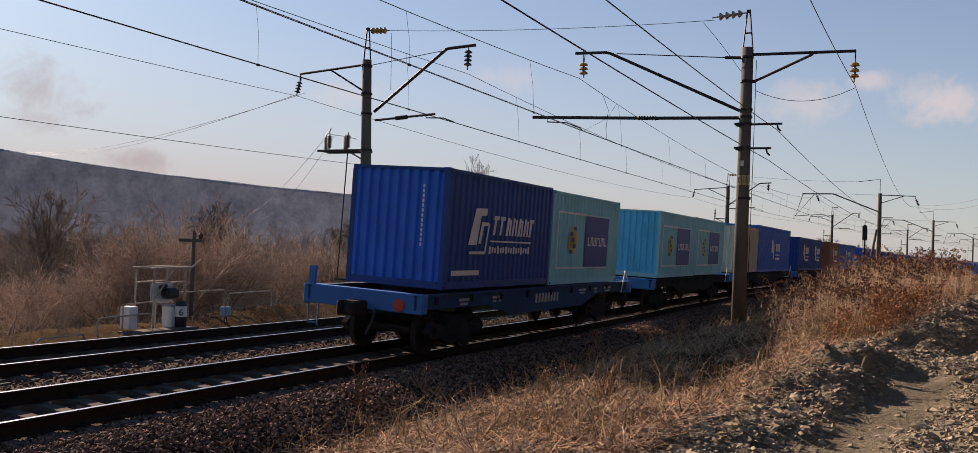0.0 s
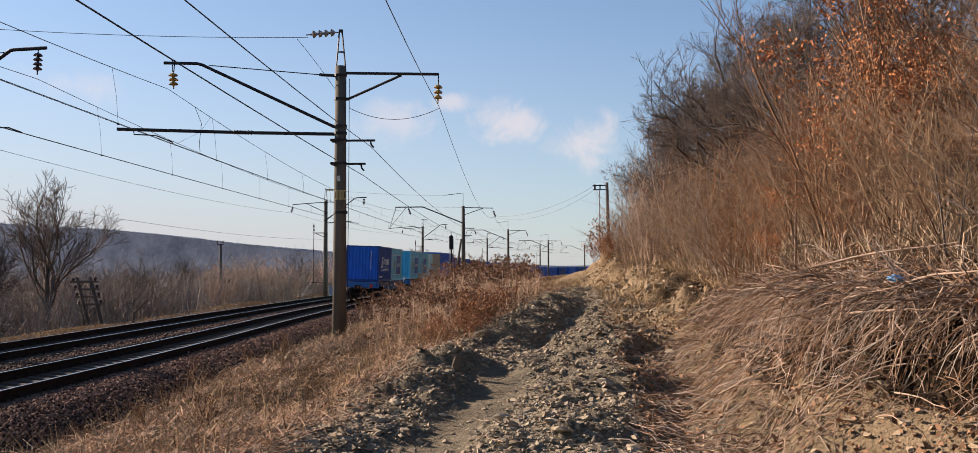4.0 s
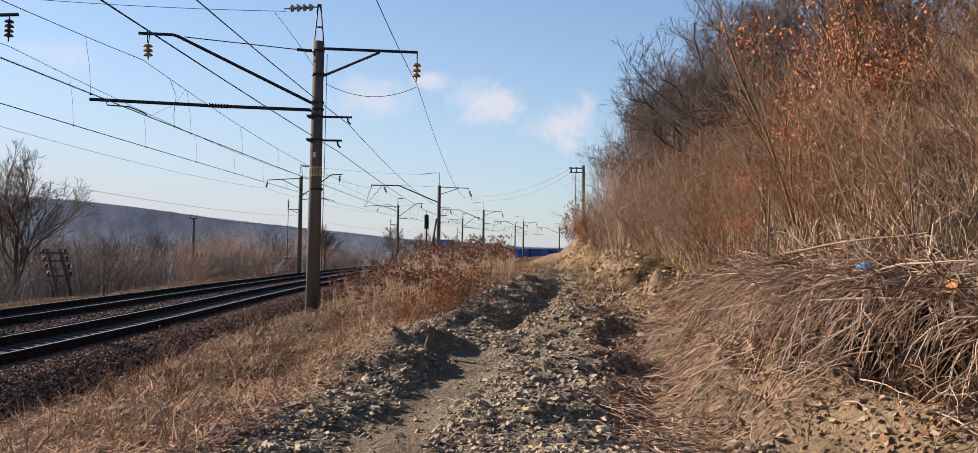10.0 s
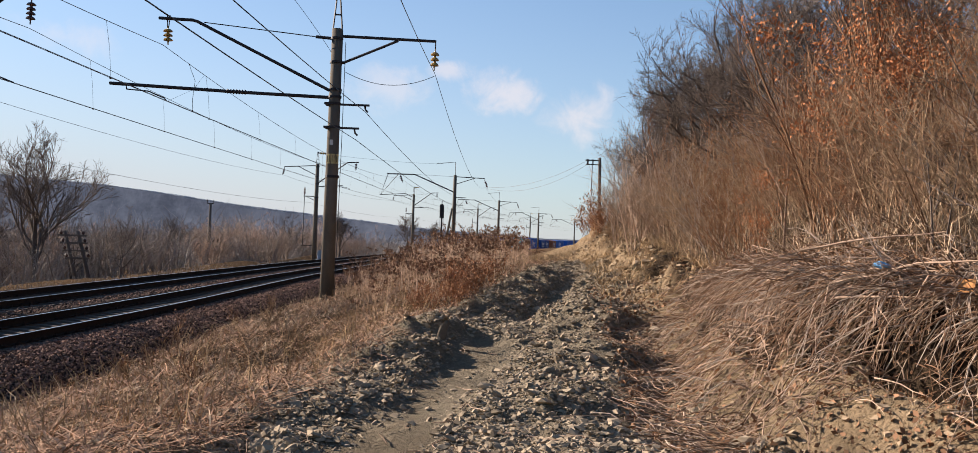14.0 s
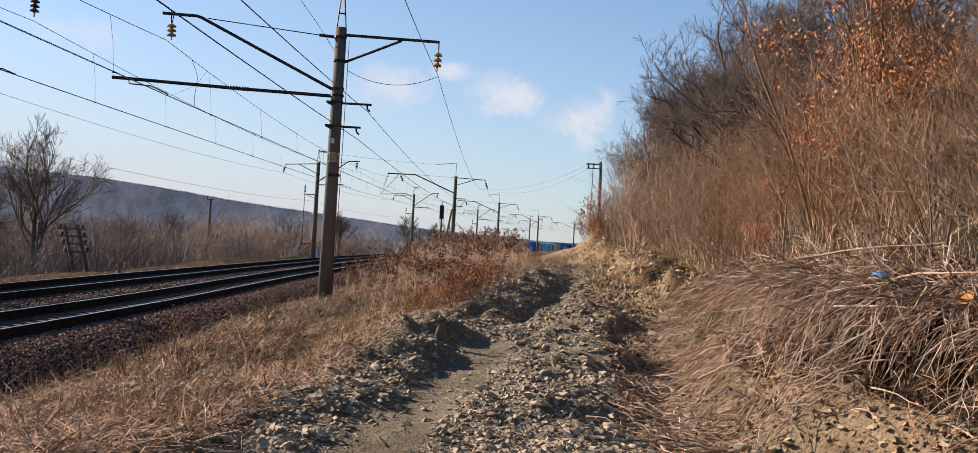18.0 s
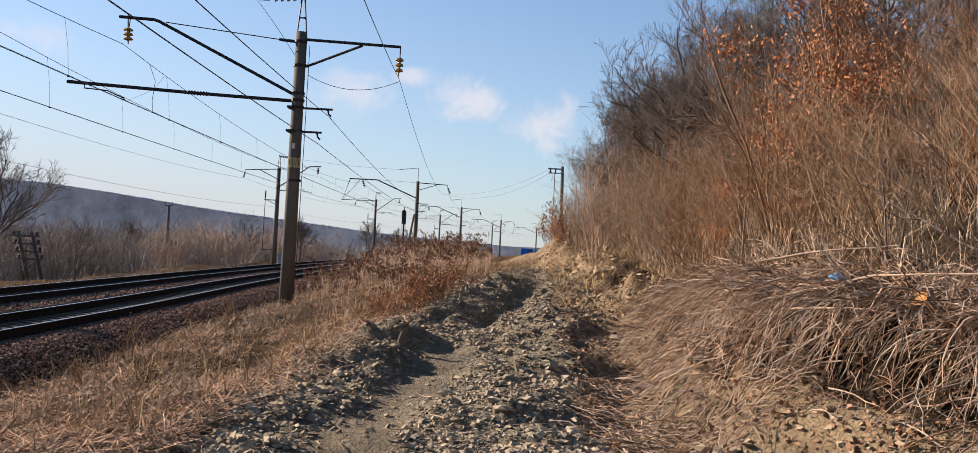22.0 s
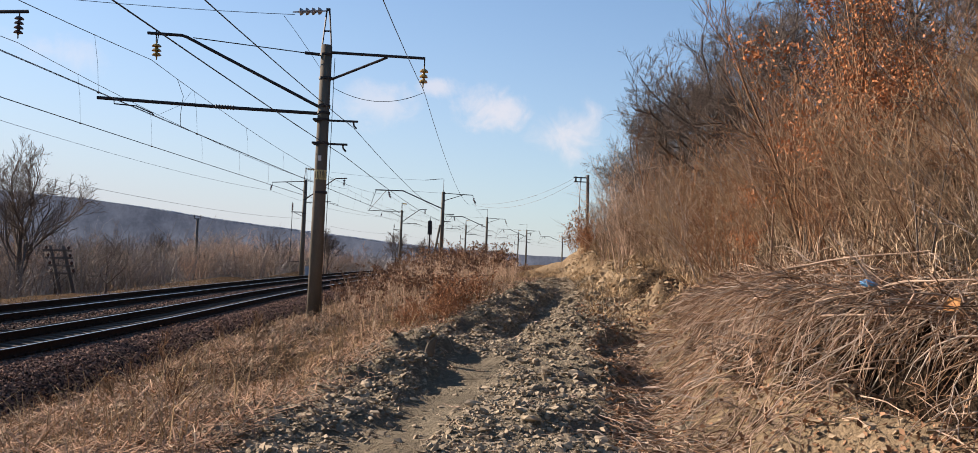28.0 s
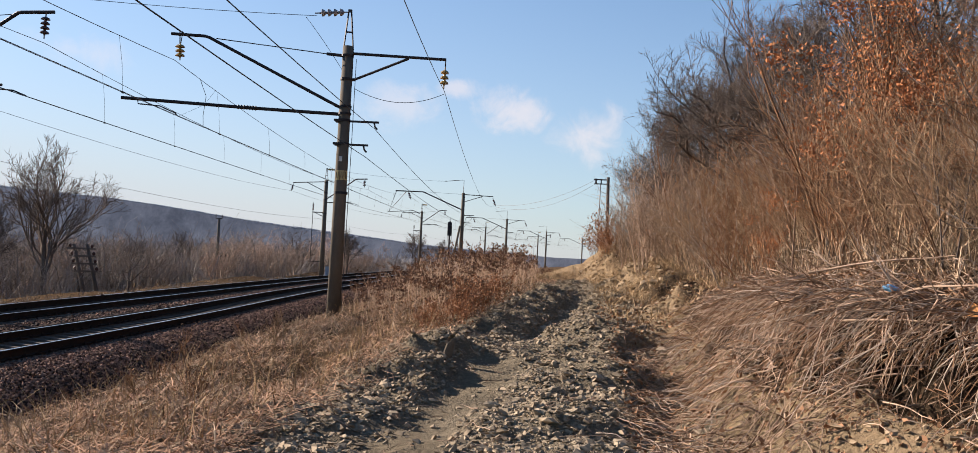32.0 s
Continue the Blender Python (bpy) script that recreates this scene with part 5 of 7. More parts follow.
M["valley_twig"] = material("valley_thicket_twigs", (0.31, 0.278, 0.252), 0.9, 0, (0.155, 0.136, 0.124), 0.05, 0.5, 0.7, 0, island=0.4, coords="World")
M["weed"] = material("brown_weed_heads", (0.20, 0.115, 0.072), 0.9, 0, (0.11, 0.06, 0.04), 1, 8, 0.6, 0, island=0.4, coords="World")
M["weed_stalk"] = material("tan_weed_stalks", (0.37, 0.255, 0.178), 0.9, 0, (0.20, 0.125, 0.085), 1, 8, 0.6, 0, island=0.45, coords="World")
M["rubble"] = material("shale_rubble", (0.30, 0.238, 0.166), 0.92, 0, (0.175, 0.138, 0.098), 6, 60, 0.6, 0.2, 0.01, island=0.26, coords="World")
M["twig_grey"] = material("grey_brown_twigs", (0.33, 0.262, 0.21), 0.85, 0, (0.18, 0.14, 0.112), 3, 40, 0.6, 0, vary=0.12, island=0.5)
# pale blue-grey: distance haze put into the colour of the ridge woods
M["far_wood_haze"] = material("hazed_bare_woods", (0.25, 0.265, 0.31), 0.95, 0, (0.17, 0.18, 0.215), 0.02, 0.3, 0.6, 0, island=0.2, coords="World")


class Twigs:
    """Gathers tapered tubes, all of one side count, as arrays."""

    def __init__(self, sides=3):
        self.n, self.co, self.fc, self.k = sides, [], [], 0
        a = np.arange(sides) * 2 * np.pi / sides
        self.ring = np.stack([np.cos(a), np.sin(a)], 1)

    def tube(self, pts, r0, r1):
        pts = np.asarray(pts, float)
        d = np.gradient(pts, axis=0)
        d /= np.linalg.norm(d, axis=1)[:, None] + 1e-9
        ref = np.array([0.31, 0.87, 0.38]) if abs(d[0] @ np.array([0.31, 0.87, 0.38])) < 0.9 else np.array([0.9, -0.3, 0.2])
        a = np.cross(d, ref)
        a /= np.linalg.norm(a, axis=1)[:, None] + 1e-9
        b = np.cross(d, a)
        r = np.linspace(r0, r1, len(pts))[:, None, None]
        ring = pts[:, None] + r * (a[:, None] * self.ring[None, :, :1] + b[:, None] * self.ring[None, :, 1:])
        m, n = len(pts), self.n
        self.co.append(ring.reshape(-1, 3))
        i = (np.arange(m - 1)[:, None] * n + np.arange(n)[None]).ravel()
        j = (np.arange(m - 1)[:, None] * n + (np.arange(n)[None] + 1) % n).ravel()
        self.fc.append(np.stack([i, j, j + n, i + n], 1) + self.k)
        self.k += m * n

    def mesh(self, name, mat):
        me = bpy.data.meshes.new(name)
        co, fc = np.concatenate(self.co).astype(np.float32), np.concatenate(self.fc).astype(np.int32)
        me.vertices.add(len(co))
        me.vertices.foreach_set("co", co.ravel())
        me.loops.add(fc.size)
        me.loops.foreach_set("vertex_index", fc.ravel())
        me.polygons.add(len(fc))
        me.polygons.foreach_set("loop_start", np.arange(0, fc.size, 4, dtype=np.int32))
        me.update(calc_edges=True)
        me.materials.append(mat)
        return me


def unit(v):
    return v / (np.linalg.norm(v) + 1e-9)


def limb(tw, rng, p, d, length, r, level, kids, ends, curl=0.18, lift=0.12, segs=4, tip=0.35, open_angle=(0.55, 1.0), rmin=0.0075, fine=None):
    """One limb and, further out, its branches; fine: gathers the branches apart from the limb."""
    pts = [np.array(p, float)]
    d = unit(np.array(d, float))
    for i in range(segs):
        d = unit(d + rng.normal(0, curl, 3) + np.array([0, 0, lift]))
        pts.append(pts[-1] + d * length / segs)
    tw.tube(pts, r, r * tip)
    ends.append((pts[-1], d))
    if level <= 0:
        return
    n = kids[0]
    for i in range(n):
        f = 0.28 + 0.70 * (i + rng.random()) / n
        k = min(int(f * segs), segs - 1)
        q = pts[k] + (pts[k + 1] - pts[k]) * (f * segs - k)
        along = unit(pts[k + 1] - pts[k])
        side = unit(np.cross(along, rng.normal(0, 1, 3)))
        a = rng.uniform(*open_angle)
        limb(fine or tw, rng, q, along * math.cos(a) + side * math.sin(a), length * rng.uniform(0.42, 0.66) * (1.15 - 0.5 * f), max(r * (1 - 0.6 * f) * 0.55, rmin), level - 1, kids[1:], ends, curl * 1.15, lift, max(2, segs - 1), tip, open_angle, rmin)


def tree_mesh(seed, height, r, kids=(11, 7, 5, 3), trunk_part=0.55, mat="bark_grey", sides=3, spreadz=0.9, rmin=0.0075, open_angle=(0.55, 1.0), curl=0.2):
    """A bare broad-crowned tree: the trunk on its own, then the limbs of its crown."""
    rng = np.random.default_rng(seed)
    trunk, crown_t, ends = Twigs(8), Twigs(sides), []
    pts = [np.zeros(3) - np.array([0, 0, 0.6])]
    d = np.array([rng.normal(0, 0.05), rng.normal(0, 0.05), 1.0])
    for i in range(6):
        d = unit(d + rng.normal(0, 0.07, 3) + np.array([0, 0, 0.1]))
        pts.append(pts[-1] + d * (height * trunk_part + 0.6) / 6)
    trunk.tube(pts, r, r * 0.45)
    n = kids[0]
    for i in range(n):
        f = 0.42 + 0.58 * (i + 0.6 * rng.random()) / n
        k = min(int(f * 6), 5)
        q = pts[k] + (pts[k + 1] - pts[k]) * (f * 6 - k)
        a = i * 2.4 + rng.uniform(-0.4, 0.4)
        up = rng.uniform(0.45, 1.0) * spreadz + 0.8 * max(0, f - 0.8)
        limb(crown_t, rng, q, (math.cos(a), math.sin(a), up), height * rng.uniform(0.36, 0.50), r * (0.62 - 0.32 * f), len(kids) - 1, kids[1:], ends, curl, 0.06, 5, 0.35, open_angle, rmin)
    limb(crown_t, rng, pts[-1], (0, 0, 1), height * 0.42, r * 0.42, len(kids) - 1, kids[1:], ends, curl * 0.8, 0.1, 5, 0.35, open_angle, rmin)
    return trunk.mesh("trunk", M[mat]), crown_t.mesh("crown", M[mat]), ends


def bush_mesh(seed, height, stems, kids=(5, 3), mat="twig_tan", fan=0.5, r=0.02, curl=0.12, rmin=0.0075):
    rng = np.random.default_rng(seed)
    tw, ends = Twigs(3), []
    for i in range(stems):
        a, f = rng.uniform(0, 2 * np.pi), fan * rng.uniform(0.1, 1.0)
        p = np.array([math.cos(a), math.sin(a), 0]) * rng.uniform(0, 0.35) + np.array([0, 0, -0.25])
        limb(tw, rng, p, (math.cos(a) * f, math.sin(a) * f, 1), height * rng.uniform(0.55, 1.05), r * rng.uniform(0.7, 1.3), len(kids), kids, ends, curl, 0.07, 4, 0.3, (0.3, 0.75), rmin)
    return tw.mesh("stems", M[mat]), ends


def shrub_parts(seed, height, stems, kids, mat, fan, r, curl, rmin):
    """A bare shrub as two meshes: its stems and its twigs."""
    rng = np.random.default_rng(seed)
    thick, thin, ends = Twigs(4), Twigs(3), []
    for i in range(stems):
        a, f = rng.uniform(0, 2 * np.pi), fan * rng.uniform(0.1, 1.0)
        p = np.array([math.cos(a), math.sin(a), 0]) * rng.uniform(0, 0.35) + np.array([0, 0, -0.25])
        limb(thick, rng, p, (math.cos(a) * f, math.sin(a) * f, 1), height * rng.uniform(0.55, 1.05), r * rng.uniform(0.7, 1.3), len(kids), kids, ends, curl, 0.07, 4, 0.3, (0.4, 0.95), rmin, thin)
    return [("trunk", thick.mesh("trunk", M[mat])), ("crown", thin.mesh("crown", M[mat]))]


def leaves_at(name, ends, rng, per, size, mat, spread_r=0.16):
    """Curled dry leaves about the twig ends."""
    co, n = [], 0
    P = np.array([e[0] for e in ends])
    P = np.repeat(P, per, 0) + rng.normal(0, spread_r, (len(P) * per, 3)) * np.array([1, 1, 0.9])
    n = len(P)
    a = unit_rows(rng.normal(0, 1, (n, 3)) + np.array([0, 0, -0.6]))
    b = unit_rows(np.cross(a, rng.normal(0, 1, (n, 3))))
    c = np.cross(a, b)
    L = size * rng.uniform(0.6, 1.3, n)[:, None]
    v = np.stack([P, P + a * L * 0.5 + b * L * 0.28 + c * L * 0.1, P + a * L, P + a * L * 0.5 - b * L * 0.28 + c * L * 0.12], 1).reshape(-1, 3)
    f = (np.arange(n)[:, None] * 4 + np.arange(4)[None])
    me = bpy.data.meshes.new(name)
    me.vertices.add(len(v))
    me.vertices.foreach_set("co", v.astype(np.float32).ravel())
    me.loops.add(f.size)
    me.loops.foreach_set("vertex_index", f.astype(np.int32).ravel())
    me.polygons.add(len(f))
    me.polygons.foreach_set("loop_start", np.arange(0, f.size, 4, dtype=np.int32))
    me.update(calc_edges=True)
    me.materials.append(mat)
    return me


def unit_rows(v):
    return v / (np.linalg.norm(v, axis=1)[:, None] + 1e-9)


def plant(meshes, name, label, category, x, y, rz, k, group="", dz=0.0, lean=0.0):
    """A plant as a thing with its meshes as parts, standing on the ground."""
    m = Matrix.Translation((x, y, float(ground_z(x, y)) + dz)) @ Matrix.Rotation(lean, 4, "Y") @ Matrix.Rotation(rz, 4, "Z") @ Matrix.Scale(k, 4)
    if len(meshes) == 1:
        ob = new(name, meshes[0][1])
        ob.matrix_basis = m
        return tagged(ob, label, category, group)
    t = new(name)
    t.matrix_basis = m
    tagged(t, label, category, group)
    for pn, me in meshes:
        part(pn, me, (), t)
    return t


def left_side_woods():
    rng = np.random.default_rng(21)
    big = []
    for seed, h, r in ((3, 10.5, 0.24), (8, 9.0, 0.2), (12, 8.0, 0.17)):
        tr, cr, _ = tree_mesh(seed, h, r, (11, 8, 6, 5), 0.4, "bark_dark", spreadz=3.4, rmin=0.0125, open_angle=(0.3, 0.75), curl=0.17)
        big.append([("trunk", tr), ("crown", cr)])
    lab = "bare broad-crowned tree with fine grey twigs beyond the tracks"
    for x, y, i, k in ((-26.4, 55.0, 0, 0.98), (-32.5, 58, 1, 0.85), (-36.5, 59, 2, 0.8), (-44, 66, 2, 0.95), (-17.5, 112, 2, 0.75), (-36, 40, 2, 0.8), (-42, 34, 1, 0.8), (-12, 150, 1, 0.8), (-9, 165, 2, 0.8), (-31, 92, 2, 0.7)):
        plant(big[i], "bare_tree", lab, "tree", x, y, rng.uniform(0, 6.28), k, "bare trees beyond the tracks")
    kinds = [shrub_parts(100 + i, 4.0, 6, (8, 6, 3), ("twig_grey", "bark_grey", "twig_brown", "twig_grey")[i], 0.85, 0.04, 0.16, 0.0095) for i in range(4)]
    n = 0
    while n < 230:
        y = 10 + 130 * rng.random() ** 1.2
        v = -((13.0 if y > 34 else 14.5) + 40 * rng.random() ** 1.3)
        p = on_line(y, v).translation
        az, r = math.degrees(math.atan2(p.x, p.y)), math.hypot(p.x, p.y)
        if p.y < 8 or (17 < y < 26 and v > -15.5) or (-29.5 < az < -22 and r < 60):
            continue
        k = rng.uniform(0.5, 1.1) * (0.9 + 0.004 * y)
        plant(kinds[rng.integers(4)], "bare_shrub", "bare many-stemmed shrub with grey-brown twigs beyond the tracks", "shrub", p.x, p.y, rng.uniform(0, 6.28), k, "shrubs beyond the tracks", -0.05)
        n += 1
    for i in range(95):
        az = radians(rng.uniform(-60, -33))
        r = rng.uniform(28, 44)
        x, y = r * math.sin(az), r * math.cos(az)
        if x > -23.6:
            continue
        k = rng.uniform(0.8, 1.15) if -47 < math.degrees(az) < -39 else rng.uniform(0.45, 0.75)
        plant(kinds[2 if i % 3 else 0], "bare_shrub", "dense bare tan-twigged shrub behind the trackside equipment", "shrub", x, y, rng.uniform(0, 6.28), k, "shrubs beyond the tracks", -0.05)
    # low woods farther down the valley
    small = [[("trunk", a), ("crown", b)] for a, b, _ in (tree_mesh(60 + i, 6.5, 0.13, (9, 6, 4), 0.45, ("bark_grey", "bark_dark")[i]) for i in range(2))]
    n = 0
    while n < 75:
        r, az = 44 + 55 * rng.random(), radians(rng.uniform(-60, -8))
        x, y = r * math.sin(az), r * math.cos(az)
        if x > float(np.interp(y, LY, LX)) - 13.5 or (r < 54 and -29.5 < math.degrees(az) < -21.5):
            continue
        plant(small[n % 2], "bare_tree", "small bare tree standing in the scrub beyond the tracks", "tree", x, y, rng.uniform(0, 6.28), rng.uniform(0.45, 0.8), "valley woods")
        n += 1
    n = 0
    while n < 130:
        r, az = 95 + 190 * rng.random() ** 1.2, radians(rng.uniform(-58, -3))
        x, y = r * math.sin(az), r * math.cos(az)
        if x > float(np.interp(y, LY, LX)) - 16:
            continue
        plant(small[n % 2], "bare_tree", "small bare tree in the valley woods", "tree", x, y, rng.uniform(0, 6.28), rng.uniform(0.7, 1.2), "valley woods")
        n += 1


def hillside_woods():
    rng = np.random.default_rng(33)
    big = []
    for seed, h, r in ((41, 10.5, 0.22), (45, 9.5, 0.17), (52, 8.0, 0.14)):
        tr, cr, _ = tree_mesh(seed, h, r, (11, 8, 6, 5), 0.42, "bark_oak", rmin=0.0105, open_angle=(0.35, 0.85), curl=0.22)
        big.append([("trunk", tr), ("crown", cr)])
    lab = "bare dark oak with a wide twiggy crown on the hillside"
    spots = [(11.6, 43, 0, 0.92), (12.9, 39, 1, 1.05), (10.8, 55, 1, 0.95), (12.2, 62, 0, 0.8), (14.8, 74, 2, 0.9), (14.6, 70, 1, 0.95), (16, 55, 0, 1.0), (17, 40, 0, 1.0), (19.5, 34, 1, 1.1),
             (15.2, 30, 2, 1.0), (22, 44, 0, 1.1), (17.8, 84, 1, 0.8), (19.5, 92, 2, 0.8), (19, 27, 2, 1.05), (24, 33, 0, 1.0), (17.5, 22, 1, 0.9), (22, 24, 0, 0.9), (26, 28, 2, 1.1),
             (10.8, 19.2, 2, 0.62), (11.5, 58, 2, 1.0), (12.2, 50, 1, 1.0), (11.4, 47, 2, 0.95), (12.8, 45, 0, 0.9), (14.5, 45, 1, 1.0), (11.4, 35.5, 0, 0.88), (12.6, 33, 1, 0.9), (14.4, 36, 2, 1.1), (13.2, 54, 0, 0.9), (12.6, 66, 0, 0.9)]
    for x, y, i, k in spots:
        x, k = (x - 0.6, k * 1.02) if 41 < y < 52 else (x + 0.3, k * 0.95)
        plant(big[i], "bare_oak", lab, "tree", x, y, rng.uniform(0, 6.28), k, "bare oaks on the hillside", -0.1)
    kinds = [shrub_parts(200 + i, 3.6, 6, (8, 4), ("twig_red", "twig_tan", "twig_tan", "twig_grey", "twig_rust")[i], 0.7, 0.021, 0.13, 0.0065) for i in range(5)]
    n = 0
    while n < 330:
        y = 7.5 + 62 * rng.random() ** 1.35
        u = 1.9 + 15 * rng.random() ** 1.3
        x = float(toe(y)) + u
        k = rng.uniform(0.5, 1.0) * (0.6 + 0.4 * min(1.0, u / 5)) * (0.7 if y < 12 else 0.88)
        pick = rng.integers(5)
        if y < 15 and rng.random() < 0.6:
            pick = (0, 4)[rng.integers(2)]
        plant(kinds[pick], "thicket_shrub", ("bare reddish-brown shrub in the hillside thicket", "bare tan-stemmed shrub in the hillside thicket", "bare tan-stemmed shrub in the hillside thicket", "bare grey-stemmed shrub in the hillside thicket", "bare rusty-stemmed shrub in the hillside thicket")[pick], "shrub", x, y, rng.uniform(0, 6.28), k, "hillside thicket", 0, rng.uniform(-0.45, 0.05))
        n += 1
    # saplings that keep their dry orange leaves
    oak = []
    for i in range(4):
        me, ends = bush_mesh(300 + i, 4.2, 4, (8, 4), "twig_red", 0.22, 0.03, 0.13)
        r2 = np.random.default_rng(400 + i)
        sel = [e for e in ends if e[0][2] > 1.5 and math.hypot(e[0][0], e[0][1]) < 1.0 and r2.random() < 0.75 and noise.noise(Vector(e[0]) * 0.9 + Vector((i * 7, 0, 0))) > 0.08]
        oak.append([("trunk", me), ("foliage", leaves_at("foliage", sel, r2, 40, 0.075, M["leaf_oak"], 0.17))])
    for x, y, k in ((5.0, 13.2, 0.92), (5.25, 13.6, 0.88), (5.9, 12.7, 0.62), (6.4, 14.4, 1.05), (4.2, 13.6, 0.34), (4.7, 12.3, 0.5), (9.2, 24, 0.8), (5.6, 33, 0.4), (6.3, 13.1, 0.8), (12.4, 19, 1.2), (7.6, 15.5, 0.95), (7.2, 13.6, 0.7)):
        plant(oak[rng.integers(4)], "oak_sapling", "young oak that keeps its dry orange leaves", "sapling", x, y, rng.uniform(0, 6.28), k, "leafy oak saplings", 0, rng.uniform(-0.12, 0.02))
    # single slender pale stems above the thicket
    stem = [[("trunk", bush_mesh(520 + i, 5.0, 1, (7, 2), "twig_pale", 0.05, 0.026, 0.035)[0])] for i in range(2)]
    for i, (x, y, k) in enumerate(((4.55, 13.8, 0.8), (6.6, 13.4, 0.95), (5.6, 15.5, 0.8))):
        plant(stem[i % 2], "young_birch", "slender young birch with a straight pale stem", "sapling", x, y, rng.uniform(0, 6.28), k, "young birches")
    # slender single saplings that stand out of the thicket
    lone = [shrub_parts(560 + i, 4.4, 2, (7, 3), ("bark_dark", "twig_rust", "twig_pale", "bark_oak")[i], 0.3, 0.02, 0.07, 0.006) for i in range(4)]
    for i in range(46):
        y = 8.5 + 22 * rng.random() ** 1.3
        x = float(toe(y)) + 2.0 + 6.5 * rng.random()
        pick = rng.integers(4)
        plant(lone[pick], "slender_sapling", ("slender dark-stemmed sapling in the hillside thicket", "slender rusty-stemmed sapling in the hillside thicket", "slender pale-stemmed sapling in the hillside thicket", "slender grey-stemmed sapling in the hillside thicket")[pick], "sapling", x, y, rng.uniform(0, 6.28), rng.uniform(0.5, 0.95) * (0.75 if y < 13 else 1.0), "slender saplings", 0, rng.uniform(-0.3, 0.05))
    # low sprouts with red-brown leaves at the near end of the weeds
    sprout = []
    for i in range(2):
        me, ends = bush_mesh(340 + i, 1.0, 9, (5, 2), "twig_rust", 0.5, 0.007, 0.1)
        sprout.append([("trunk", me), ("foliage", leaves_at("foliage", ends, np.random.default_rng(440 + i), 4, 0.06, M["leaf_red"], 0.05))])
    for x, y, k in ((-1.3, 16.3, 0.5), (-0.8, 16.9, 0.65), (-0.9, 18.0, 0.75), (-0.6, 19.0, 0.8), (-0.9, 20.3, 0.7), (-1.5, 17.4, 0.5), (-0.4, 21.5, 0.8), (-0.2, 23.0, 0.8), (5.3, 46.0, 1.5), (5.8, 48.0, 1.8), (5.4, 49.5, 1.4), (5.2, 44.0, 1.2)):
        plant(sprout[rng.integers(2)], "oak_sprout", "low oak sprout with red-brown dry leaves", "sapling", x + 0.35, y, rng.uniform(0, 6.28), k, "red-leaved sprouts")
    # pale slender saplings at the edge of the thicket
    birch = [shrub_parts(500 + i, 3.6, 5, (8, 4), "twig_pale", 0.35, 0.021, 0.09, 0.006) for i in range(2)]
    for i in range(9):
        y = 26 + 11 * rng.random()
        x = float(toe(y)) + 0.9 + 2.2 * rng.random()
        plant(birch[i % 2], "pale_sapling", "clump of slender pale bare saplings at the thicket's edge", "sapling", x, y, rng.uniform(0, 6.28), rng.uniform(0.7, 1.2), "pale saplings", 0, rng.uniform(-0.15, 0.05))


left_side_woods()
hillside_woods()


def blades(name, x, y, z, h, width, rng, mat, label, lean=(45, 85), parent=None):
    """Bent grass blades, two quads each; lean: how steeply they rise, in degrees."""
    n = len(x)
    a = rng.uniform(0, 2 * np.pi, n)
    dirx, diry = np.cos(a), np.sin(a)
    b = rng.uniform(0, 2 * np.pi, n)
    wx, wy = np.cos(b) * width / 2, np.sin(b) * width / 2
    e0 = np.radians(rng.uniform(*lean, n))
    e1 = e0 - np.radians(rng.uniform(10, 70, n))
    P0 = np.stack([x, y, z - 0.02], 1)
    P1 = P0 + (h * 0.55)[:, None] * np.stack([dirx * np.cos(e0), diry * np.cos(e0), np.sin(e0)], 1)
    P2 = P1 + (h * 0.5)[:, None] * np.stack([dirx * np.cos(e1), diry * np.cos(e1), np.sin(e1)], 1)
    w = np.stack([wx, wy, np.zeros(n)], 1)
    v = np.stack([P0 - w, P0 + w, P1 + w * 0.8, P1 - w * 0.8, P2 + w * 0.2, P2 - w * 0.2], 1).reshape(-1, 3)
    i = np.arange(n)[:, None] * 6
    f = np.concatenate([i + np.array([[0, 1, 2, 3]]), i + np.array([[3, 2, 4, 5]])])
    return array_mesh(name, v, f, mat, label, "grass", parent=parent)


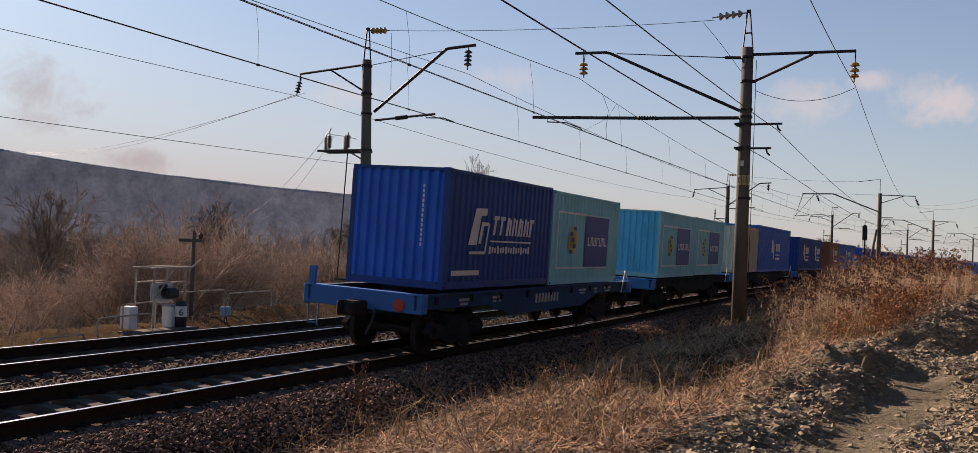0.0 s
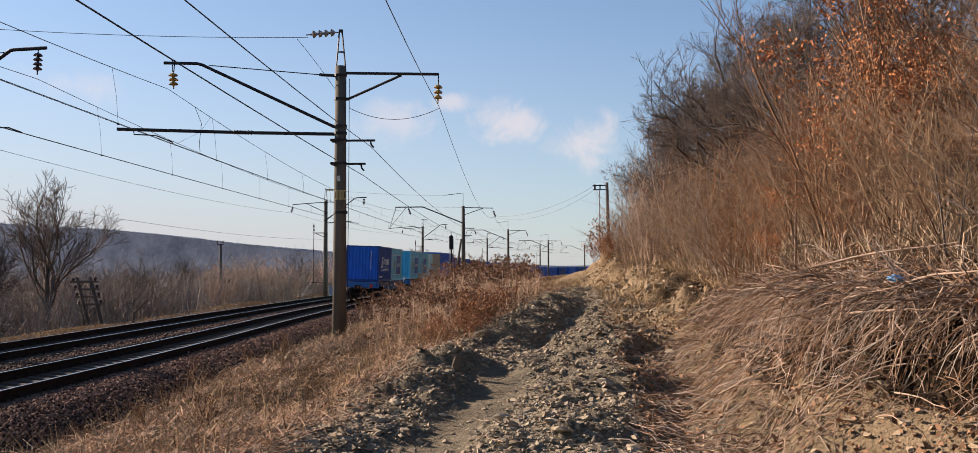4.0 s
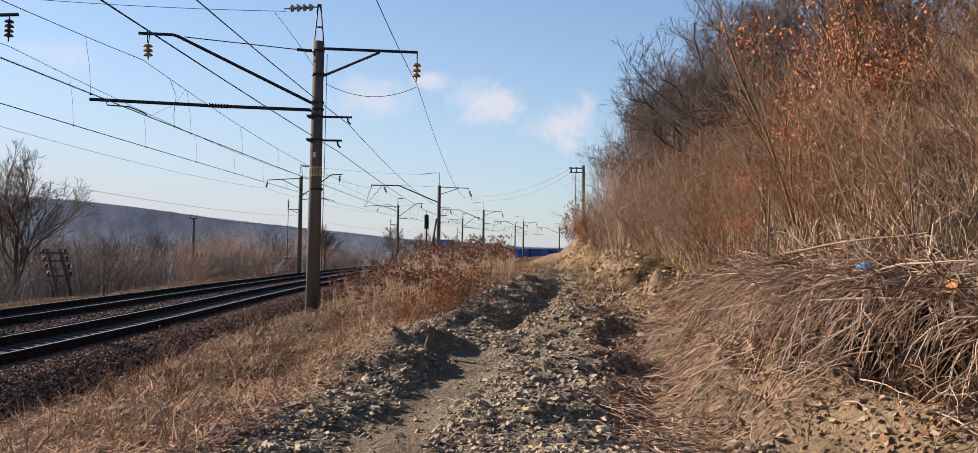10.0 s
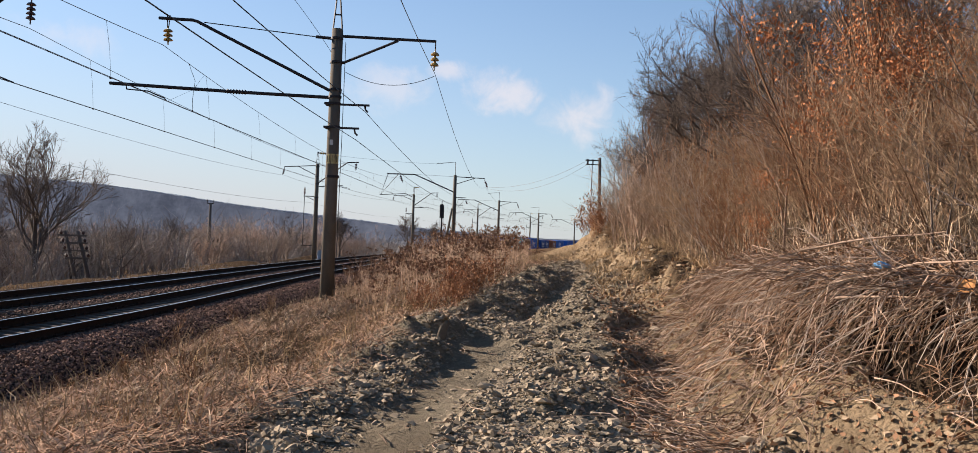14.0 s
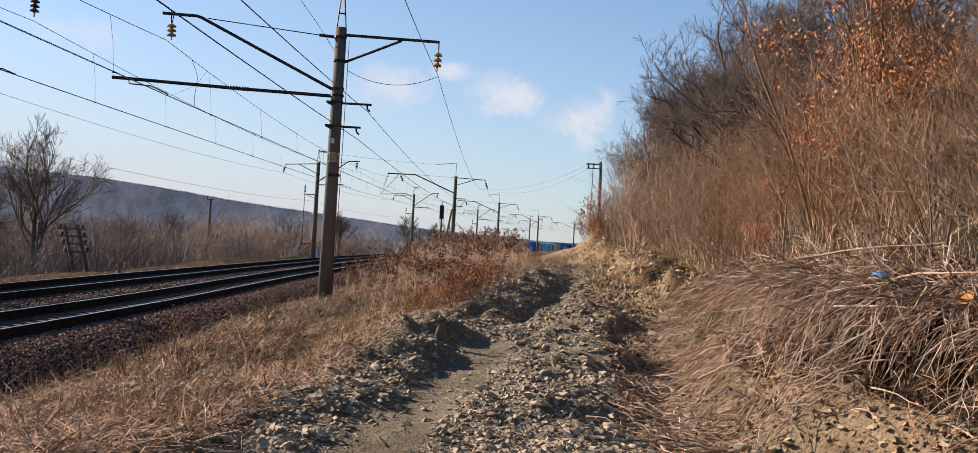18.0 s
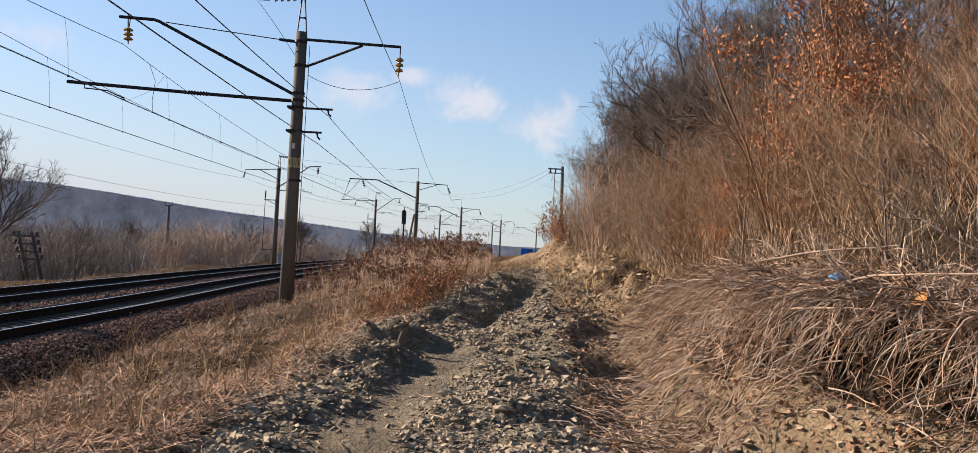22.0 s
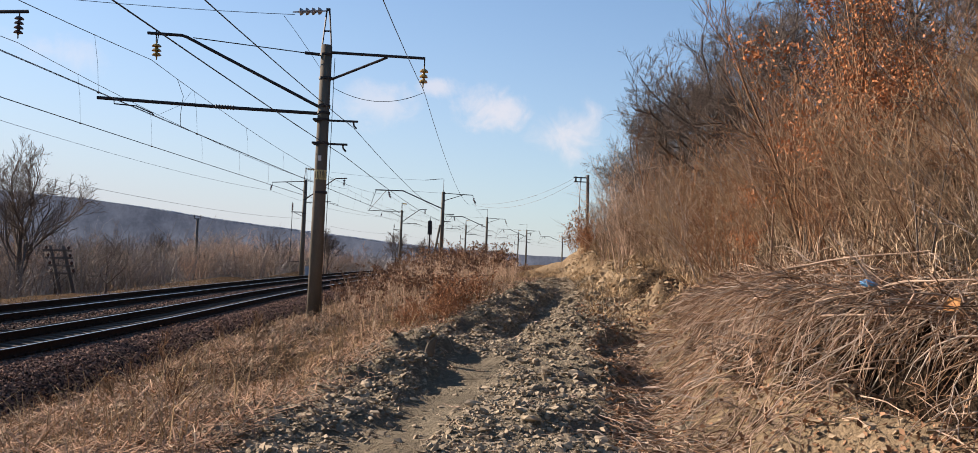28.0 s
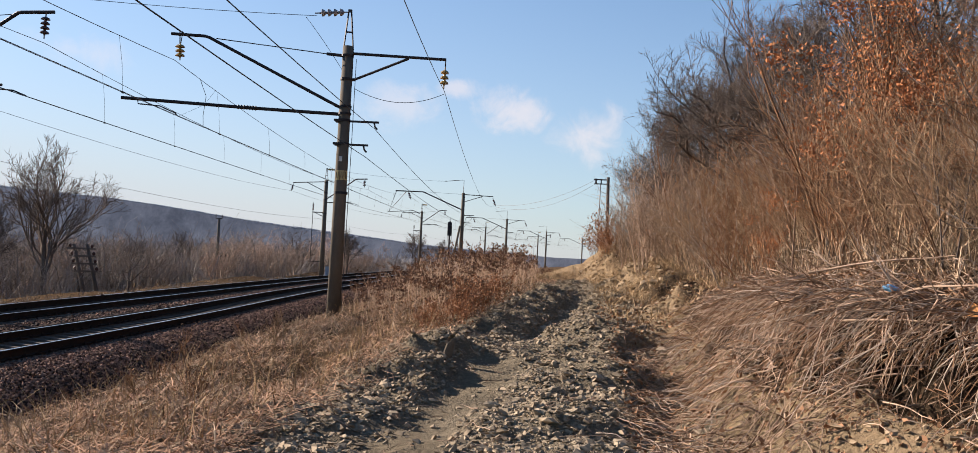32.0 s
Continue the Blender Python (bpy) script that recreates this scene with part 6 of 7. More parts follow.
def make_grass():
    rng = np.random.default_rng(61)
    # slope between the ballast and the path
    n = 84000
    y = 6 + 44 * rng.random(n) ** 1.5
    ax = np.interp(y, LY, LX)
    left, right = ax + 2.75, np.minimum(rut_x(y) - 1.25, toe(y) - 1.2)
    f = rng.random(n)
    x = left + (right - left) * f
    clump = lattice(x, y, 0.9, 51) + 0.6 * lattice(x, y, 0.35, 52)
    keep = clump + 0.36 * rng.random(n) > 0.16
    keep &= f + 0.55 * rng.random(n) > np.where(y > 17, 0.0, np.where(y < 10.5, 0.78, 0.48))
    x, y, f, clump = x[keep], y[keep], f[keep], clump[keep]
    h = (0.14 + 0.34 * rng.random(len(x)) ** 2) * (1 + 1.0 * np.clip(clump, -0.4, 0.6)) * np.where(f > 0.9, 0.7, 1.0)
    blades("dry_grass", x, y, ground_z(x, y), h, np.where(y < 16, 0.0135, 0.017), rng, M["straw"], "tangled dry straw-coloured grass on the slope", (-4, 52))
    # matted dead stalks that lie on one another
    n = 32000
    y = 6 + 30 * rng.random(n) ** 1.6
    ax = np.interp(y, LY, LX)
    x = ax + 3.0 + (np.minimum(rut_x(y) - 1.1, toe(y) - 1.2) - ax - 3.0) * rng.random(n)
    keep = lattice(x, y, 0.9, 51) + 0.6 * lattice(x, y, 0.35, 52) + 0.4 * rng.random(n) > 0.0
    keep &= (x - ax > 5.4) | (y > 11) | (rng.random(len(keep)) < 0.35)
    x, y = x[keep], y[keep]
    n = len(x)
    blades("grass_mat", x, y, ground_z(x, y) + 0.02 + 0.10 * rng.random(n), rng.uniform(0.2, 0.6, n), np.where(y < 14, 0.0135, 0.016), rng, M["straw_mat"], "matted pinkish-tan dead grass stalks", (-8, 22))
    # tall bleached stems
    n = 2600
    y = 7 + 40 * rng.random(n) ** 1.6
    ax = np.interp(y, LY, LX)
    x = ax + 3.0 + (np.minimum(rut_x(y) - 1.4, toe(y) - 1.5) - ax - 3.0) * rng.random(n)
    blades("tall_straw", x, y, ground_z(x, y), rng.uniform(0.3, 0.8, n), np.full(n, 0.010), rng, M["straw_pale"], "tall bleached grass stems", (50, 88))
    # pale grass under the thicket and on the bank top
    n = 17000
    y = 6.5 + 50 * rng.random(n) ** 1.5
    x = toe(y) + 1.9 + 13 * rng.random(n) ** 1.4
    blades("hillside_grass", x, y, ground_z(x, y), rng.uniform(0.25, 0.9, n), np.where(y < 16, 0.009, 0.014), rng, M["straw"], "dry grass under the hillside thicket", (35, 85))
    n = 7000
    y = 10 + 100 * rng.random(n)
    v = -7.6 - 9 * rng.random(n) ** 1.2
    x = np.interp(y, LY, LX) + v
    blades("verge_grass", x, y, ground_z(x, y), rng.uniform(0.1, 0.4, n), np.full(n, 0.016), rng, M["valley_twig"], "grey dry grass beyond the far track", (40, 85))
    n = 9000
    y = 16.5 + 30 * rng.random(n) ** 1.2
    x = toe(y) - np.where(y > 40, 2.2, 0.3) + np.where(y > 40, 4.4, 2.4) * rng.random(n)
    keep = lattice(x, y, 0.8, 57) + 0.5 * lattice(x, y, 0.3, 58) + 0.3 * rng.random(n) > 0.12
    x, y = x[keep], y[keep]
    blades("bank_grass", x, y, ground_z(x, y), rng.uniform(0.15, 0.5, len(x)), np.full(len(x), 0.016), rng, M["straw_pale"], "pale dry grass hanging over the raw bank", (5, 75))
    # grass around and behind the standpoint
    n = 16000
    y = -9 + 15 * rng.random(n)
    x = -7.2 + 8.4 * rng.random(n)
    keep = (lattice(x, y, 0.9, 51) + 0.5 * rng.random(n) > 0.1) & (np.hypot(x, y) > 0.8)
    x, y = x[keep], y[keep]
    blades("verge_grass", x, y, ground_z(x, y), rng.uniform(0.12, 0.4, len(x)), np.full(len(x), 0.012), rng, M["straw"], "dry grass beside the path", (5, 60))
    # reedy weeds with drooping dark plumes along the crest of the slope
    n = 2300
    y = 18 + 54 * rng.random(n) ** 0.9
    ax = np.interp(y, LY, LX)
    lo, hi = np.maximum(ax + 4.4, -0.150 * y), np.minimum(rut_x(y) - 1.5, toe(y) - 2.2)
    x = lo + (hi - lo) * rng.random(n) ** 0.7
    z = ground_z(x, y)
    tw = Twigs(3)
    heads = []
    for i in range(n):
        h = rng.uniform(0.55, 1.15) * (0.7 if y[i] < 23 else 0.95 if y[i] < 36 else 1.3 if x[i] < 1.6 else 0.8)
        p0 = np.array([x[i], y[i], z[i] - 0.05])
        d = np.array([rng.normal(0, 0.14), rng.normal(0, 0.14), 1.0])
        p1 = p0 + d * h * 0.65
        p2 = p1 + (d + rng.normal(0, 0.12, 3)) * h * 0.35
        droop = unit(np.array([rng.normal(-0.5, 0.5), rng.normal(0, 0.5), rng.uniform(-0.1, 0.7)]))
        tw.tube([p0, p1, p2], 0.0065, 0.003)
        for k in range(2):
            q = p0 + (p2 - p0) * rng.uniform(0.35, 0.85)
            tw.tube([q, q + np.array([rng.normal(0, 0.14), rng.normal(0, 0.14), rng.uniform(0.0, 0.22)])], 0.004, 0.002)
        if rng.random() < 0.62:
            for k in range(5):
                heads.append((p2 + droop * 0.05 * k, 0))
    ob = tagged(new("weeds", None), "reedy dry weeds with dark drooping plumes on the crest of the slope", "weeds", kind="stuff")
    part("weed_stalks", tw.mesh("weed_stalks", M["weed_stalk"]), (), ob)
    part("seed_heads", leaves_at("seed_heads", heads, rng, 5, 0.062, M["weed"], 0.022), (), ob)


def make_rubble():
    rng = np.random.default_rng(71)
    v0 = np.array([(-1, -0.7, -0.5), (0.9, -0.9, -0.5), (1, 0.6, -0.5), (-0.6, 0.9, -0.5), (-0.7, -0.6, 0.5), (0.8, -0.5, 0.5), (0.6, 0.7, 0.5), (-0.8, 0.4, 0.5)], float)
    f0 = np.array([(3, 2, 1, 0), (4, 5, 6, 7), (0, 1, 5, 4), (1, 2, 6, 5), (2, 3, 7, 6), (3, 0, 4, 7)])
    n = 76000
    y = 6.5 + 30 * rng.random(n) ** 1.7
    rx = rut_x(y)
    w = -2.1 + (toe(y) - rx + 2.4) * rng.random(n)
    keep = (rng.random(n) < np.clip(1 - 0.96 * np.exp(-(w / 0.45) ** 4) * (y < 13.4) - 0.75 * np.exp(-((w - 2.5) / 0.35) ** 2) * (y < 12), 0, 1)) & (lattice(rx + w, y, 0.6, 77) + 0.7 * rng.random(n) > 0.1)
    y, w, rx = y[keep], w[keep], rx[keep]
    x = rx + w
    size = 0.009 + 0.025 * rng.random(len(x)) ** 2.6 + rng.uniform(0.015, 0.045, len(x)) * (rng.random(len(x)) < 0.015)
    loose_mesh("path_rubble", x, y, ground_z(x, y) + size * 0.05, size, v0, f0, M["rubble"], rng, "broken shale flakes on the churned path", "rubble", 0.36)
    # crumbled clods
    v1 = np.array([(1, 0, 0.1), (-1, 0, -0.1), (0.1, 1, 0), (-0.1, -1, 0), (0.2, 0.1, 0.8), (-0.1, 0, -0.8), (0.6, 0.55, 0.45), (-0.6, -0.5, 0.5)], float)
    f1 = np.array([(0, 6, 4), (6, 2, 4), (2, 1, 4), (1, 7, 4), (7, 3, 4), (3, 0, 4), (0, 2, 6), (1, 3, 7), (2, 0, 5), (1, 2, 5), (3, 1, 5), (0, 3, 5)])
    pick = rng.random(len(x)) < 0.5
    x, y = x[pick] + rng.normal(0, 0.05, pick.sum()), y[pick] + rng.normal(0, 0.05, pick.sum())
    size = 0.010 + 0.045 * rng.random(len(x)) ** 3
    loose_mesh("path_clods", x, y, ground_z(x, y) + size * 0.1, size, v1, f1, M["rubble"], rng, "crumbled clods of soil on the churned path", "rubble", 0.8)
    n = 5200
    y = 6.0 + 40 * rng.random(n) ** 1.4
    x = toe(y) - 0.1 + (1.3 + 0.02 * y) * rng.random(n)
    size = (0.007 + 0.04 * rng.random(n) ** 4) * np.clip(y / 12, 1.0, 2.6)
    loose_mesh("bank_stones", x, y, ground_z(x, y) + size * 0.15, size, v0, f0, M["clay_stone"], rng, "ochre stones and clods on the cut bank", "rubble", 0.6)


M["clay_stone"] = material("ochre_stone", (0.31, 0.23, 0.15), 0.92, 0, (0.19, 0.14, 0.09), 6, 60, 0.6, 0.2, 0.01, island=0.25, coords="World")


def make_brush():
    """Cut and dead sticks piled on the bank: a tangle on its top that overhangs and droops past its lip, roots below, litter on the face."""
    rng = np.random.default_rng(81)
    lean_of = rng.uniform(-1.9, 1.9, 9)
    heaps = [(5.2 + 10.5 * rng.random() ** 1.25, rng.uniform(1.15, 1.7)) for _ in range(62)]
    for nm, n, mat in (("dead_brush", 2300, M["twig_pale"]), ("reddish_brush", 2200, M["twig_red"]), ("grey_brush", 1100, M["twig_grey"])):
        tw = Twigs(4)
        for i in range(n):
            kind = rng.random()
            r = rng.uniform(0.004, 0.0085) * (1.7 if rng.random() < 0.08 else 1)
            bend = 0.24
            if kind < 0.54:        # heaps along the lip, thrown outwards and drooping
                cy, cu = heaps[rng.integers(len(heaps))]
                y, u = cy + rng.normal(0, 0.25), cu + rng.normal(0.0, 0.25)
                lift, L = abs(rng.normal(0.07, 0.07)), rng.uniform(0.35, 1.05)
                a = math.pi + lean_of[rng.integers(len(lean_of))] + rng.normal(0.0, 0.9)
                d = unit(np.array([math.cos(a), math.sin(a), rng.uniform(-0.3, 0.25)]))
                fall = rng.uniform(0.08, 0.42)
                if rng.random() < 0.36:    # crossing the others at random
                    a, L, fall = rng.uniform(0, 2 * np.pi), L * 0.65, 0.05
                    d = unit(np.array([math.cos(a), math.sin(a), rng.uniform(-0.1, 0.6)]))
            elif kind < 0.68:      # sticks strewn on the flat of the bank
                y, u, lift, L = 5.2 + 8 * rng.random() ** 1.3, rng.uniform(1.15, 1.75), 0.15 * rng.random() ** 2, rng.uniform(0.4, 1.1)
                a = rng.uniform(0, 2 * np.pi)
                d = unit(np.array([math.cos(a), math.sin(a), rng.uniform(-0.2, 0.15)]))
                fall, bend = 0.12, 0.18
            elif kind < 0.78:      # roots that hang under the lip
                y, u, lift, L = 5.6 + 10 * rng.random() ** 1.1, rng.uniform(1.05, 1.35), 0.05, rng.uniform(0.25, 0.75)
                d = unit(np.array([-0.8, rng.normal(0, 0.4), -0.2]))
                fall, r = 0.5, r * 0.8
            else:                  # litter down the face and on the edge of the path
                y, u, lift, L = 7.0 + 12 * rng.random() ** 1.2, rng.uniform(-0.6, 1.1), 0.03, rng.uniform(0.15, 0.75)
                a = rng.uniform(0, 2 * np.pi)
                d = unit(np.array([math.cos(a), math.sin(a), 0.1]))
                fall, r = 0.2, r * 0.75
            if kind < 0.78:
                u += float(lip_back(y))
            x = float(toe(y)) + u
            p = [np.array([x, y, float(ground_z(x, y, False)) + lift])]
            for k in range(5):
                d = unit(d + rng.normal(0, bend, 3) + np.array([0, 0, -fall]))
                q = p[-1] + d * L / 5
                g = float(ground_z(q[0], q[1], False))
                q[2] = max(q[2], g + 0.015 + 0.05 * rng.random())
                p.append(q)
            tw.tube(p, r, 0.0022)
            if kind < 0.68 and L > 0.5:        # side twigs
                for k in range(2):
                    q0 = p[1 + rng.integers(3)]
                    e = unit(d + rng.normal(0, 0.55, 3))
                    tw.tube([q0, q0 + e * L * 0.16, q0 + e * L * 0.3 + np.array([0, 0, -0.02])], r * 0.55, 0.0018)
        me = tw.mesh(nm, mat)
        tagged(new(nm, me), "tangle of dead sticks and roots hanging over the bank", "brushwood", kind="stuff")
    # small broken sticks that cover the foot of the bank
    tw = Twigs(4)
    for i in range(950):
        y = 7.2 + 7 * rng.random() ** 1.2
        x = float(toe(y)) + rng.uniform(-0.35, 0.85)
        a, L = rng.uniform(0, 6.28), rng.uniform(0.12, 0.55)
        p, up = [], 0.015 + 0.07 * rng.random()
        for k in range(4):
            q = (x + math.cos(a) * L * k / 3, y + math.sin(a) * L * k / 3)
            p.append((q[0], q[1], float(ground_z(*q)) + up * (1 if k in (1, 2) else 0.4)))
            a += rng.normal(0, 0.35)
        tw.tube(p, rng.uniform(0.003, 0.007), 0.002)
    tagged(new("broken_sticks", tw.mesh("broken_sticks", M["twig_foot"])), "small broken sticks covering the foot of the bank", "brushwood", kind="stuff")
    # dry leaves caught on the face of the bank and under the thicket
    n = 9000
    y = 6.0 + 16 * rng.random(n) ** 1.5
    x = toe(y) - 0.5 + 3.0 * rng.random(n) ** 1.2
    P = np.stack([x, y, ground_z(x, y) + 0.02], 1)
    tagged(new("leaf_litter", leaves_at("leaf_litter", [(q, 0) for q in P], rng, 1, 0.06, M["leaf_brown"], 0.02)), "brown dry leaves scattered on the bank", "leaf litter", kind="stuff")
    # broken twigs strewn over the churned path
    tw = Twigs(4)
    for i in range(170):
        y = 6.8 + 14 * rng.random() ** 1.3
        x = float(rut_x(y)) + rng.uniform(-1.6, 2.6)
        a, L = rng.uniform(0, 6.28), rng.uniform(0.12, 0.5)
        p = []
        for k in range(4):
            q = (x + math.cos(a) * L * k / 3, y + math.sin(a) * L * k / 3)
            p.append((q[0], q[1], float(ground_z(*q)) + 0.015 + 0.02 * rng.random()))
            a += rng.normal(0, 0.25)
        tw.tube(p, rng.uniform(0.003, 0.007), 0.002)
    tagged(new("path_twigs", tw.mesh("path_twigs", M["twig_pale"])), "broken pale twigs strewn over the churned path", "twigs", kind="stuff")


make_grass()
make_rubble()
make_brush()


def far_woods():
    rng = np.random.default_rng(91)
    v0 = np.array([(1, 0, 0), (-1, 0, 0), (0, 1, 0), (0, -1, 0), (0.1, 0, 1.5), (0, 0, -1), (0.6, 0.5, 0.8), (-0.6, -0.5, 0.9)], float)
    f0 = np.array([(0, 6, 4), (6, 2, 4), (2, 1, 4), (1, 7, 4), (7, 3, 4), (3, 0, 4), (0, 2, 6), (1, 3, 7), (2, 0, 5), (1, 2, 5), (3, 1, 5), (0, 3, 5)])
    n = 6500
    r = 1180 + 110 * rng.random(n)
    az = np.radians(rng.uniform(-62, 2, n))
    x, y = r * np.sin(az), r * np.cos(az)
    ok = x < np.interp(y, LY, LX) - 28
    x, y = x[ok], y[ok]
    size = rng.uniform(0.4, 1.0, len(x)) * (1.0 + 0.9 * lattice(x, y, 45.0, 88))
    loose_mesh("far_woods", x, y, ground_z(x, y) + size * 0.3, size, v0, f0, M["far_wood_haze"], rng, "far bare woods along the ridge of the valley side", "woods", 0.8)


def valley_thicket():
    """Dense bare scrub that fills the valley floor beyond the line."""
    rng = np.random.default_rng(95)
    n = 1500
    r = 46 + 245 * rng.random(n) ** 1.1
    az = np.radians(rng.uniform(-64, -3, n))
    x, y = r * np.sin(az), r * np.cos(az)
    v = x - np.interp(y, LY, LX)
    a = np.degrees(az)
    ok = (v < -13.5) & ~((a > -29.5) & (a < -21) & (r < 52)) & (y > 8)
    x, y, r = x[ok], y[ok], r[ok]
    top = (3.0 + 2.4 * rng.random(len(x))) * np.clip(r / 55, 0.62, 1.05)
    k = 22
    ang = rng.uniform(0, 2 * np.pi, (len(x), k))
    off = 1.4 * np.sqrt(rng.random((len(x), k))) * (top / 4)[:, None]
    bx, by = (x[:, None] + np.cos(ang) * off).ravel(), (y[:, None] + np.sin(ang) * off).ravel()
    h = (top[:, None] * rng.uniform(0.5, 1.1, (len(x), k))).ravel()
    w = np.repeat(0.024 + 0.00042 * r, k)
    z = ground_z(bx, by)
    blades("valley_thicket", bx, by, z, h, w, rng, M["valley_twig"], "dense grey-brown bare scrub filling the valley floor", (35, 88))
    # side twigs of the scrub, in its upper half
    i = np.repeat(np.arange(len(bx)), 5)
    bx, by = bx[i] + rng.normal(0, 0.6, len(i)), by[i] + rng.normal(0, 0.6, len(i))
    blades("valley_twigs", bx, by, z[i] + h[i] * rng.uniform(0.15, 0.7, len(i)), h[i] * rng.uniform(0.18, 0.4, len(i)), w[i] * 0.5, rng, M["valley_twig"], "fine bare twigs of the valley scrub", (-5, 75))


valley_thicket()
far_woods()


# ---- lineside things ----
def post_thing(name, label, category, x, y, h, r0, r1, mat, lean=(0, 0), group="", extra=None):
    t = thing(name, label, category, Matrix.Translation((x, y, float(ground_z(x, y)))), group)
    part("post", post_shape(h, r0, r1, lean), mat, t, smooth=True)
    return t


M["pipe"] = material("rust_streaked_pale_paint", (0.42, 0.38, 0.33), 0.8, 0, (0.22, 0.13, 0.08), 5, 40, 0.7, 0.1)


def make_lineside():
    dk = M["steel_dark"]
    # colour-light signal
    x, y = -4.05, 90.0
    t = thing("railway_signal", "black colour-light signal on a dark mast with a ladder", "signal", Matrix.Translation((x, y, float(ground_z(x, y)))))
    h = 5.6 - float(ground_z(x, y)) - 0.27
    part("mast", Shape().tube([(0, 0, -0.4), (0, 0, h)], 0.085, n=10), M["steel_dark"], t, "dark steel mast")
    part("backboard", Shape().box((0, -0.18, h - 0.75), (0.42, 0.08, 1.35), chamfer=0.03), M["black_paint"], t)
    for i in range(3):
        z = h - 0.3 - i * 0.44
        lens = part("lamp_unit", Shape().lathe([(0.13, 0.0), (0.15, 0.02), (0.15, 0.22), (0.12, 0.22)], Matrix.Translation((0, -0.22, z)) @ Matrix.Rotation(math.pi / 2, 4, "X"), 14), M["black_paint"], t)
    lad = Shape()
    for sx in (-0.2, 0.2):
        lad.tube([(sx, 0.35, 0), (sx, 0.25, h - 0.4)], 0.02, n=4)
    for i in range(12):
        lad.tube([(-0.2, 0.32, 0.3 + i * 0.33), (0.2, 0.32, 0.3 + i * 0.33)], 0.014, n=4)
    part("ladder", lad, M["galv"], t)
    part("finial", Shape().tube([(0, 0, h), (0, 0, h + 0.3)], 0.03, n=6), M["black_paint"], t)
    # leaning prop beside the second pole
    p = on_line(92.0, 5.5).translation
    prop = thing("pole_prop", "pale leaning concrete prop beside a catenary pole", "prop", Matrix.Translation((p.x - 1.15, p.y - 0.4, float(ground_z(p.x - 1.15, p.y - 0.4)))))
    part("post", Shape().tube([(0, 0, -0.4), (0.95, 0.1, 5.6)], 0.13, 0.1, n=10), M["concrete"], prop, smooth=True)
    # cabinet at the foot of a pole beyond the tracks
    p = on_line(86.0, -6.45).translation
    c = thing("relay_cabinet", "small blue-grey steel relay cabinet on legs", "cabinet", Matrix.Translation((p.x, p.y, float(ground_z(p.x, p.y)))))
    part("body", Shape().box((0, 0, 0.75), (0.6, 0.45, 0.85), chamfer=0.02), M["blue_box"], c)
    part("door", Shape().box((0, -0.235, 0.75), (0.52, 0.02, 0.76), chamfer=0.006), M["blue_box"], c)
    part("roof", Shape().box((0, 0, 1.2), (0.68, 0.54, 0.05), chamfer=0.015), M["galv"], c)
    for sx in (-0.25, 0.25):
        part("leg", Shape().box((sx, 0, 0.14), (0.06, 0.4, 0.4)), dk, c)
    # timber pole on the hillside with a bracket and a thin strut
    x, y = 10.2, 79.3
    zb = float(ground_z(x, y))
    t = post_thing("timber_pole", "weathered timber power pole with a steel bracket on the hillside", "power pole", x, y, 9.45 - zb, 0.17, 0.13, M["timber"], (-0.15, 0))
    h = 9.45 - zb
    br = Shape()
    br.box((-0.75, 0, h - 0.25), (1.3, 0.1, 0.1))
    br.box((-0.75, 0, h - 0.62), (1.2, 0.08, 0.08))
    br.box((-1.2, 0, h - 0.42), (0.14, 0.14, 0.5))
    br.box((-0.75, 0, h - 0.42), (0.1, 0.1, 0.5))
    part("bracket", br, dk, t)
    part("strut", Shape().tube([(-0.85, 0, -0.3), (-0.8, 0, h - 0.6)], 0.045, n=6), M["galv"], t)
    r2 = wire_line(92.0, 5.5)
    for dz, sg in ((0.0, 0.75), (-0.35, 1.05)):
        w = thing("aerial_cable", "thin wire from the timber pole to a catenary pole", "cable", group="line cables")
        part("cable_span", Shape().tube(sag_line((x - 1.2, y, 9.2 + dz), r2 @ Vector((3.2, 0, 7.3 + dz * 0.4)), sg), 0.012, n=4), M["cable"], w)
    # telegraph pole beyond the tracks: a pair of crossarms with insulators low on the pole, a fork on top
    x, y = -25.4, 85.0
    zb = float(ground_z(x, y))
    h = 4.45 - zb
    t = post_thing("telegraph_pole", "old timber telegraph pole with short crossarms and insulators", "telegraph pole", x, y, h, 0.15, 0.12, M["timber"])
    part("top_fork", Shape().tube([(-0.3, 0, h + 0.35), (-0.3, 0, h), (0.3, 0, h), (0.3, 0, h + 0.35)], 0.05, n=5), dk, t)
    for z in (h - 3.55, h - 3.95):
        part("crossarm", Shape().box((0, -0.16, z), (1.9, 0.1, 0.12)), M["timber"], t)
    for sx in (-0.85, -0.45, 0.45, 0.85):
        part("insulator", Shape().lathe([(0.03, 0), (0.1, 0.05), (0.11, 0.2), (0.05, 0.32)], Matrix.Translation((sx, -0.16, h - 3.5)), 8), M["brown_ins"], t)
    # two leaning old poles joined by rungs of crossarms
    x, y = -22.6, 51.0
    zb = float(ground_z(x, y))
    t = thing("leaning_pole_pair", "two leaning old timber poles joined by crossarms with insulators", "telegraph pole", Matrix.Translation((x, y, zb)) @ Matrix.Rotation(0.35, 4, "Z"))
    top = 1.75 - zb
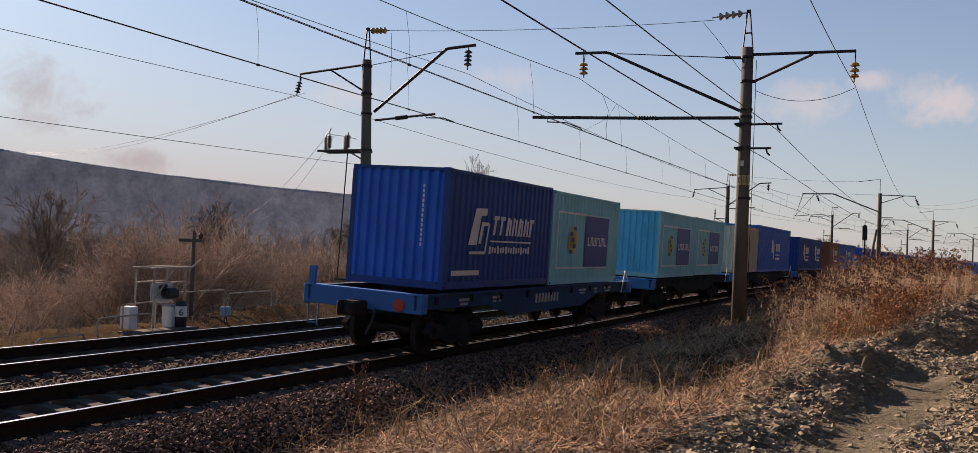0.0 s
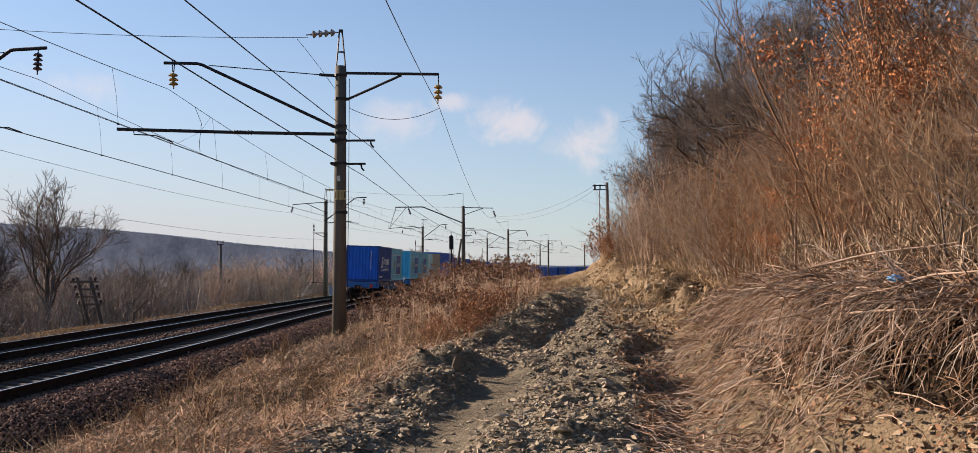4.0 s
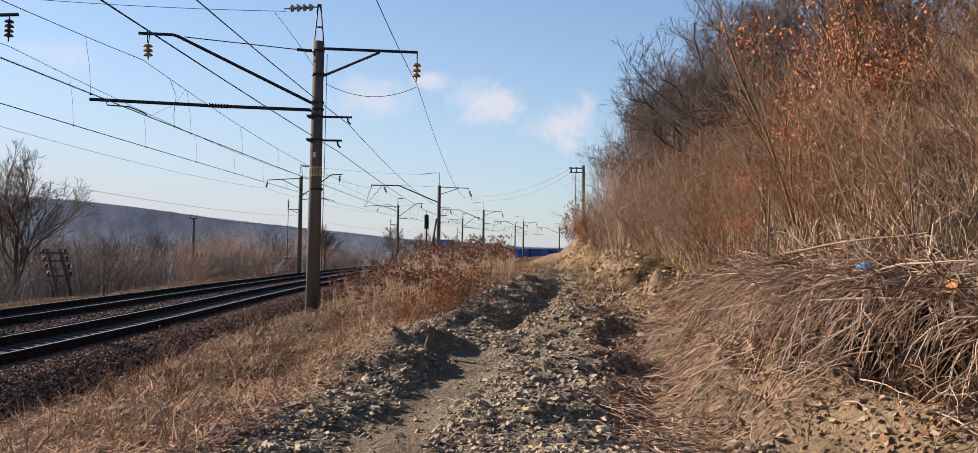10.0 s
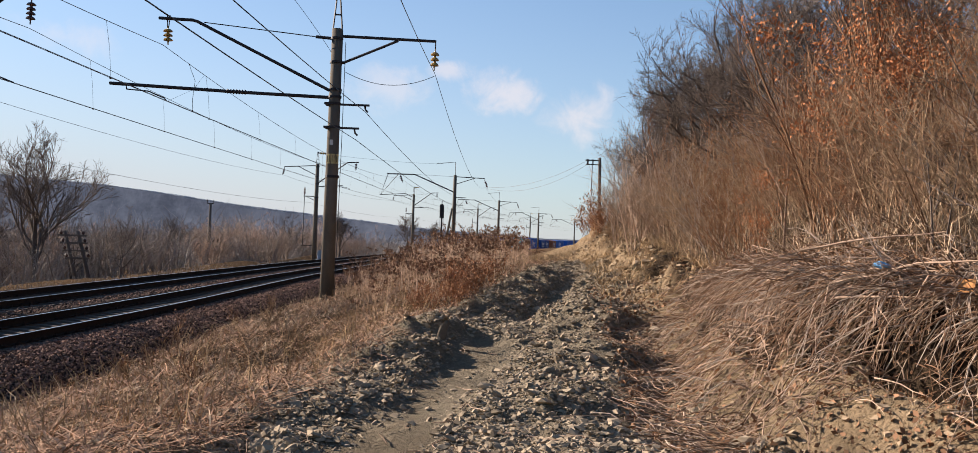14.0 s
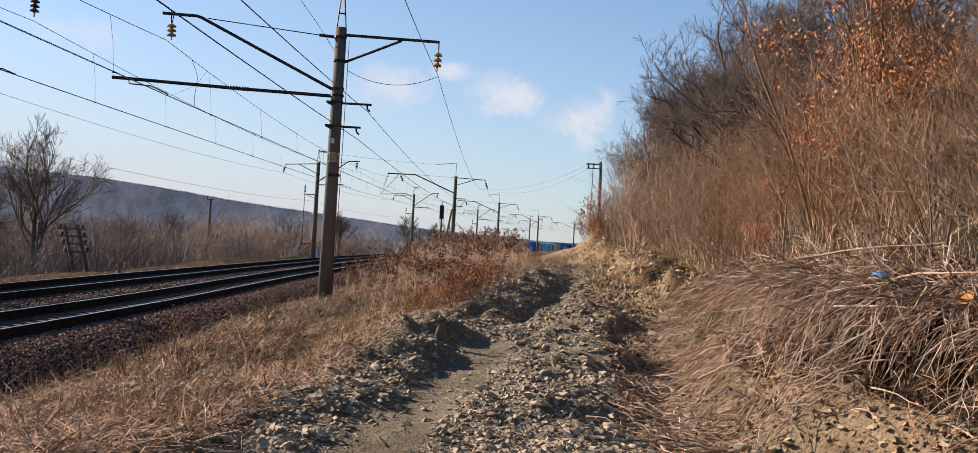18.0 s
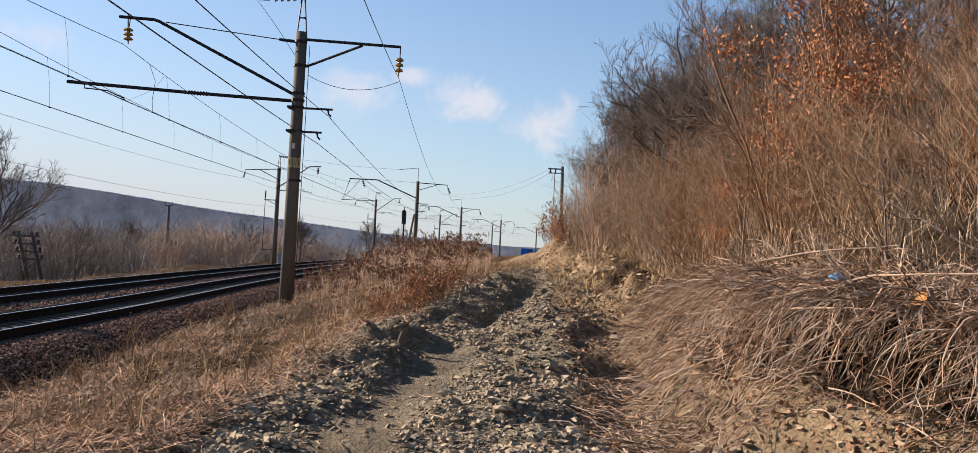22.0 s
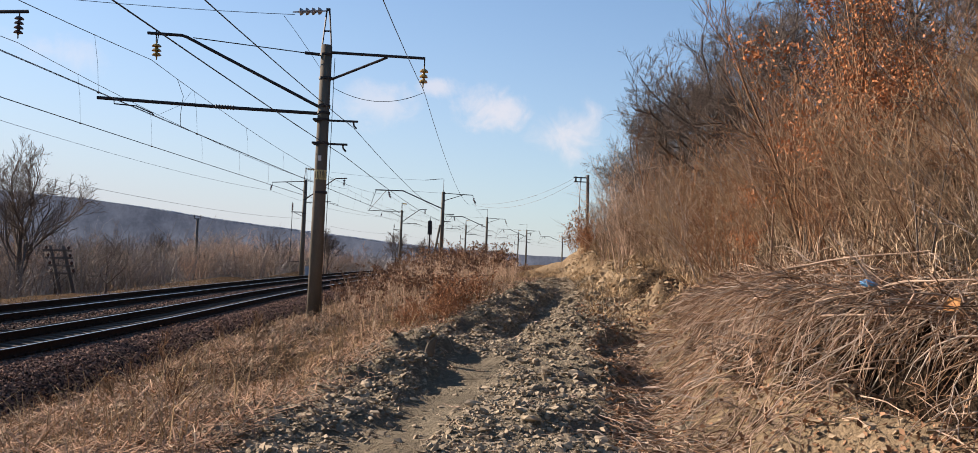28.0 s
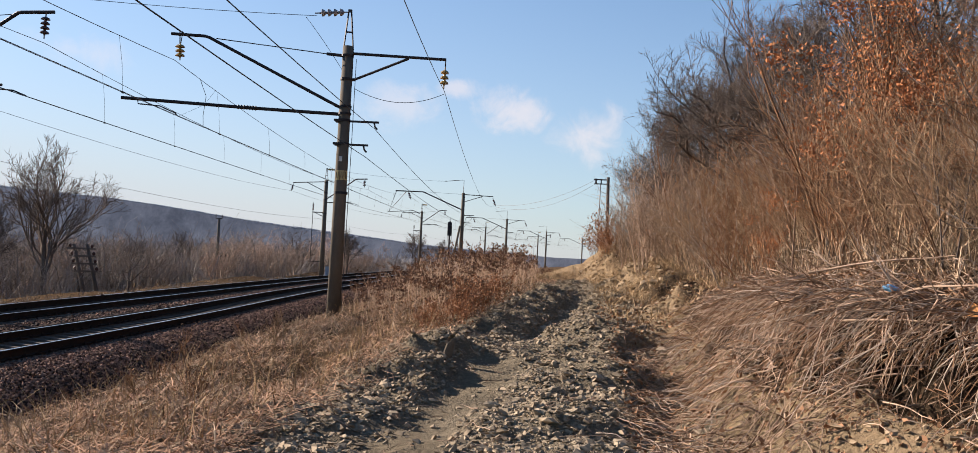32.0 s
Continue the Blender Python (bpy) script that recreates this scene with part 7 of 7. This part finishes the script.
    for sx in (-0.34, 0.34):
        part("post", Shape().tube([(sx + 0.55, 0, -0.5), (sx - 0.3, 0, top)], 0.11, 0.09, n=8), M["timber"], t, smooth=True)
    for i in range(4):
        z = top - 0.25 - i * 0.42
        arm = part("crossarm", Shape().box((-0.3 + 0.85 * (top - z) / (top + 0.5), -0.14, z), (1.5 - 0.1 * i, 0.09, 0.1)), M["timber"], t)
        for sx in (-0.62, 0.62):
            part("insulator", Shape().lathe([(0.03, 0), (0.07, 0.04), (0.08, 0.13), (0.03, 0.2)], Matrix.Translation((-0.3 + 0.85 * (top - z) / (top + 0.5) + sx * 0.9, -0.14, z + 0.05)), 8), M["brown_ins"], arm)
    # switch-heater stand beyond the far track
    g = lambda x, y: float(ground_z(x, y))
    y0 = 19.6
    t = thing("equipment_tank", "chalky white steel equipment box beside the far track", "equipment box", Matrix.Translation((-19.0, y0, g(-19, y0))) @ Matrix.Scale(0.8, 4))
    part("body", Shape().box((0, 0, 0.42), (0.42, 0.44, 0.8), chamfer=0.05), M["white_paint"], t)
    part("lid", Shape().box((0, 0, 0.84), (0.46, 0.48, 0.06), chamfer=0.02), M["grey_paint"], t)
    t = thing("marker_drum", "black marker drum with a white band and a figure", "marker", Matrix.Translation((-18.75, 19.75, g(-18.75, 19.75))) @ Matrix.Scale(0.8, 4))
    part("body", Shape().lathe([(0.2, -0.1), (0.2, 0.42), (0.2, 0.82), (0.15, 0.95), (0.05, 0.98)], None, 18), M["black_paint"], t, smooth=True)
    part("band", Shape().lathe([(0.204, 0.42), (0.206, 0.43), (0.206, 0.78), (0.204, 0.79)], None, 18), M["white_paint"], t, "white painted band", smooth=True)
    cu = bpy.data.curves.new("figure", "FONT")
    cu.body, cu.size, cu.extrude, cu.align_x = "6", 0.34, 0.004, "CENTER"
    ob = new("figure", cu)
    ob.data.materials.append(M["black_paint"])
    ob.parent = t
    ob.matrix_basis = Matrix.Translation((0.15, -0.152, 0.48)) @ Matrix.Rotation(math.radians(43), 4, "Z") @ Matrix.Rotation(math.pi / 2, 4, "X")
    fr = thing("equipment_rack", "rusty pale steel rack with a dark motor on it", "equipment rack", Matrix.Translation((-19.6, 19.8, g(-19.6, 19.8))))
    zt = 1.23 - g(-19.6, 19.8)
    for sx in (-0.35, 0.35):
        for sy in (-0.6, 0.6):
            part("leg", Shape().tube([(sx, sy, -0.2), (sx, sy, zt)], 0.03, n=6), M["pipe"], fr)
    top = Shape()
    for sx in (-0.35, 0.35):
        top.tube([(sx, -0.75, zt), (sx, 0.8, zt + 0.03)], 0.03, n=5)
        top.tube([(sx, -0.6, zt - 0.42), (sx, 0.6, zt - 0.4)], 0.025, n=5)
    for sy in (-0.7, -0.1, 0.6):
        top.tube([(-0.38, sy, zt), (0.38, sy, zt)], 0.028, n=5)
    part("top_frame", top, M["pipe"], fr)
    part("brace", Shape().tube([(0.36, -0.6, zt - 0.9), (0.36, 0.1, zt - 0.05)], 0.025, n=5), M["pipe"], fr)
    part("bent_arm", Shape().tube([(0.36, 0.8, zt), (0.4, 1.15, zt + 0.25)], 0.025, n=5), M["pipe"], fr)
    part("motor", Shape().box((0.3, 0.05, zt - 0.72), (0.4, 0.5, 0.3), chamfer=0.08).tube([(0.3, -0.3, zt - 0.55), (0.3, -0.1, zt - 0.5)], 0.07, n=8), M["black_paint"], fr)
    part("panel", Shape().box((0.2, -0.15, zt - 0.72), (0.06, 0.85, 0.55), chamfer=0.02), M["grey_paint"], fr, "grey enamelled panel")
    b = thing("white_panel_box", "weathered off-white sheet steel box with a frame", "equipment box", Matrix.Translation((-19.0, 18.25, g(-19.0, 18.25))))
    part("body", Shape().box((0, -0.15, 0.42), (0.35, 0.3, 0.6), chamfer=0.02), M["white_paint"], b)
    part("rail", Shape().tube([(0.1, -0.45, 0.0), (0.1, -0.45, 0.78), (0.1, 0.7, 0.82), (0.1, 0.7, 0.0)], 0.024, n=6), M["pipe"], b)
    for ya, yb, za, xx in ((16.9, 18.75, 0.52, -18.8), (22.7, 24.8, 0.72, -19.6), (15.2, 16.6, 0.22, -18.9), (20.2, 23.2, 0.86, -20.2)):
        f = thing("pipe_railing", "bent white steel pipe railing beside the far track", "railing", Matrix.Translation((xx, ya, g(xx, ya))), "pipe railings")
        L = yb - ya
        part("pipe", Shape().tube([(0, 0, -0.1), (0, 0, za - 0.08), (0, 0.08, za), (0, L - 0.08, za + 0.03), (0, L, za - 0.06), (0, L, -0.2)], 0.024, n=7), M["pipe"], f)
    s = thing("track_device", "small dark trackside device on a short stand", "device", Matrix.Translation((-19.0, 21.9, g(-19, 21.9))))
    part("stand", Shape().tube([(0, -0.15, -0.1), (0, 0, 0.4), (0, 0.15, -0.1)], 0.02, n=5), dk, s)
    part("box", Shape().box((0, 0, 0.5), (0.22, 0.28, 0.3), chamfer=0.03), M["blue_box"], s)
    t = post_thing("telegraph_pole", "short old timber pole with one crossarm behind the equipment", "telegraph pole", -21.5, 23.1, 2.9, 0.07, 0.06, M["timber"])
    part("crossarm", Shape().box((0, -0.12, 2.6), (1.0, 0.08, 0.1)), M["timber"], t)
    part("insulator", Shape().lathe([(0.03, 0), (0.07, 0.04), (0.08, 0.13), (0.03, 0.2)], Matrix.Translation((0.4, -0.12, 2.65)), 8), M["brown_ins"], t)
    slab = thing("concrete_slab", "broken concrete slab lying beside the far track", "slab", Matrix.Translation((-18.7, 18.9, g(-18.7, 18.9) + 0.02)))
    part("slab", Shape().box((0, 0, 0.03), (0.6, 2.4, 0.12), chamfer=0.02), M["sleeper"], slab)


make_lineside()


def make_bank_things():
    M["blue_plastic"] = material("blue_plastic", (0.08, 0.26, 0.48), 0.4, 0, (0.2, 0.4, 0.55), 9, 50, 0.6, 0.2, 0.01)
    M["cardboard"] = material("wet_cardboard", (0.42, 0.2, 0.08), 0.85, 0, (0.2, 0.1, 0.05), 9, 50, 0.6, 0.2, 0.01)
    rng = np.random.default_rng(7)
    # crumpled blue plastic bag
    x, y = 3.38, 7.66
    bm = bmesh.new()
    bmesh.ops.create_icosphere(bm, subdivisions=3, radius=0.055)
    for v in bm.verts:
        n = noise.noise(v.co * 16) * 0.5 + noise.noise(v.co * 40) * 0.25
        v.co *= 1 + n
        v.co.z *= 0.55
        v.co.x *= 1.2
    me = bpy.data.meshes.new("plastic_bag")
    bm.to_mesh(me)
    bm.free()
    me.materials.append(M["blue_plastic"])
    ob = new("plastic_bag", me)
    ob.location = (x, y, 2.06)
    tagged(ob, "crumpled blue plastic bag caught on the brush", "litter")
    bm = bmesh.new()
    bmesh.ops.create_grid(bm, x_segments=6, y_segments=5, size=0.055)
    for v in bm.verts:
        v.co.z += 0.05 * noise.noise(v.co * 9) + 0.25 * v.co.x * v.co.x * 4
    bmesh.ops.solidify(bm, geom=bm.faces[:], thickness=0.004)
    me = bpy.data.meshes.new("cardboard_scrap")
    bm.to_mesh(me)
    bm.free()
    me.materials.append(M["cardboard"])
    ob = new("cardboard_scrap", me)
    ob.matrix_basis = pose(3.66, 6.83, 1.94, 65, 10, -30)
    tagged(ob, "torn scrap of brown cardboard in the brush", "litter")
    # single long sticks on the brush
    for i, (x0, y0, z0, x1, y1, z1, r) in enumerate(((3.06, 9.67, 1.82, 3.32, 7.8, 1.99, 0.020), (3.34, 7.8, 2.02, 3.95, 6.45, 2.15, 0.011), (3.1, 8.8, 2.14, 4.03, 7.9, 2.36, 0.014), (3.9, 14.6, 1.72, 3.25, 10.9, 1.38, 0.016),
                                                      (2.9, 8.4, 1.75, 3.5, 7.3, 2.05, 0.010), (3.1, 7.9, 1.75, 3.6, 7.0, 1.8, 0.014), (2.3, 9.2, 0.9, 2.75, 8.6, 1.25, 0.012), (2.3, 7.6, 0.62, 2.9, 7.3, 0.95, 0.012), (4.2, 11.5, 2.3, 5.6, 10.8, 2.8, 0.014))):
        tw = Twigs(6)
        pts = []
        for k in range(7):
            f = k / 6
            px, py = x0 + (x1 - x0) * f, y0 + (y1 - y0) * f
            pts.append((px + rng.normal(0, 0.015), py + rng.normal(0, 0.02), z0 + (z1 - z0) * f + 0.03 * math.sin(f * 3.1) + rng.normal(0, 0.01)))
        tw.tube(pts, r, r * 0.45)
        me = tw.mesh("dead_branch", M["twig_pale"])
        tagged(new("dead_branch", me), "long bleached dead branch lying on the brush", "branch", "dead branches")
    # a dark living branch that leans out over the brush, with two side twigs
    tw = Twigs(6)
    tw.tube([(4.7, 6.9, 2.1), (4.46, 7.4, 2.34), (4.41, 7.75, 2.46), (4.40, 8.2, 2.62), (4.3, 8.6, 2.78), (4.14, 9.0, 3.02)], 0.014, 0.005)
    tw.tube([(4.41, 7.75, 2.46), (4.34, 7.7, 2.6), (4.36, 7.55, 2.72)], 0.008, 0.003)
    tw.tube([(4.40, 8.2, 2.62), (4.25, 8.3, 2.62), (4.1, 8.35, 2.7)], 0.007, 0.003)
    tagged(new("leaning_branch", tw.mesh("leaning_branch", M["bark_dark"])), "dark bare branch that leans over the brush", "branch")
    # larger stones and clods on the path
    specs = [(1.33, 10.9, 0.16), (1.69, 8.55, 0.10), (0.1, 9.2, 0.10), (0.6, 8.4, 0.12), (1.5, 13.5, 0.1), (2.4, 14.8, 0.12), (0.4, 10.0, 0.09), (1.0, 9.3, 0.08), (-1.1, 10.4, 0.1), (-0.9, 9.0, 0.11),
             (2.2, 7.4, 0.13), (1.2, 8.0, 0.1), (-1.3, 8.6, 0.09), (0.9, 11.8, 0.09), (3.3, 20.0, 0.18), (4.2, 24.5, 0.2), (1.2, 19.0, 0.16), (0.9, 8.9, 0.07)]
    for i, (x, y, r) in enumerate(specs):
        bm = bmesh.new()
        bmesh.ops.create_icosphere(bm, subdivisions=1, radius=r * 0.8)
        sx, sy, sz = rng.uniform(0.8, 1.5), rng.uniform(0.6, 1.1), rng.uniform(0.35, 0.6)
        off = Vector((i * 3.1, i * 1.7, 0))
        for v in bm.verts:
            v.co *= 1 + 0.9 * noise.noise(v.co * (2.6 / r) + off)
            v.co = Vector((v.co.x * sx, v.co.y * sy, v.co.z * sz))
        me = bpy.data.meshes.new("stone")
        bm.to_mesh(me)
        bm.free()
        me.materials.append(M["rubble"] if i != 1 and i != 12 else M["clay_stone"])
        ob = new("stone", me)
        ob.matrix_basis = pose(x, y, float(ground_z(x, y)) + r * 0.15, rng.uniform(-20, 20), rng.uniform(-20, 20), rng.uniform(0, 360))
        tagged(ob, "angular stone lying on the churned path", "stone", "stones on the path")
    # an upright slab of stone at the edge of the rut
    bm = bmesh.new()
    bmesh.ops.create_icosphere(bm, subdivisions=2, radius=1)
    for vv in bm.verts:
        vv.co *= 1 + 0.35 * noise.noise(vv.co * 1.7) + 0.12 * noise.noise(vv.co * 5)
        vv.co = pose(0, 0, 0.1, 6, 10, 25) @ Vector((vv.co.x * 0.07, vv.co.y * 0.04, vv.co.z * 0.2))
    sl = bpy.data.meshes.new("upright_stone")
    bm.to_mesh(sl)
    bm.free()
    sl.materials.append(material("dark_shale", (0.15, 0.122, 0.093), 0.9, 0, (0.08, 0.066, 0.052), 14, 70, 0.6, 0.2))
    solid("upright_stone", sl, M["rubble"], "upright slab of shale at the edge of the rut", "stone", m=Matrix.Translation((-0.5, 12.65, float(ground_z(-0.5, 12.65)) - 0.03)))
    # single tall dry weeds between the path and the ballast
    for i, (x, y, h) in enumerate(((-5.35, 15.2, 1.15), (-7.6, 14.2, 0.9), (-8.1, 12.6, 0.95), (-7.75, 11.6, 0.8), (-7.4, 16.0, 0.6), (-6.0, 13.4, 0.7), (-4.6, 12.3, 0.9), (-4.2, 14.8, 0.9), (-5.0, 19.0, 0.9), (-3.6, 10.2, 0.8), (-2.9, 9.6, 0.7), (-3.9, 17.6, 0.8))):
        me, ends = bush_mesh(700 + i, h, 1, (11, 3), "twig_tan" if i % 2 else "twig_red", 0.3, 0.007, 0.08)
        r3 = np.random.default_rng(800 + i)
        weed = plant([("stalk", me), ("seed_tuft", leaves_at("seed_tuft", [e for e in ends if e[0][2] > h * 0.3], r3, 2, 0.04, M["weed"], 0.03))], "tall_weed", "tall dry weed with brown seed heads beside the ballast", "weed", x, y, r3.uniform(0, 6.28), 1.0, "tall dry weeds")
        for ob in weed.children:
            if ob.name.startswith("seed_tuft"):
                tagged(ob, "brown seed heads", kind="stuff")


make_bank_things()


motions()
